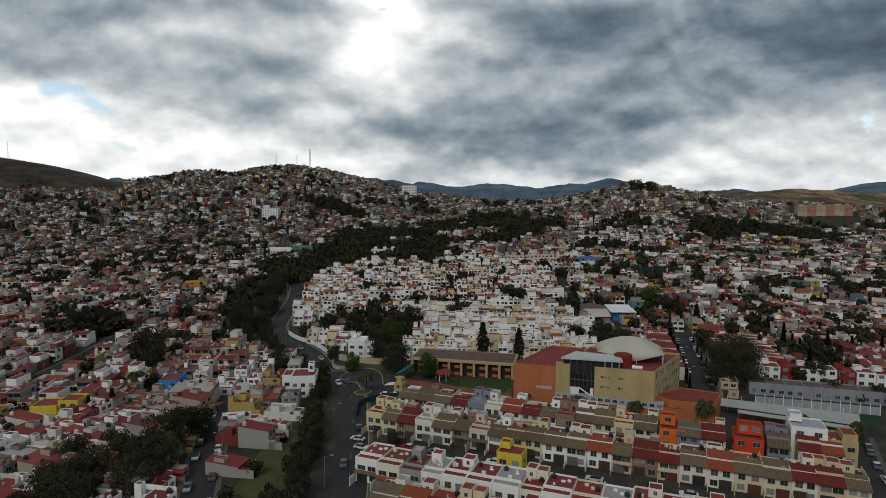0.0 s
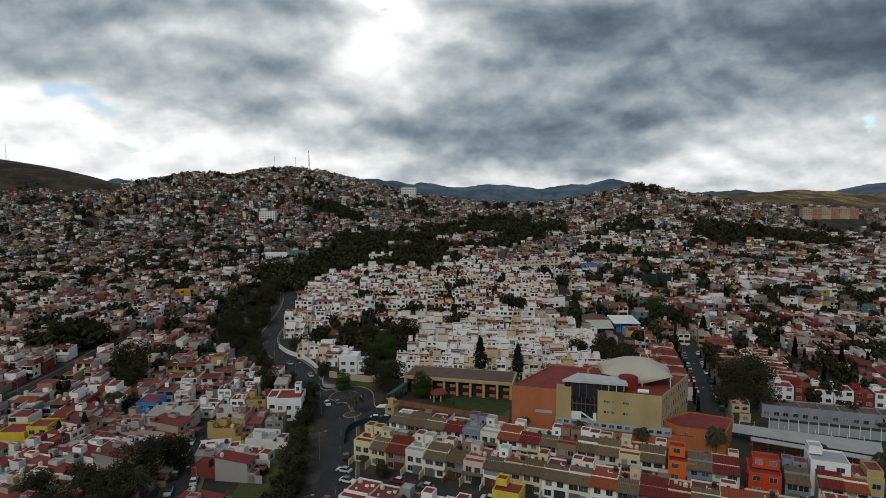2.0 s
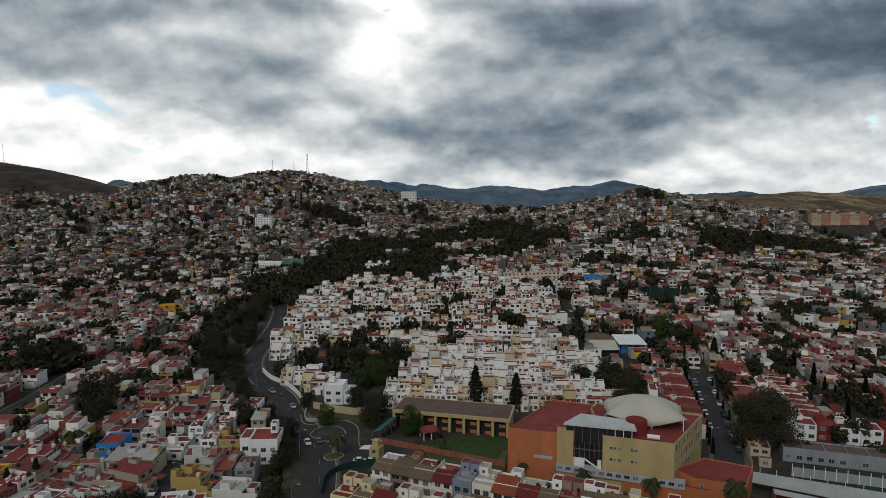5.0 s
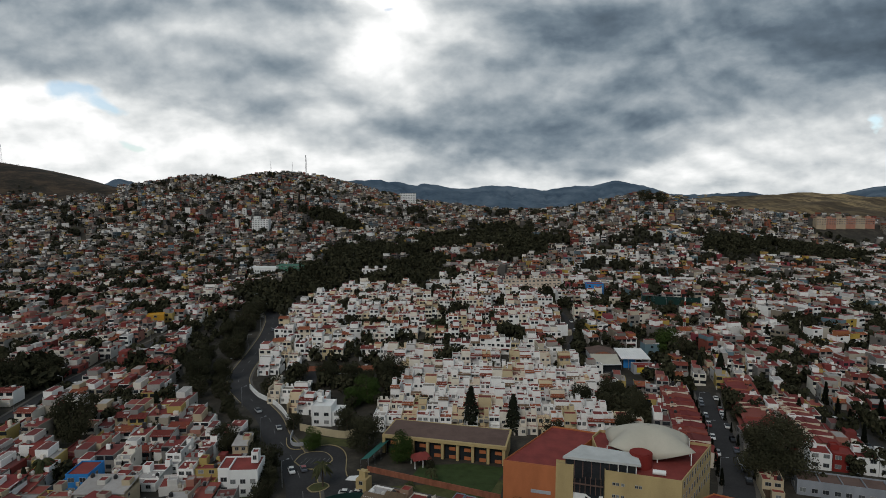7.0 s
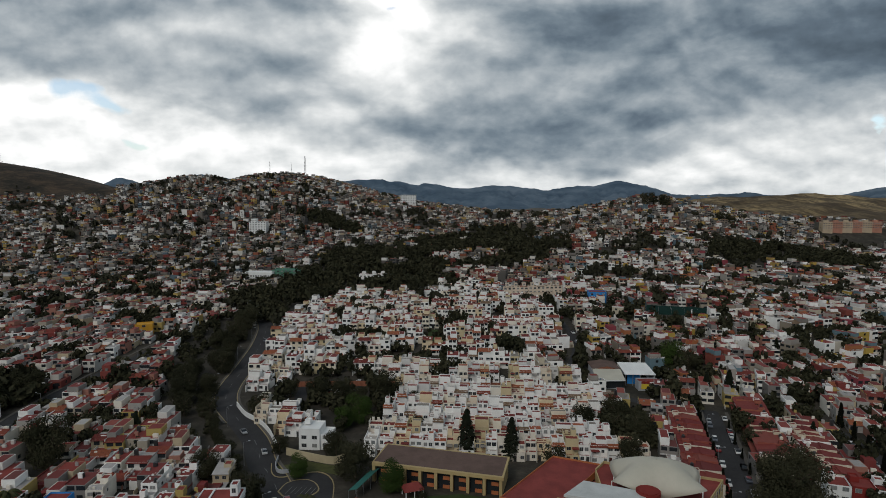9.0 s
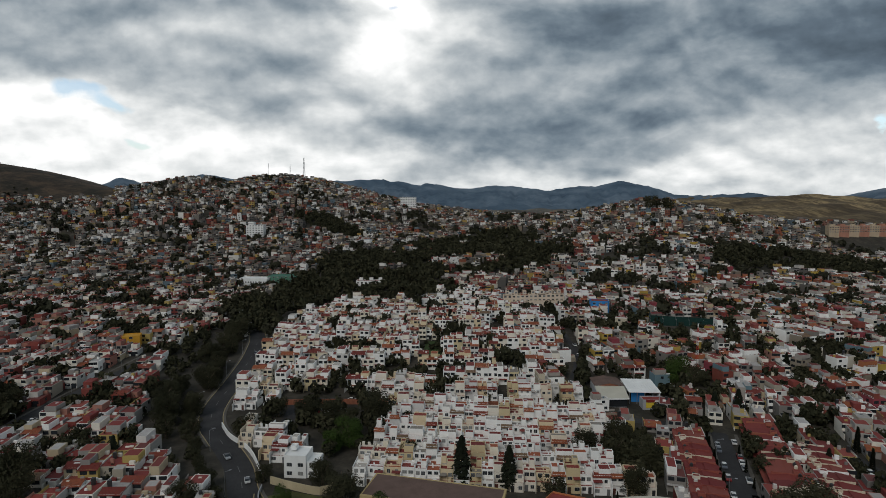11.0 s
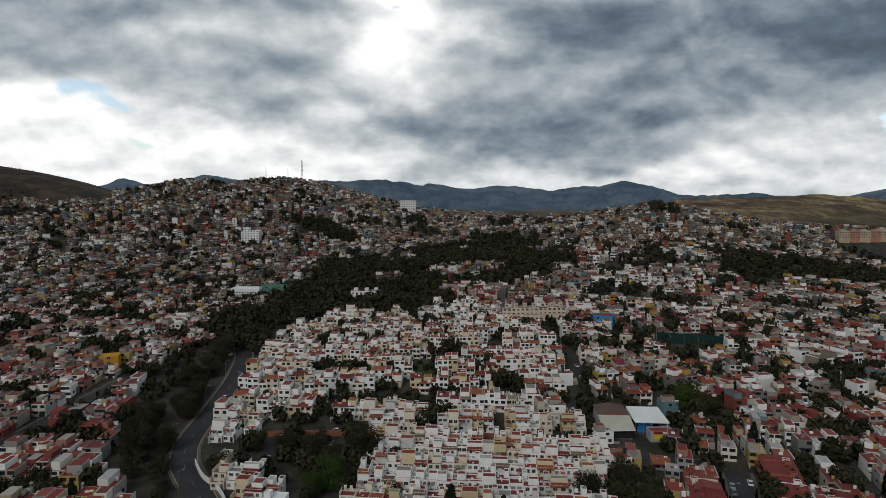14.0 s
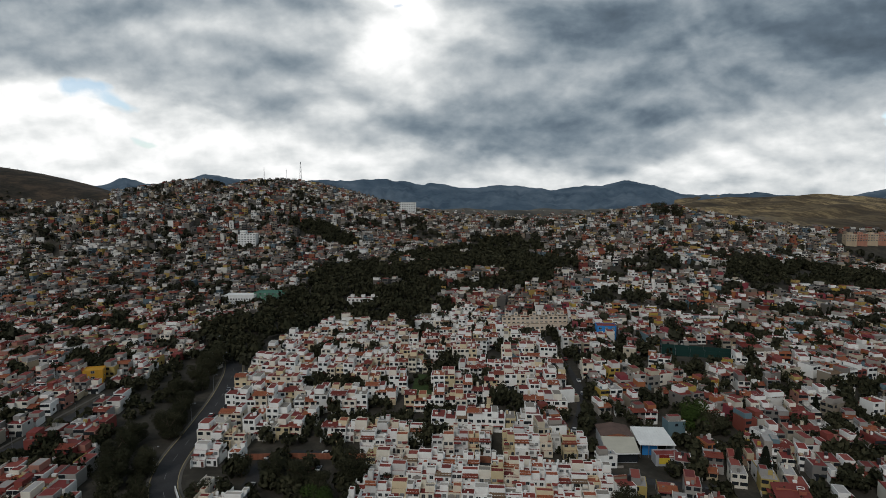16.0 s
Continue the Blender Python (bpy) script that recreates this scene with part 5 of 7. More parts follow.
MT_FAR = [mid_tree(random.Random(420 + k), 110, 1.2) for k in range(6)]


def thick(poly, n, lo, hi, gap=0.0):
    """Trees crowding a plot."""
    xs, ys = [p[0] for p in poly], [p[1] for p in poly]
    while n > 0:
        x, y = trng.uniform(min(xs), max(xs)), trng.uniform(min(ys), max(ys))
        n -= 1
        d = np.hypot(RP[:, 0] - x, RP[:, 1] - y) - RP[:, 2]
        if inside(x, y, poly) and d.min() > 2.5 and clear(x, y, gap) and not any(q > 5 and (x - a) ** 2 + (y - b) ** 2 < (q + 2) ** 2 for a, b, q in KEEP):
            s = trng.uniform(lo, hi)
            thicket.add((MT if y < 300 else MT_FAR)[trng.randrange(6)], pose(x, y, gz(x, y) - 0.6, 0, 0, trng.uniform(0, 360)) @ Matrix.Diagonal((s, s, s * trng.uniform(0.9, 1.25), 1)))


thick(OPEN[2], 40, 0.6, 1.1)
thick(OPEN[3], 60, 0.5, 0.9)
thick(OPEN[5], 40, 0.5, 1.0)
thick(OPEN[1], 24, 0.3, 0.6)
thick(OPEN[7], 40, 0.8, 1.3)
thick(OPEN[8], 14, 0.7, 1.1)
thick([(-330, 195), (-75, 195), (-105, 300), (-130, 430), (-420, 430)], 900, 0.35, 0.95, 1.0)
thick([(-130, 110), (-75, 110), (-75, 195), (-150, 195)], 60, 0.3, 0.7, 1.6)
thick([(120, 205), (250, 205), (430, 500), (60, 500), (60, 300), (118, 292)], 1300, 0.35, 1.05, 0.8)
for k in range(4):
    thick([(128 + 6 * k, 232 + 19 * k), (270 + 8 * k, 205 + 19 * k), (272 + 8 * k, 211 + 19 * k), (130 + 6 * k, 239 + 19 * k)], 70, 0.4, 0.9, 0.4)
for x0, x1, y0, y1, n_ in ((-420, -100, 230, 620, 5000), (120, 300, 206, 330, 1500), (60, 560, 290, 640, 6500), (-98, 84, 325, 535, 1500)):
    for _ in range(n_):
        x, y = trng.uniform(x0, x1), trng.uniform(y0, y1)
        if not PATCH(x, y) and free(x, y, 0.5) and clear(x, y, 0.6):
            take(x, y, 3.6)
            s = trng.uniform(0.45, 1.0)
            thicket.add((MT if y < 300 else MT_FAR)[trng.randrange(6)], pose(x, y, gz(x, y) - 0.6, 0, 0, trng.uniform(0, 360)) @ Matrix.Diagonal((s, s, s * trng.uniform(0.9, 1.4), 1)))
thick([(137, 228), (146, 224), (151, 262), (146, 290), (145, 262)], 40, 0.4, 0.9, 0.6)
thick([(110, 211.5), (152, 195), (154, 199), (112, 215.5)], 60, 0.4, 0.7)
thick(OPEN[10], 240, 0.7, 1.2)
thick(OPEN[11], 620, 0.7, 1.2)
thick([(-95, 325), (84, 325), (84, 520), (-95, 520)], 220, 0.3, 0.6, 0.8)


def wood(mass_, x, y, s):
    kind = FT_FAR[trng.randrange(8)] if y > 760 else FT[trng.randrange(len(FT)) if trng.random() < 0.5 else trng.randrange(10)]
    mass_.add(kind, pose(x, y, gz(x, y) - 0.6, 0, 0, trng.uniform(0, 360)) @ Matrix.Diagonal((s, s, s * trng.uniform(0.85, 1.3), 1)))


n = 0
while n < 2600:
    x, y = trng.uniform(-200, 170), trng.uniform(440, 1000)
    if in_wood(x, y):
        wood(woods, x, y, trng.uniform(0.6, 1.15))
        n += 1
n = 0
while n < 8200:
    y = 430 + 1150 * trng.random() ** 0.8
    x = trng.uniform(-0.8 * y, 0.82 * y)
    if x < -0.5 * y and y > 1000 and gz(x, y) > 70:
        continue
    if free(x, y, 0.5) and clear(x, y, 1.2) and (not CROWN(x, y) or trng.random() < 0.55):
        take(x, y, 3)
        wood(scrub, x, y, trng.uniform(0.5, 1.25))
        n += 1
for x, y, s in GROVES:
    wood(scrub, x, y, s)
for k in range(1300):
    x, y = trng.gauss(-1080, 200), trng.gauss(1420, 170)
    if -0.82 * y < x and clear(x, y, 2.0):
        wood(scrub, x, y, trng.uniform(0.10, 0.22) if gz(x, y) > 60 else trng.uniform(0.35, 0.8))
thicket.make("garden_trees", [M_LEAF], "garden trees and shrubs crowding between the houses", "trees")
woods.make("woodland", [M_LEAF], "dense dark wood on the slope between the hills", "wood")
scrub.make("hillside_trees", [M_LEAF_HAZED], "scattered trees and bushes between the hillside houses", "trees")


# ================= landmark buildings =================
def paint(name, col, rough=0.8, vary=0.22, scale=1.0):
    return plain(name, col, rough, 0, vary, scale, True, 0.1)


M_ORANGE, M_BEIGE, M_REDROOF = paint("terracotta_wall", (0.40, 0.135, 0.055)), paint("beige_wall", (0.42, 0.32, 0.155)), paint("red_roofing", (0.22, 0.045, 0.038), 0.8, 0.35)
M_MEMBRANE, M_DRUM = paint("membrane", (0.46, 0.43, 0.35), 0.6, 0.12), paint("dark_red_paint", (0.20, 0.025, 0.02))
M_WHITEP, M_GREYP = paint("white_paint", (0.74, 0.74, 0.72), 0.7, 0.14), paint("grey_paint", (0.36, 0.37, 0.39))
M_YELLOW, M_BLUE, M_VIVID = paint("yellow_paint", (0.62, 0.46, 0.05)), paint("blue_paint", (0.03, 0.20, 0.50)), paint("orange_paint", (0.62, 0.13, 0.02))
M_MUSTARD = paint("mustard_paint", (0.50, 0.26, 0.03))
M_GREENP, M_PINK, M_BRICK = paint("green_paint", (0.08, 0.19, 0.13)), paint("pink_stucco", (0.40, 0.19, 0.13)), paint("brick_face", (0.26, 0.10, 0.06), 0.9, 0.4, 3)
M_STEEL, M_STEELRED = plain("galvanised_steel", (0.30, 0.31, 0.32), 0.5, 0.6), paint("mast_red", (0.42, 0.04, 0.03))
M_BROWNROOF, M_NET = paint("brown_roofing", (0.13, 0.085, 0.07), 0.9, 0.3), paint("green_netting", (0.011, 0.038, 0.033), 0.9)


def walls(parent, poly, z0, z1, wall_mat, roof_mat, rim=0.5, t=0.25, name="wall", label=""):
    """A flat-roofed block over a polygon given anticlockwise, as a wall with a rim and a sunken roof."""
    c = Vector((sum(p[0] for p in poly) / len(poly), sum(p[1] for p in poly) / len(poly)))
    inn = [tuple(Vector(p) + (c - Vector(p)).normalized() * t * 1.4) for p in poly]
    sh, n = Shape(), len(poly)
    for ring, z in ((poly, z0), (poly, z1), (inn, z1), (inn, z1 - rim)):
        sh.v += [(p[0], p[1], z) for p in ring]
    for r in range(3):
        for i in range(n):
            j = (i + 1) % n
            sh.f.append((r * n + i, r * n + j, (r + 1) * n + j, (r + 1) * n + i))
            sh.m.append(0)
    child(name, sh.mesh(name, wall_mat), parent, None, label)
    child("roof", Shape().poly([(p[0], p[1], z1 - rim) for p in inn]).mesh("roof", roof_mat), parent)


def on_edge(p, q, t, z, out=0.0):
    """The pose on a wall from p to q at the share t, looking outwards (right of the way from p to q)."""
    a, b = Vector(p), Vector(q)
    d = (b - a).normalized()
    w = a.lerp(b, t) + Vector((d.y, -d.x)) * out
    return pose(w.x, w.y, z, 0, 0, math.degrees(math.atan2(d.y, d.x)))


def panel(w, h, mat, thick=0.12):
    return Shape().box(-w / 2, w / 2, -thick, 0.05, 0, h).mesh("panel", mat)


# --- school hall ---
school = empty("school_building", pose(0, 0, 0), "large terracotta and beige school hall with a membrane dome", "school")
A, B, E_, F_, C, D = (23.6, 200), (37, 196), (66, 186.2), (82.5, 208.3), (54, 219), (41, 224.5)
walls(school, [A, B, C, D], -1, 14, M_ORANGE, M_REDROOF, 0.4, name="west_wing", label="blank terracotta wing with a red roof")
walls(school, [(41, 195.9), (48.7, 193.3), (66, 187.4), F_, C, (38.2, 197.5)], -1, 12, M_GLASS, M_REDROOF, 0.2, name="atrium", label="dark glazed atrium")
walls(school, [(36.9, 195.9), (41.2, 194.5), (41.6, 196.4), (37.4, 197.9)], -1, 15.2, M_BEIGE, M_BEIGE, 0.2, name="pier", label="beige pier beside the atrium")
walls(school, [(48.7, 191.9), E_, F_, C, (50.5, 214)], -1, 15, M_BEIGE, M_REDROOF, 0.7, name="east_wing", label="beige wing with rows of small windows")
for k in range(6):
    t = (k + 0.5) / 6
    child("mullion", Shape().box(-0.09, 0.09, -0.25, 0.1, 7.6, 12.2).mesh("mullion", M_BROWNROOF), school, on_edge((41.2, 195.6), (48.7, 193.1), t, 0, 0.1))
child("transom", Shape().box(-3.9, 3.9, -0.3, 0.1, 9.9, 10.15).mesh("transom", M_BROWNROOF), school, on_edge((41.2, 195.6), (48.7, 193.1), 0.5, 0, 0.12))
child("balcony_panel", Shape().box(-3.9, -0.6, -0.25, 0.1, 4.9, 7.5).box(2.9, 3.9, -0.25, 0.1, 4.9, 7.5).mesh("balcony_panel", M_WHITEP), school, on_edge((41.2, 195.6), (48.7, 193.1), 0.5, 0, 0.15), "pale balcony panel below the glass")
stair = Shape()
stair.hull([(-0.6, -0.4, 7.3), (3.2, -0.4, 4.9), (3.2, 0.0, 4.9), (-0.6, 0.0, 7.3)], [(-0.6, -0.4, 7.7), (3.2, -0.4, 5.3), (3.2, 0.0, 5.3), (-0.6, 0.0, 7.7)])
child("stair_string", stair.mesh("stair_string", M_WHITEP), school, on_edge((41.2, 195.6), (48.7, 193.1), 0.5, 0, 0.3))
can = Shape().hull([(38.4, 194.6, 16.9), (57, 189.6, 16.9), (58.0, 196.5, 16.9), (44.8, 202, 16.9)], [(38.4, 194.6, 17.5), (57, 189.6, 17.5), (58.0, 196.5, 17.5), (44.8, 202, 17.5)])
child("canopy", can.mesh("canopy", paint("pale_sheet_roof", (0.50, 0.51, 0.49), 0.5)), school, None, "flat pale sheet-metal roof over the atrium")
walls(school, [(39.4, 195.6), (56.2, 190.9), (57, 196.2), (45, 201)], 11.5, 16.9, M_GLASS, M_GREYP, 0.1, name="clerestory", label="dark clerestory glazing")
for k in range(9):
    child("clerestory_mullion", Shape().box(-0.1, 0.1, -0.15, 0.05, 12, 16.9).mesh("clerestory_mullion", M_WHITEP if k > 5 else M_BROWNROOF), school, on_edge((39.4, 195.6), (56.2, 190.9), k / 8, 0, 0.02))
drum = Shape().tube(59, 196.2, 14, 17.9, 2.9, 2.9, 20).tube(59, 196.2, 17.9, 18.1, 2.5, 2.5, 20)
child("stair_drum", drum.mesh("stair_drum", M_DRUM), school, None, "dark red round stair tower")
dome = Shape()
rings, seg = 9, 40
for r in range(rings + 1):
    for k in range(seg):
        a, q = 2 * math.pi * k / seg, r / rings
        sc = 1 + 0.17 * q * q * math.cos(4 * a + 2.4)
        lx, ly = 13.0 * q * sc * math.cos(a), 9.0 * q * sc * math.sin(a)
        dome.v.append((64 + 0.87 * lx + 0.42 * ly, 205.3 - 0.30 * lx + 0.88 * ly, 16.3 + 5.4 * (1 - q ** 2.1) + 1.3 * q ** 3 * math.cos(4 * a + 2.4)))
for r in range(rings):
    for k in range(seg):
        j = (k + 1) % seg
        dome.f.append((r * seg + k, (r + 1) * seg + k, (r + 1) * seg + j, r * seg + j))
        dome.m.append(0)
dm = dome.mesh("dome", M_MEMBRANE)
dm.polygons.foreach_set("use_smooth", [True] * len(dm.polygons))
dob = child("dome", dm, school, None, "taut cream membrane dome")
mod = dob.modifiers.new("thick", "SOLIDIFY")
mod.thickness = 0.12
for k in range(0, seg, 4):
    x, y, z = dome.v[rings * seg + k]
    child("dome_post", Shape().tube(x, y, 14.4, z, 0.14, 0.14, 6).mesh("dome_post", M_WHITEP), school)
for row in range(3):
    for k in range(11):
        child("window", window_mesh(0.9, 1.7), school, on_edge(E_, F_, (k + 0.7) / 11.4, 5.6 + 3.4 * row + 1.0, 0.02))
for row in range(2):
    for k in (0.12, 0.17, 0.24, 0.42, 0.47):
        child("window", window_mesh(0.8, 0.8), school, on_edge((48.7, 191.9), E_, k, 8.6 + 3.2 * row, 0.02))
child("sign_panel", panel(5.2, 0.9, M_GREYP), school, on_edge(A, B, 0.72, 6.2, 0.02))
# ledge with a window band, and the lower front
walls(school, [(36.6, 195.4), (68.2, 184.0), (68.9, 185.6), (37.4, 197.2)], 3.4, 5.6, M_GREYP, M_CONCRETE, 0.9, name="gallery", label="long grey gallery with ribbon windows")
for k in range(15):
    child("window", window_mesh(1.5, 1.0), school, on_edge((36.6, 195.4), (68.2, 184.0), (k + 0.5) / 15, 4.6, 0.02))
walls(school, [(36.6, 196.2), (53.5, 190.2), (54, 192), (37.4, 198)], -1, 3.4, M_BEIGE, M_CONCRETE, 0.1, name="lower_wall")
walls(school, [(53.5, 189.6), (74.5, 182.0), (75, 184.8), (54, 192)], -1, 4.3, M_ORANGE, M_REDROOF, 0.1, name="base_wall", label="terracotta base wall")
walls(school, [(67.4, 189.8), (70, 184.6), (82.2, 180.0), (89.3, 191.0), (78.5, 196.8)], -1, 6.6, M_ORANGE, M_REDROOF, 0.3, name="annex", label="low terracotta annex with a red roof")
for k in (0.2, 0.6, 0.85):
    child("window", window_mesh(0.8, 1.2), school, on_edge((70, 184.6), (82.2, 180.0), k, 4.6, 0.02))
tank = Shape()
tank.tube(0, 0, -1.6, 1.6, 0.65, 0.65, 14)
ob = new("gas_tank", tank.mesh("gas_tank", M_WHITEP))
ob.matrix_world = pose(62, 190.8, 15.0, 90, 0, 72)
tagged(ob, "white cylindrical gas tank lying on the school roof", "gas tank")

# --- low classroom block, lawn, wall and gate ---
low = empty("classroom_block", pose(0, 0, 0), "long low beige classroom block with a brown flat roof", "school")
la, lb, lc, ld = (-12, 237.5), (26.5, 228), (29.3, 240), (-9.2, 249.5)
walls(low, [la, lb, lc, ld], -1, 5.4, M_GLASS, M_BROWNROOF, 0.1)
roof = Shape().hull([(-12.8, 236.0, 5.4), (27.0, 226.2, 5.4), (30.2, 240.6, 5.4), (-9.6, 250.4, 5.4)], [(-12.8, 236.0, 6.4), (27.0, 226.2, 6.4), (30.2, 240.6, 6.4), (-9.6, 250.4, 6.4)])
child("eaves_band", roof.mesh("eaves_band", M_BEIGE), low)
child("roof_deck", Shape().poly([(-12.2, 236.8, 6.42), (26.6, 227.2, 6.42), (29.4, 240, 6.42), (-9.2, 249.6, 6.42)]).mesh("roof_deck", M_BROWNROOF), low, None, "brown bitumen roof deck")
for k in range(9):
    child("column", Shape().box(-0.45, 0.45, -1.0, 0.3, -1, 5.4).mesh("column", M_BEIGE), low, on_edge(la, lb, k / 8, 0, 0.3))
for k in range(8):
    for z in (0.2, 2.9):
        child("panel", panel(2.1, 1.1, M_ORANGE), low, on_edge(la, lb, (k + 0.62) / 8, z, 0.1), "orange spandrel panel")
child("end_wall", Shape().box(-6.2, 6.2, -0.3, 0.1, -1, 5.4).mesh("end_wall", M_BEIGE), low, on_edge(lb, lc, 0.5, 0, 0.05))
tagged(new("lawn", Shape().poly([(-2, 220, 0.08), (21, 209.5, 0.08), (27, 225.5, 0.08), (2, 232, 0.08)]).mesh("lawn", M_LAWN)), "green lawn before the classroom block", "lawn", kind="structure")
tagged(new("playground_soil", Shape().poly([(-14, 214, 0.05), (22, 198.5, 0.05), (27, 226, 0.05), (-8, 238, 0.05)]).mesh("playground_soil", M_GRASS)), "dry grass strip inside the school wall", "ground", kind="structure")
for (p, q, h, m, lab) in (((-16, 222.8), (23.4, 205), 1.7, M_BRICK, "terracotta boundary wall of the school"), ((-13.5, 213), (23.2, 198.6), 1.0, M_CONCRETE, "low grey wall beside the school lane")):
    L = (Vector(q) - Vector(p)).length
    ob = new("boundary_wall", Shape().box(-L / 2, L / 2, -0.12, 0.12, -1, h).box(-L / 2, L / 2, -0.18, 0.18, h, h + 0.12).mesh("boundary_wall", m))
    ob.matrix_world = on_edge(p, q, 0.5, 0)
    tagged(ob, lab, "wall")
fence = spline([(-27.5, 188), (-28, 196), (-25.6, 201.5), (-21, 204.8), (-15.5, 205.3), (-10, 203)], 1.0)
ob = new("green_fence", strip(fence, -0.08, 0.08, 2.0, 2.4).mesh("green_fence", M_NET))
tagged(ob, "green netted fence round the corner plot", "fence")
gate = empty("gatehouse", pose(-15.2, 209.5, 0, 0, 0, -20), "beige gatehouse with a white slab canopy", "gatehouse")
child("wall", Shape().box(-1.6, 1.6, -1.8, 1.8, -1, 4.6).mesh("wall", M_BEIGE), gate)
child("tower", Shape().box(-1.0, 0.9, -0.8, 1.0, 4.6, 6.6).box(-1.9, 1.9, -0.15, 0.15, 6.2, 6.5).mesh("tower", M_BEIGE), gate)
child("canopy", Shape().hull([(-5.2, -1.2, 3.3), (-1.4, -1.6, 3.9), (-1.4, 1.6, 3.9), (-5.2, 1.2, 3.3)], [(-5.2, -1.2, 3.55), (-1.4, -1.6, 4.2), (-1.4, 1.6, 4.2), (-5.2, 1.2, 3.55)]).mesh("canopy", M_WHITEP), gate, None, "white slab canopy")
for z in (1.4, 3.6):
    child("window", window_mesh(1.2, 1.1), gate, pose(0, -1.8, z))
# forecourt with its two kerbed islands
def slab(name, pts, lift, mat, lab, cat, thick=0.5):
    sh = Shape().hull([(x, y, gz(x, y) + lift - thick) for x, y in pts], [(x, y, gz(x, y) + lift) for x, y in pts])
    return tagged(new(name, sh.mesh(name, mat)), lab, cat, kind="structure")


def shrunk(pts, f):
    cx, cy = sum(p[0] for p in pts) / len(pts), sum(p[1] for p in pts) / len(pts)
    return [(cx + (x - cx) * f, cy + (y - cy) * f) for x, y in pts]


loop = lambda pts: [tuple(p) for p in spline(pts + pts[:1], 1.2)[:-1]]
tagged(new("road_forecourt", Shape().poly([(x, y, gz(x, y) + 0.045) for x, y in [(-47, 243), (-42, 239), (-36, 240.5), (-31, 242), (-27, 239.5), (-24.3, 233.5), (-22.6, 223), (-21, 218), (-17.5, 213), (-17, 206.5), (-25, 205.5), (-29.5, 199), (-36, 205), (-44, 232)][::-1]]).mesh("road_forecourt", M_ASPHALT)), "worn asphalt forecourt before the gate", "road", kind="structure")
big_isle = loop([(-40.2, 229), (-39, 234.5), (-35.5, 236.8), (-31.5, 236.2), (-28.6, 232.4), (-28.3, 228.6), (-32.8, 223.6), (-37.2, 225.6)])
small_isle = loop([(-32, 211.4), (-30.6, 214.4), (-27.4, 215), (-25.6, 212.8), (-27.4, 209.9), (-30.2, 209.2)])
for pts, mat, name, lab, f in ((big_isle, M_ASPHALT, "island_paving", "grey paved parking bay on the traffic island", 0.93), (small_isle, M_GRASS, "island_grass", "dry grass under the palm of the island", 0.88)):
    slab("traffic_island", pts, 0.22, M_KERB, "traffic island with a yellowed kerb", "traffic island")
    slab(name, shrunk(pts, f), 0.25, mat, lab, "paving" if mat is M_ASPHALT else "lawn", 0.2)
for k in range(6):
    line = [np.array((-37.6 + 1.5 * k, 227.5)), np.array((-36.6 + 1.5 * k, 231.5))]
    tagged(new("parking_line", strip(line, -0.07, 0.07, 0.27).mesh("parking_line", M_MARK)), "worn white parking line on the island", "road marking", kind="structure")
for pts in ([(-47.5, 248), (-45.8, 242), (-43.6, 238.8), (-40.8, 238.4), (-36.4, 240.6), (-31, 242.2), (-26.9, 239.4), (-24.2, 233.5), (-22.6, 223), (-21.4, 219)],):
    tagged(new("kerb", strip(spline(pts, 1.5), -0.16, 0.16, 0.22, 0.5).mesh("kerb", M_KERB)), "yellowed concrete kerb round the forecourt", "kerb", kind="structure")
tagged(new("verge", Shape().poly([(x, y, gz(x, y) + 0.06) for x, y in [(-45.2, 246), (-43, 240.5), (-36.5, 241.5), (-31, 243), (-24, 240), (-22, 248), (-27, 247), (-36, 250)]]).mesh("verge", M_GRASS)), "dry grass verge below the garden wall", "lawn", kind="structure")
tagged(new("curved_wall", strip(spline([(-46.3, 252), (-45.6, 246), (-43.6, 241.6), (-40.4, 241.2), (-37.4, 243.6)], 1.0), -0.14, 0.14, 1.3, 2.0).mesh("curved_wall", M_GREYP)), "low pale grey wall curving round the corner", "wall")
net = empty("shade_net", pose(0, 0, 0), "long teal netting canopy on posts beside the classrooms", "canopy")
child("netting", Shape().hull([(-18.2, 224.5, 3.0), (-15.6, 223.4, 3.9), (-9.6, 239.4, 4.1), (-12.4, 240.4, 3.2)], [(-18.2, 224.5, 3.06), (-15.6, 223.4, 3.96), (-9.6, 239.4, 4.16), (-12.4, 240.4, 3.26)]).mesh("netting", paint("teal_netting", (0.03, 0.13, 0.11))), net)
for k in range(5):
    for x, y, h in ((-18.2, 224.5, 3.0), (-15.6, 223.4, 3.9)):
        child("post", Shape().tube(x + 1.45 * k, y + 3.95 * k, -0.3, h + 0.05 * k, 0.06, 0.06, 6).mesh("post", M_STEEL), net)
hut = empty("pavilion", pose(0.3, 227.4, 0, 0, 0, 20), "small open pavilion with a hipped red roof", "pavilion")
child("roof", Shape().hull([(-3.1, -2.5, 2.6), (3.1, -2.5, 2.6), (3.1, 2.5, 2.6), (-3.1, 2.5, 2.6)], [(-1.6, -0.1, 4.2), (1.6, -0.1, 4.2), (1.6, 0.1, 4.2), (-1.6, 0.1, 4.2)]).mesh("roof", M_REDROOF), hut)
for x in (-2.6, 0, 2.6):
    for y in (-2.1, 2.1):
        child("post", Shape().box(-0.12, 0.12, -0.12, 0.12, -0.3, 2.65).mesh("post", M_WHITEP), hut, pose(x, y, 0))

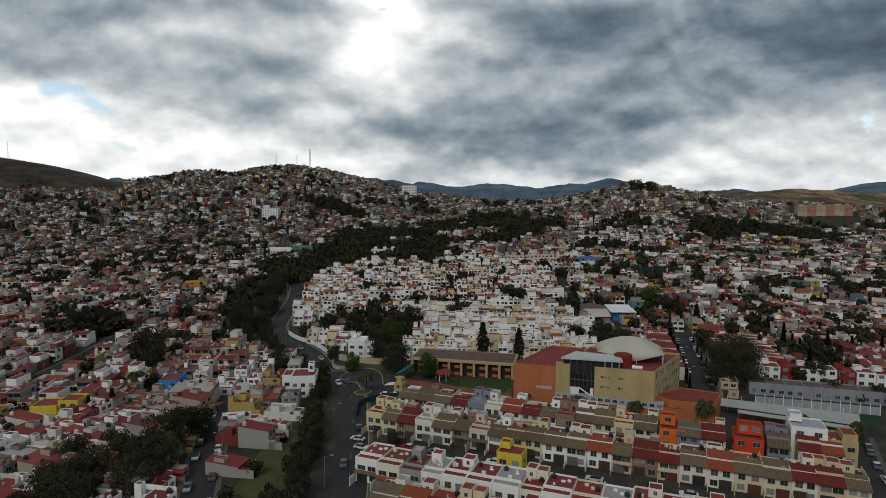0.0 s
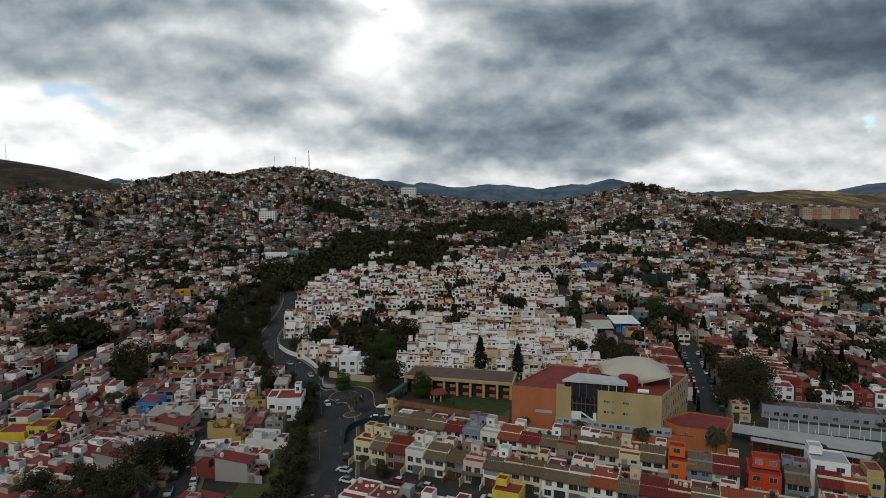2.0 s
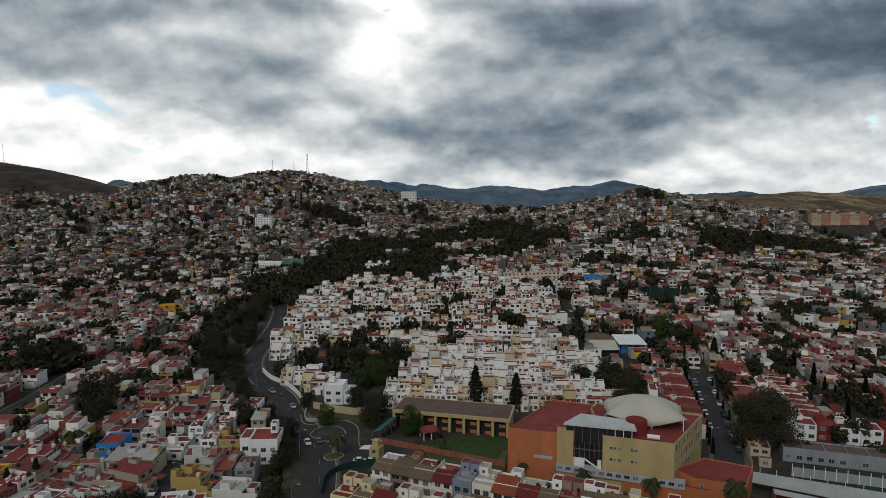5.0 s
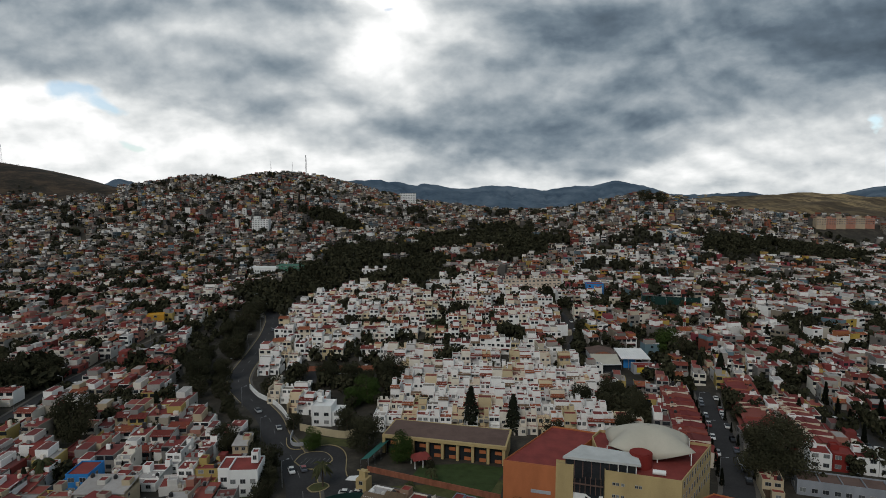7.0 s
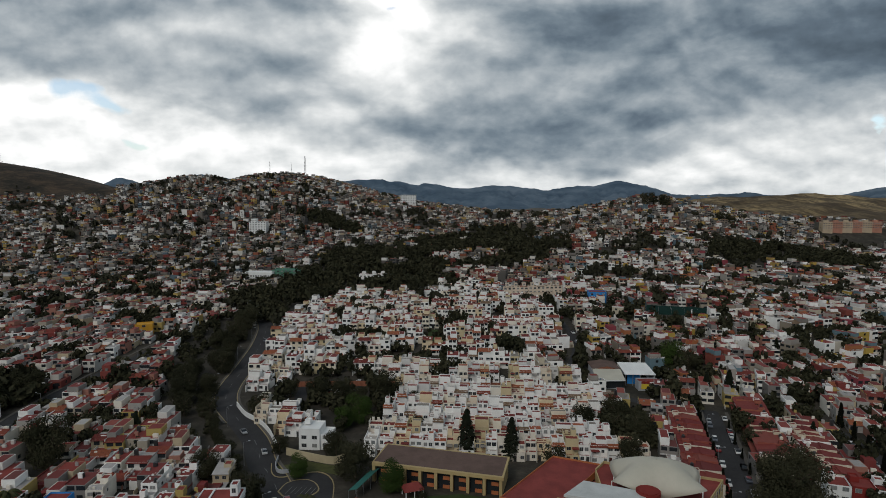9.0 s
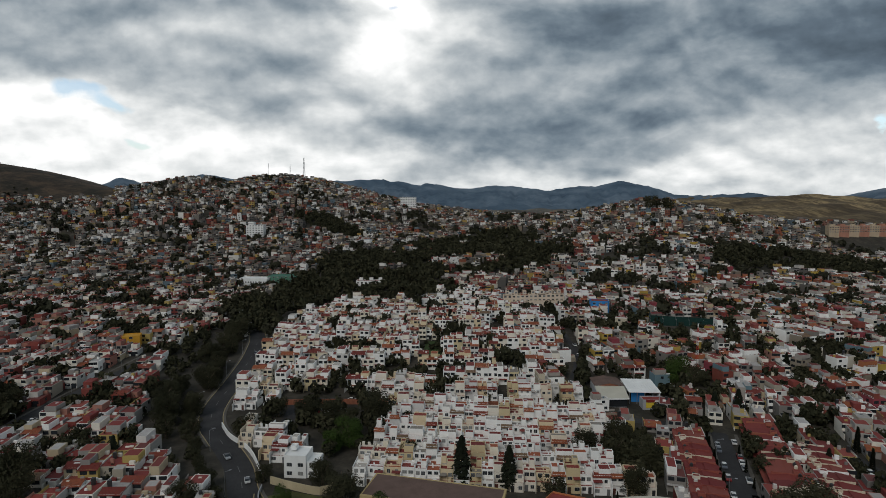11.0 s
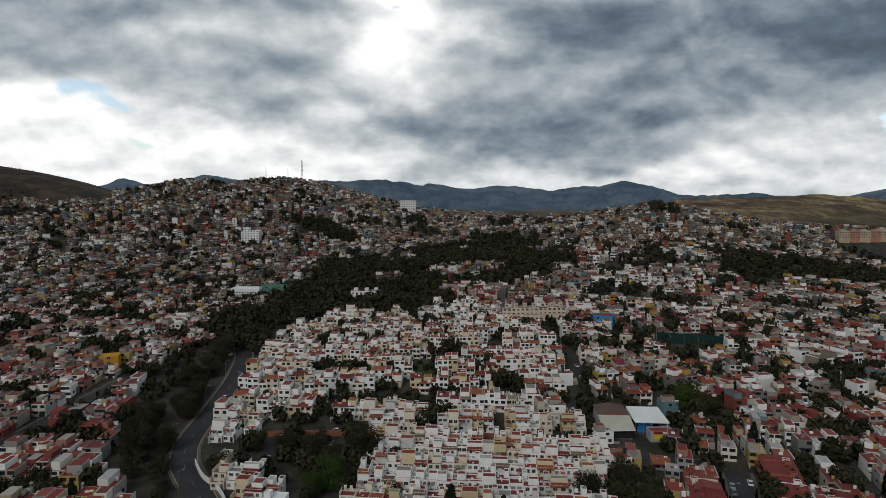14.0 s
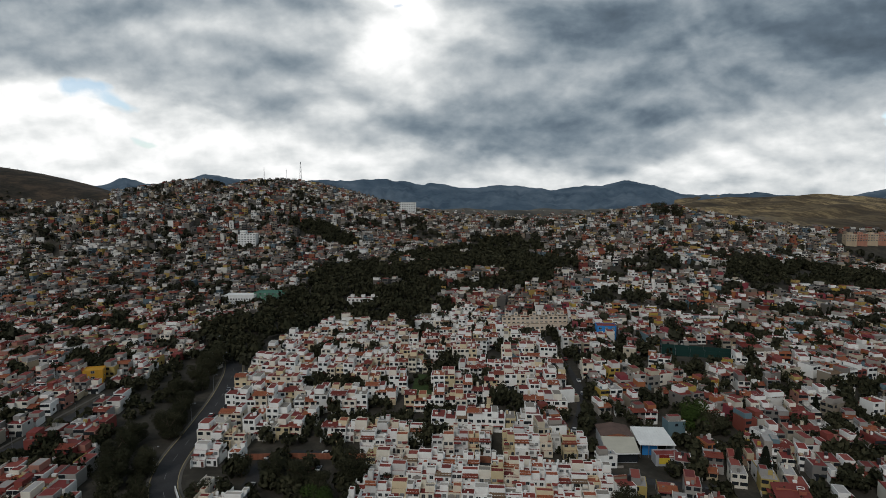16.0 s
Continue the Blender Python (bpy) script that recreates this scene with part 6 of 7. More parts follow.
tagged(new("verge_grass", Shape().poly([(x, y, gz(x, y) + 0.05) for x, y in [(-52, 112), (-33, 112), (-35, 160), (-39, 200), (-46, 222), (-52, 205), (-50, 150)]]).mesh("verge_grass", M_GRASS)), "dry brown grass verge west of the main road", "lawn", kind="structure")

# --- sports ground beside the school ---
tagged(new("sports_turf", Shape().poly([(88, 194.5, 0.07), (130, 176.5, 0.07), (137, 188, 0.07), (104, 199.5, 0.07)]).mesh("sports_turf", M_TURF)), "dark green sports turf", "sports field", kind="structure")


def board_wall(p, q, h, n, mat, lab, boards=2):
    L = (Vector(q) - Vector(p)).length
    base = empty("board_fence", on_edge(p, q, 0.5, 0), lab, "fence", "sports ground fences")
    for k in range(n + 1):
        child("post", Shape().box(-0.09, 0.09, -0.09, 0.09, -0.6, h + 0.9).mesh("post", M_WHITEP), base, pose(-L / 2 + L * k / n, 0, 0))
    for k in range(boards):
        z = h * k / boards
        child("board", Shape().box(-L / 2, L / 2, -0.05, 0.05, z + 0.06, z + h / boards - 0.05).mesh("board", mat), base)


board_wall((104.8, 199.4), (138.5, 188), 2.8, 13, paint("fence_board", (0.30, 0.315, 0.33)), "pale grey boarded fence behind the turf", 1)
shed = empty("covered_walkway", pose(0, 0, 0), "long white sheet canopy on posts beside the sports ground", "canopy")


def sheet(name, p, q, r, t, mat, lab=""):
    """A sheet roof over four corners, with raised seams."""
    pts = [Vector(c) for c in (p, q, r, t)]
    child(name, Shape().hull(pts, [c + Vector((0, 0, 0.12)) for c in pts]).mesh(name, mat), shed, None, lab)
    for k in range(1, 24):
        a, b = pts[0].lerp(pts[1], k / 24) + Vector((0, 0, 0.12)), pts[3].lerp(pts[2], k / 24) + Vector((0, 0, 0.12))
        d = Vector((0.05, -0.02, 0))
        child("seam", Shape().hull([a - d, a + d, b + d, b - d], [c + Vector((0, 0, 0.06)) for c in (a - d, a + d, b + d, b - d)]).mesh("seam", mat), shed)


M_SHEET, M_DULL = paint("weathered_sheet", (0.36, 0.36, 0.345), 0.6, 0.2), paint("dull_grey_stucco", (0.25, 0.265, 0.29))
sheet("roof", (86.6, 190.2, 3.0), (121.2, 171.6, 3.0), (125.6, 179.2, 3.7), (88.8, 195.0, 3.7), M_SHEET)
for k in range(11):
    p = Vector((88.8, 195.0)).lerp(Vector((125.6, 179.2)), k / 10)
    child("post", Shape().tube(p.x, p.y, -0.4, 5.2, 0.09, 0.07, 6).mesh("post", M_WHITEP), shed)
child("lean_to_roof", Shape().hull([(91.2, 183.4, 2.7), (120.4, 168.0, 2.7), (121.4, 170.2, 2.9), (92.2, 185.8, 2.9)], [(91.2, 183.4, 2.82), (120.4, 168.0, 2.82), (121.4, 170.2, 3.02), (92.2, 185.8, 3.02)]).mesh("lean_to_roof", M_SHEET), shed)
for k in range(9):
    p = Vector((91.6, 183.6)).lerp(Vector((120.2, 168.4)), k / 8)
    child("post", Shape().tube(p.x, p.y, -0.4, 2.7, 0.07, 0.07, 6).mesh("post", M_STEEL), shed)
walls(shed, [(92.6, 187.0), (121.6, 172.0), (122.2, 173.2), (93.2, 188.2)], -1, 2.0, M_BRICK, M_CONCRETE, 0.1, name="base_wall")


tagged(new("lawn", strip(spline([(3, 381), (3.4, 400), (4, 421)], 3.0), -5.4, 5.4, 0.12).mesh("lawn", M_LAWN)), "green lawn between the white houses", "lawn", kind="structure")


# --- coloured and tall single houses ---
def block_house(name, x, y, ang, tiers, wall_mat, deck_mat, label, cols=3, dz=0.0, cat="house", group=""):
    """A stack of flat-roofed blocks: each tier (x0, x1, y0, y1, z0, z1), with windows floor by floor."""
    base = empty(name, place(x, y, ang, dz), label, cat, group)
    for x0, x1, y0, y1, z0, z1 in tiers:
        sh = Shape()
        sh.parapet(x0, x1, y0, y1, z0, z1, 0.2, 0.4)
        child("wall", sh.mesh("wall", wall_mat), base)
        child("roof", Shape().poly([(x0 + 0.2, y0 + 0.2, z1 - 0.4), (x1 - 0.2, y0 + 0.2, z1 - 0.4), (x1 - 0.2, y1 - 0.2, z1 - 0.4), (x0 + 0.2, y1 - 0.2, z1 - 0.4)]).mesh("roof", deck_mat), base)
        fl = max(1, round((z1 - max(z0, 0)) / 2.9))
        n = cols if (x1 - x0) > 4 else 1
        for f in range(fl):
            z = max(z0, 0) + 2.9 * f + 1.6
            if z + 0.8 > z1:
                continue
            for k in range(n):
                child("window", window_mesh(min(1.8, (x1 - x0) / n * 0.55), 1.3), base, pose(x0 + (x1 - x0) * (k + 0.5) / n, y0, z))
            if y1 - y0 > 5:
                child("window", window_mesh(1.2, 1.2), base, pose(x1, (y0 + y1) / 2, z, 0, 0, 90))
                child("window", window_mesh(1.2, 1.2), base, pose(x0, (y0 + y1) / 2, z, 0, 0, -90))
    return base


L_ = -3
M_VERMILION = paint("vermilion_stucco", (0.50, 0.055, 0.015))
block_house("corner_house", -122, 189, 4, [(-7, 1, -4, 4, L_, 5), (1, 7, -3, 4, L_, 6.2)], M_YELLOW, M_REDROOF, "bright yellow two-storey house with a flat roof", 2)
block_house("corner_house", -96, 211, 3, [(-3.2, 3.2, -4, 5, L_, 6.2), (-5.6, -3.2, -4, 2, L_, 3.2)], M_BLUE, M_REDROOF, "vivid blue town house with a red roof", 2)
block_house("apartment_block", -50, 212, 4, [(-3.2, 5, -5.5, 4, L_, 7.8), (2.2, 4.2, -1, 2, 7.8, 11), (-6.4, -3.2, -4, 4, L_, 7.8)], M_WHITEP, M_REDROOF, "white three-storey flats with a red roof and stair tower", 3)
block_house("apartment_block", -37, 263, -4, [(-4, 3.4, -4, 4, L_, 7.6), (3.4, 7, -3.4, 4, L_, 5.4), (-3, -1, 0, 2.4, 7.6, 9.2)], M_WHITEP, M_WHITEP, "tall plain white house block with small windows", 2)
block_house("corner_house", -168, 405, 20, [(-4.6, 4.6, -4, 4, L_, 8.4)], M_MUSTARD, M_MUSTARD, "tall mustard yellow house block", 1, -1.5)
block_house("town_house", 97.2, 158.6, -20, [(-4.2, 4.2, -4, 4, L_, 9.2), (-4.0, -1, 0, 4, 9.2, 11.2)], M_WHITEP, M_GREYP, "white three-storey house above the terraces", 2)
block_house("corner_house", 104.6, 155.6, -20, [(-3.2, 3.2, -3.6, 4, L_, 6.6), (-0.4, 3.0, -3.4, 2.6, 6.6, 8.4)], M_BEIGE, M_REDROOF, "ochre stucco house at the end of the terrace", 2)
block_house("corner_house", 82, 159.3, -22, [(-3.6, 3.6, -4, 4.6, L_, 5.9), (-2.6, 3.4, -1, 3, 5.9, 8.6)], M_VERMILION, M_REDROOF, "vermilion stucco house with a roof room", 2)
block_house("corner_house", 64.5, 166.3, -22, [(-3.4, 3.4, -4, 4.6, L_, 5.8), (-3.4, 0.6, -1.2, 2.4, 5.8, 8.6)], M_VIVID, M_REDROOF, "orange stucco house with a roof room", 2)
block_house("corner_house", 17, 147, -22, [(-3.2, 3.2, -2.4, 3.0, L_, 6.9), (-3.0, -0.4, 0, 2.8, 6.9, 8.6)], M_YELLOW, M_REDROOF, "strong yellow roof room on a terraced house", 2)
block_house("corner_house", 116, 487, -5, [(-6, 6, -5, 5, L_, 9)], M_BLUE, M_REDROOF, "deep blue house on the slope", 3)
block_house("apartment_block", -240, 852, 0, [(-11, 11, -6, 6, -6, 14), (-9, -2, -4, 4, 14, 18)], M_WHITEP, M_WHITEP, "white apartment block on the hillside", 6)
block_house("apartment_block", -60, 1096, 0, [(-13, 13, -6, 6, -6, 17)], M_WHITEP, M_GREYP, "long white apartment block on the ridge", 9)
block_house("long_hall", -139, 618, 0, [(-14, 12, -7, 7, -4, 8.5)], M_GREENP, paint("green_roofing", (0.06, 0.16, 0.12)), "long green hall on the slope", 7)
block_house("long_hall", -163, 610, 0, [(-13, 12, -6, 6, -4, 8.0)], M_WHITEP, M_WHITEP, "long white school block with rows of windows", 11)
for k in range(6):
    block_house("apartment_block", 505 + 14.2 * k, 862 + 2 * k, -4, [(-6.2, 6.2, -5, 5, -9, 9.4), (-6.5, 6.5, -5.3, -5, 3.0, 3.6), (-6.5, 6.5, -5.3, -5, 6.0, 6.6), (-2.2, 2.2, -2, 3, 9.4, 11.4)], M_PINK if k % 2 else paint("apricot_stucco", (0.46, 0.36, 0.25)), M_WHITEP, "apricot five-storey flats in a row on the hill", 4, 3.5, group="hill flats")
block_house("terrace_house", -57, 600, 1, [(-13.5, 13.5, -3, 4, -4, 6.4), (-13.5, 13.5, -5.6, -3, -4, 3.4), (-11, -8, -1, 3, 6.4, 8.6), (-2, 1, -1, 3, 6.4, 8.6), (6, 9, -1, 3, 6.4, 8.6)], M_WHITEP, M_REDROOF, "row of white houses standing in a clearing of the wood", 8)
for k in range(7):
    block_house("terrace_house", 55.5 + 6.4 * k, 522 - 0.3 * k, -1, [(-3.2, 3.2, -2, 5, -3, 8.4 + 0.5 * (k % 2)), (-3.2, 3.2, -6, -2, -3, 4.4), (-1.2, 1.4, 1, 4, 8.4, 11.2)], paint("cream_stucco", (0.60, 0.50, 0.40)) if k == 0 else bpy.data.materials["cream_stucco"], M_TILE, "cream stepped terrace house with tile trim", 2, group="cream terrace")
# two terraces behind the sports ground, one grey, one white and maroon
for k in range(8):
    t = (k + 0.5) / 8
    block_house("terrace_house", 109 + 43 * t, 213 - 14.2 * t, -18.5, [(-2.95, 2.95, -3.6, 3.6, -2, 4.4)], M_DULL, M_BROWNROOF, "pale grey two-storey terrace house behind the fence", 2, group="grey terrace")
    block_house("terrace_house", 122 + 47 * t, 229.5 - 15 * t, -18, [(-3.0, 3.0, -3.6, 3.6, -2, 5.4 + 0.3 * (k % 2)), (-2.8, -0.4, 0.2, 3.0, 5.4, 7.0)], M_DRUM if k % 3 == 1 else M_WHITEP, M_REDROOF, "maroon stucco terrace house with a red roof" if k % 3 == 1 else "white stucco terrace house with a red roof", 2, group="maroon and white terrace")
drum = empty("water_reservoir", place(-91, 823), "white cylindrical water reservoir on the slope", "water tank")
child("shell", Shape().tube(0, 0, -3, 10, 5.2, 5.2, 24).mesh("shell", M_WHITEP), drum)
child("lid", Shape().tube(0, 0, 10, 10.9, 5.4, 0.6, 24).mesh("lid", M_GREYP), drum)

# --- covered market ---
z0 = gz(93, 338)
mall = empty("market_hall", pose(0, 0, z0), "white-roofed market hall, a dark panel standing for its shaded open front", "market")
child("wall", Shape().hull([(79.2, 330, -2), (91.2, 330.6, -2), (92.4, 352, -2), (79.6, 351, -2)], [(79.2, 330, 3.9), (91.2, 330.6, 3.9), (92.4, 352, 5.6), (79.6, 351, 5.6)]).mesh("wall", M_GREYP), mall)
# dark slab against the closed wall, drawn for the shade inside the open front
child("front_opening", Shape().box(-6.2, 6.2, -0.1, 0.1, 0, 3.0).mesh("front_opening", M_GLASS), mall, pose(85.2, 330.2, 0, 0, 0, 3))
child("roof", Shape().hull([(78.4, 328.4, 4.0), (91.8, 329.3, 4.0), (92.6, 340.6, 5.7), (79.4, 341, 5.7)], [(78.4, 328.4, 4.3), (91.8, 329.3, 4.3), (92.6, 340.6, 6.0), (79.4, 341, 6.0)]).mesh("roof", M_MEMBRANE), mall, None, "cream sheet roof")
child("roof_gutter", Shape().hull([(78.3, 328.2, 3.7), (91.9, 329.1, 3.7), (91.9, 329.3, 3.7), (78.3, 328.4, 3.7)], [(78.3, 328.2, 4.2), (91.9, 329.1, 4.2), (91.9, 329.3, 4.2), (78.3, 328.4, 4.2)]).mesh("roof_gutter", M_WHITEP), mall)
for x0, x1, side in ((79.4, 86, -1), (86, 92.8, 1)):
    z_a, z_b = (5.8, 7.0) if side < 0 else (7.0, 5.8)
    child("rear_roof", Shape().hull([(x0, 341.1, z_a), (x1, 340.9, z_b), (x1 + 0.2, 353.4, z_b), (x0 + 0.2, 353.6, z_a)], [(x0, 341.1, z_a + 0.2), (x1, 340.9, z_b + 0.2), (x1 + 0.2, 353.4, z_b + 0.2), (x0 + 0.2, 353.6, z_a + 0.2)]).mesh("rear_roof", M_BROWNROOF), mall, None, "old dark corrugated roof")
child("rear_gable", Shape().hull([(79.4, 341.2, 5.4), (92.8, 341, 5.4), (92.8, 341.3, 5.4), (79.4, 341.5, 5.4)], [(85.6, 341.2, 7.0), (86.4, 341, 7.0), (86.4, 341.3, 7.0), (85.6, 341.5, 7.0)]).mesh("rear_gable", M_BRICK), mall)
hall = empty("sports_hall", pose(0, 0, z0), "open hall with a white metal roof and blue panels", "hall")
ROOF_A, ROOF_B, ROOF_C, ROOF_D = Vector((93.2, 334.6, 5.0)), Vector((107.6, 334.6, 4.8)), Vector((107.4, 349.6, 6.4)), Vector((93.4, 349.6, 6.6))
up = Vector((0, 0, 0.25))
child("roof", Shape().hull([ROOF_A, ROOF_B, ROOF_C, ROOF_D], [p + up for p in (ROOF_A, ROOF_B, ROOF_C, ROOF_D)]).mesh("roof", M_WHITEP), hall)
for k in range(12):
    a, b = ROOF_A.lerp(ROOF_B, (k + 0.5) / 12) + up, ROOF_D.lerp(ROOF_C, (k + 0.5) / 12) + up
    wv = Vector((0.07, 0, 0))
    child("roof_rib", Shape().hull([a - wv, a + wv, b + wv, b - wv], [p + Vector((0, 0, 0.09)) for p in (a - wv, a + wv, b + wv, b - wv)]).mesh("roof_rib", M_WHITEP), hall)
for k in range(5):
    child("post", Shape().tube(93.6 + 3.4 * k, 335, -2, 5.0, 0.16, 0.16, 6).mesh("post", M_STEEL), hall)
child("blue_panel", Shape().box(95, 101, 337, 337.3, -1, 4.4).mesh("blue_panel", M_BLUE), hall)
child("rear_wall", Shape().box(93.4, 107, 348.6, 349, -2, 6.4).box(106.8, 107.2, 335, 348.6, -2, 4.9).mesh("rear_wall", M_WHITEP), hall)
shop = empty("corner_shop", pose(102, 331, z0, 0, 0, 2), "small shop with a red and yellow sign band", "shop")
child("wall", Shape().parapet(-4.4, 5.4, -2.6, 2.6, -2, 3.9).mesh("wall", M_GREYP), shop)
child("roof", Shape().box(-4.2, 5.2, -2.4, 2.4, 3.3, 3.5).mesh("roof", M_REDROOF), shop)
sg = child("sign_board", Shape().box(-3.2, 5.4, -2.72, -2.6, 2.7, 3.9).mesh("sign_board", M_DRUM), shop)
child("lettering_bar", Shape().box(0.6, 3.4, -2.76, -2.72, 3.0, 3.6).mesh("lettering_bar", M_WHITEP), sg)
child("sign_panel", Shape().box(-3.2, 1.0, -2.7, -2.6, 0.2, 2.6).mesh("sign_panel", M_YELLOW), shop, None, "yellow shop front panel")
net = empty("ball_court", pose(156, 440, gz(156, 440), 0, 0, -17), "ball court enclosed by tall green netting", "sports court")
for x0, x1, y0, y1 in ((-19, 19, -5, -4.9), (-19, 19, 5, 5.1), (-19, -18.9, -4.9, 5), (18.9, 19, -4.9, 5)):
    child("netting", Shape().box(x0, x1, y0, y1, -2, 3.6).mesh("netting", M_NET), net)
    for k in range(6):
        child("post", Shape().tube(x0 + (x1 - x0) * k / 5, y0 + (y1 - y0) * k / 5, -2, 4.2, 0.08, 0.08, 5).mesh("post", M_STEEL), net)
child("court_floor", Shape().box(-18.9, 18.9, -4.9, 4.9, -2, 0.3).mesh("court_floor", M_CONCRETE), net)


# --- masts ---
def lattice(name, x, y, h, w, mats, label, cat, arms=False):
    base = empty(name, place(x, y), label, cat)
    n = max(6, int(h / (w * 1.6)))
    for s in range(n):
        t0, t1 = s / n, (s + 1) / n
        a, b = w / 2 * (1 - 0.75 * t0), w / 2 * (1 - 0.75 * t1)
        z0, z1, r = h * t0, h * t1, max(0.05, w * 0.035)
        sh = Shape()
        cs0, cs1 = [(-a, -a), (a, -a), (a, a), (-a, a)], [(-b, -b), (b, -b), (b, b), (-b, b)]
        for k in range(4):
            (x0, y0), (x1, y1), (x2, y2) = cs0[k], cs1[k], cs1[(k + 1) % 4]
            sh.tube(x0, y0, z0 - (1.5 if s == 0 else 0), z1, r, r, 4, 0, x1 - x0, y1 - y0)
            sh.tube(x0, y0, z0, z1, r * 0.7, r * 0.7, 4, 0, x2 - x0, y2 - y0)
        child("section", sh.mesh("section", mats[s % len(mats)]), base)
    if arms:
        for z, L in ((0.68, 0.24), (0.80, 0.20), (0.92, 0.16)):
            child("cross_arm", Shape().box(-L * h, L * h, -0.25, 0.25, z * h, z * h + 0.7).mesh("cross_arm", mats[0]), base)
    return base


lattice("radio_mast", 134, 362, 27, 1.4, [M_STEELRED, M_WHITEP], "red and white lattice radio mast", "mast")
lattice("radio_mast", -242, 1122, 41, 3.8, [M_STEEL], "grey lattice radio mast on the hilltop", "mast")
lattice("radio_mast", -266, 1122, 27, 1.6, [M_STEEL], "thin lattice aerial on the hilltop", "mast")
lattice("radio_mast", -306, 1130, 28, 1.6, [M_STEEL], "thin lattice aerial on the hilltop", "mast")
for x, y in ((-695, 1378), (-674, 1389)):
    lattice("power_pylon", x, y, 36, 8, [M_STEEL], "steel lattice power pylon on the saddle", "pylon", True)
lattice("radio_mast", -1130, 1600, 45, 2.4, [M_STEEL], "thin aerial mast on the bare hill", "mast")
for x, y, s in ((280, 894, 2.1), (302, 888, 1.9), (291, 896, 1.2), (226, 905, 1.2), (367, 862, 1.5), (378, 858, 1.6), (372, 856, 1.1), (214, 908, 1.0)):
    tree("broad", x, y, s)

# ================= cars, poles =================
M_CAR = palette("car_paint", [(0.62, 0.62, 0.61), (0.30, 0.31, 0.32), (0.02, 0.02, 0.022), (0.55, 0.55, 0.54), (0.22, 0.02, 0.02), (0.10, 0.11, 0.13), (0.68, 0.68, 0.67)], False, 0.3, 0.05)
M_TYRE = plain("tyre_rubber", (0.02, 0.02, 0.02), 0.9)
prof = [(-2.1, 0.35), (2.1, 0.35), (2.12, 0.75), (1.1, 0.92), (-1.75, 0.98), (-2.12, 0.85)]
car_body = Shape().hull([(x, -0.86, z) for x, z in prof], [(x, 0.86, z) for x, z in prof]).mesh("body", M_CAR)
cab = [(-1.7, 0.95), (1.05, 0.92), (0.35, 1.42), (-1.15, 1.44)]
car_glass = Shape().hull([(x, -0.78, z) for x, z in cab], [(x, 0.78, z) for x, z in cab]).mesh("glazing", M_GLASS)
car_roof = Shape().hull([(-1.15, -0.7, 1.44), (0.35, -0.7, 1.42), (0.35, 0.7, 1.42), (-1.15, 0.7, 1.44)], [(-1.05, -0.62, 1.49), (0.25, -0.62, 1.47), (0.25, 0.62, 1.47), (-1.05, 0.62, 1.49)]).mesh("car_roof", M_CAR)
wheel_me = Shape().tube(0, 0, -0.1, 0.1, 0.32, 0.32, 12).mesh("wheel", M_TYRE)


def car(x, y, ang, dz=0.06):
    base = empty("car", place(x, y, ang, dz), "small parked car on the street", "car", "parked cars")
    child("body", car_body, base)
    child("glazing", car_glass, base)
    child("car_roof", car_roof, base)
    for wx in (-1.3, 1.3):
        for wy in (-0.8, 0.8):
            child("wheel", wheel_me, base, pose(wx, wy, 0.32, 90))


crng = random.Random(3)


def cars_along(name, side, count, lo=0.0, hi=1.0, parked=True):
    wide, pts = next((w, p) for nme, w, p in ROADS if nme == name)
    line = spline(pts)
    for k in range(count):
        i = int((len(line) - 2) * (lo + (hi - lo) * (k + crng.uniform(0.1, 0.9)) / count))
        p, d = line[i], line[i + 1] - line[i]
        n = np.array([d[1], -d[0]]) / np.linalg.norm(d)
        q = p + n * side * (wide / 2 - (1.1 if parked else 2.8))
        car(q[0], q[1], math.degrees(math.atan2(d[1], d[0])) + (180 if side < 0 else 0))


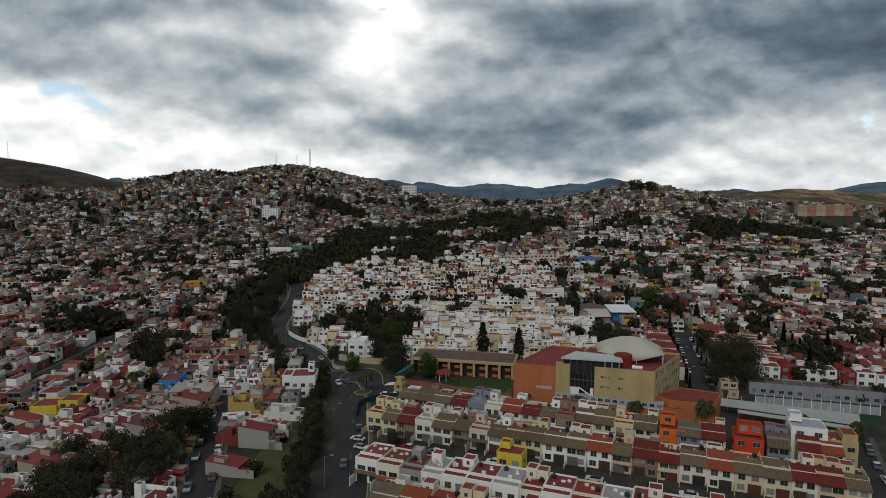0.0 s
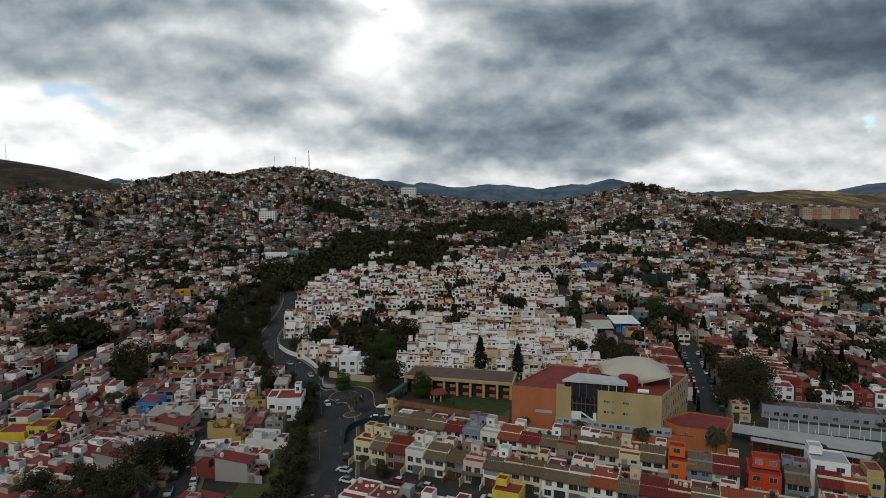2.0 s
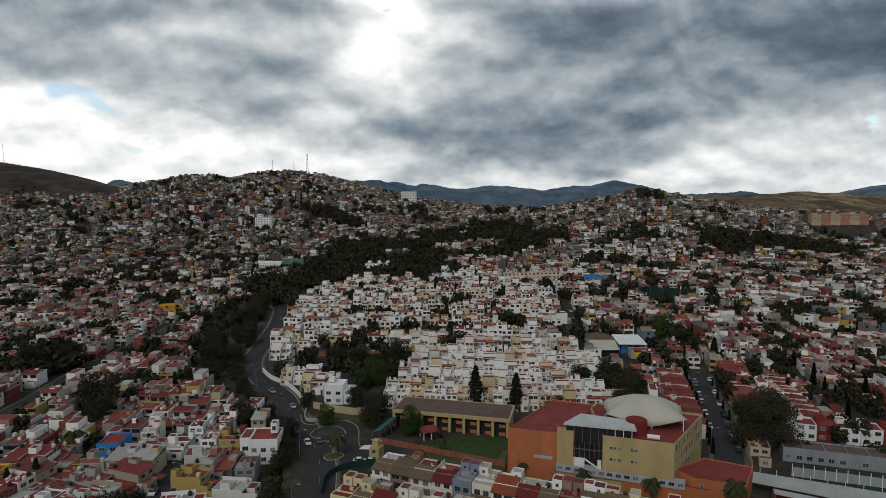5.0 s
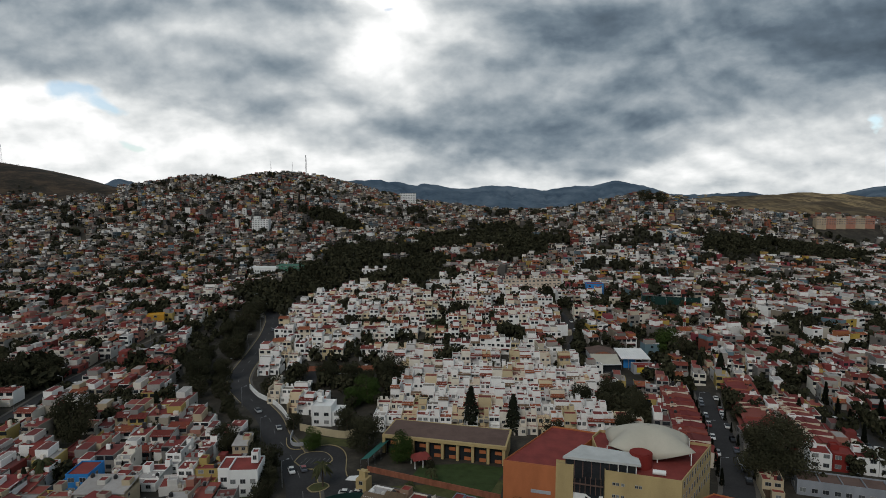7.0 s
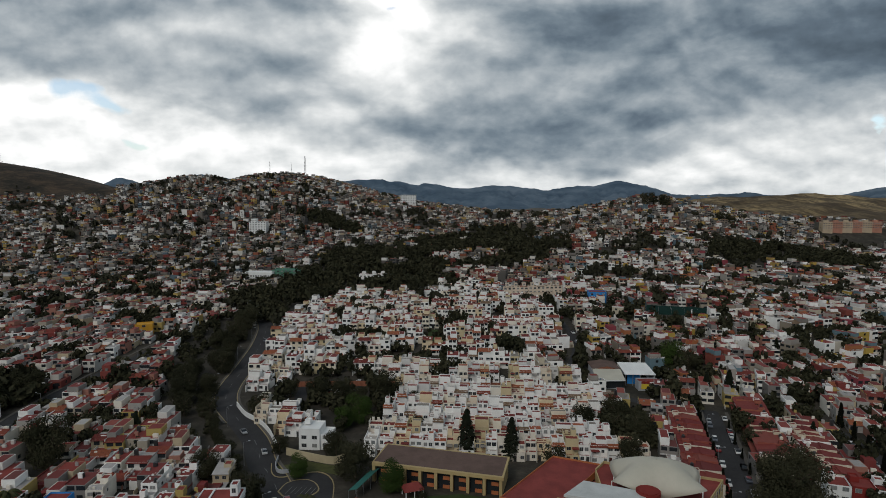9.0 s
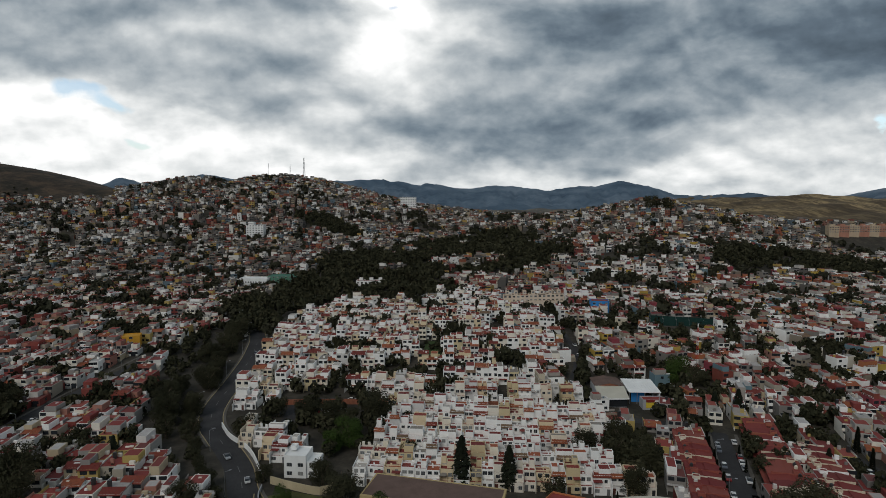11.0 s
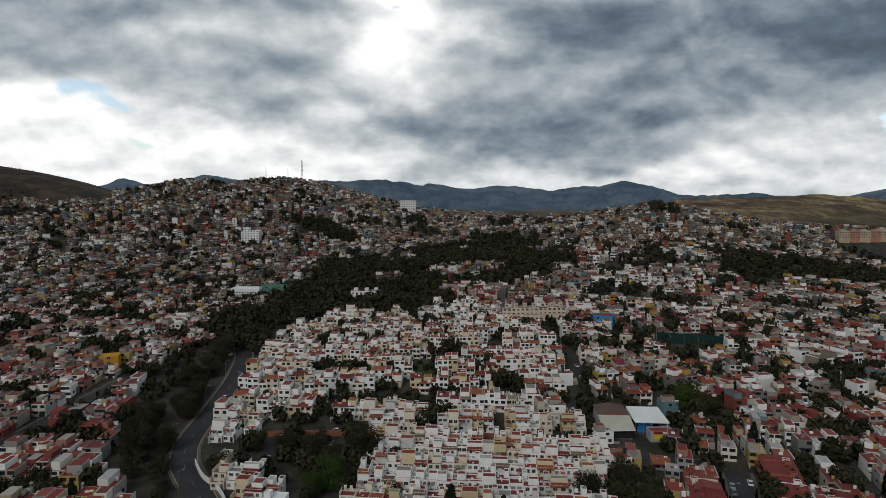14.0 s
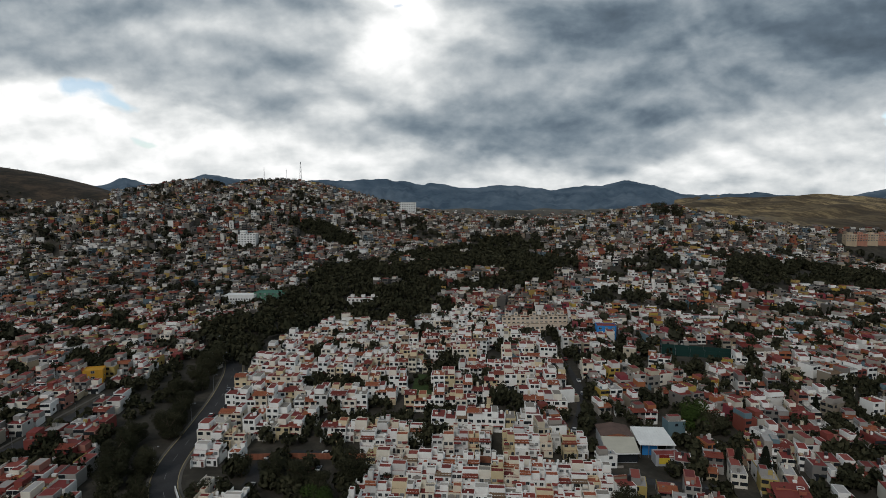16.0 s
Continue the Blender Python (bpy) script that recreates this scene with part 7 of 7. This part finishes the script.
cars_along("road_west", 1, 9)
cars_along("road_west", -1, 7)
cars_along("road_east", 1, 11, 0.1)
cars_along("road_east", -1, 6, 0.3)
cars_along("road_edge", 1, 9)
cars_along("road_main", 1, 4, 0.08, 0.5, False)
cars_along("road_main", -1, 3, 0.1, 0.55, False)
cars_along("road_main", 1, 3, 0.62, 0.95, False)
cars_along("road_avenue", 1, 5)
cars_along("road_far_east", -1, 6)
cars_along("road_row", 1, 12)
cars_along("road_row", -1, 10)
cars_along("road_green", 1, 5)
cars_along("road_gate", 1, 2, 0.1, 0.5)
cars_along("road_white", 1, 4)
for k in range(6):
    car(-44 + 2.6 * k, 318 + crng.uniform(-0.4, 0.4), 90)


def pole(x, y, h, ang, arm=1.8):
    base = empty("street_lamp", place(x, y, ang), "slim grey street lamp beside the road", "street lamp", "street lamps")
    child("pole", Shape().tube(0, 0, -0.3, h, 0.09, 0.05, 6).mesh("pole", M_STEEL), base)
    child("arm", Shape().tube(0, 0, h - 0.1, h + 0.3, 0.05, 0.04, 5, 0, arm, 0).mesh("arm", M_STEEL), base)
    child("lamp_head", Shape().box(arm - 0.35, arm + 0.35, -0.13, 0.13, h + 0.22, h + 0.36).mesh("lamp_head", M_GREYP), base)


for name, side, step in (("road_main", -1, 9), ("road_avenue", 1, 8), ("road_east", -1, 7), ("road_west", 1, 8)):
    wide, pts = next((w, p) for nme, w, p in ROADS if nme == name)
    line = spline(pts)
    for i in range(2, len(line) - 2, step):
        d = line[i + 1] - line[i]
        n = np.array([d[1], -d[0]]) / np.linalg.norm(d) * side
        q = line[i] + n * (wide / 2 + 0.9)
        pole(q[0], q[1], 8, math.degrees(math.atan2(-n[1], -n[0])))


# retaining walls beside the climbing road
for pts, h, mat, lab in (([(-48.6, 259), (-56, 273.5), (-62.5, 282.6), (-70.5, 290.4), (-77.5, 301)], 2.0, M_WHITEP, "curved white retaining wall beside the climbing road"), ([(-44.5, 255), (-36, 251), (-27, 248), (-23.5, 251)], 2.6, paint("ochre_wall", (0.44, 0.37, 0.24)), "ochre garden wall at the road bend"), ([(-64, 325), (-30, 326.5), (58, 325)], 2.4, M_BRICK, "long brick retaining wall below the white houses")):
    tagged(new("retaining_wall", strip(spline(pts, 2.0), -0.15, 0.15, h, h + 1.5).mesh("retaining_wall", mat)), lab, "wall")
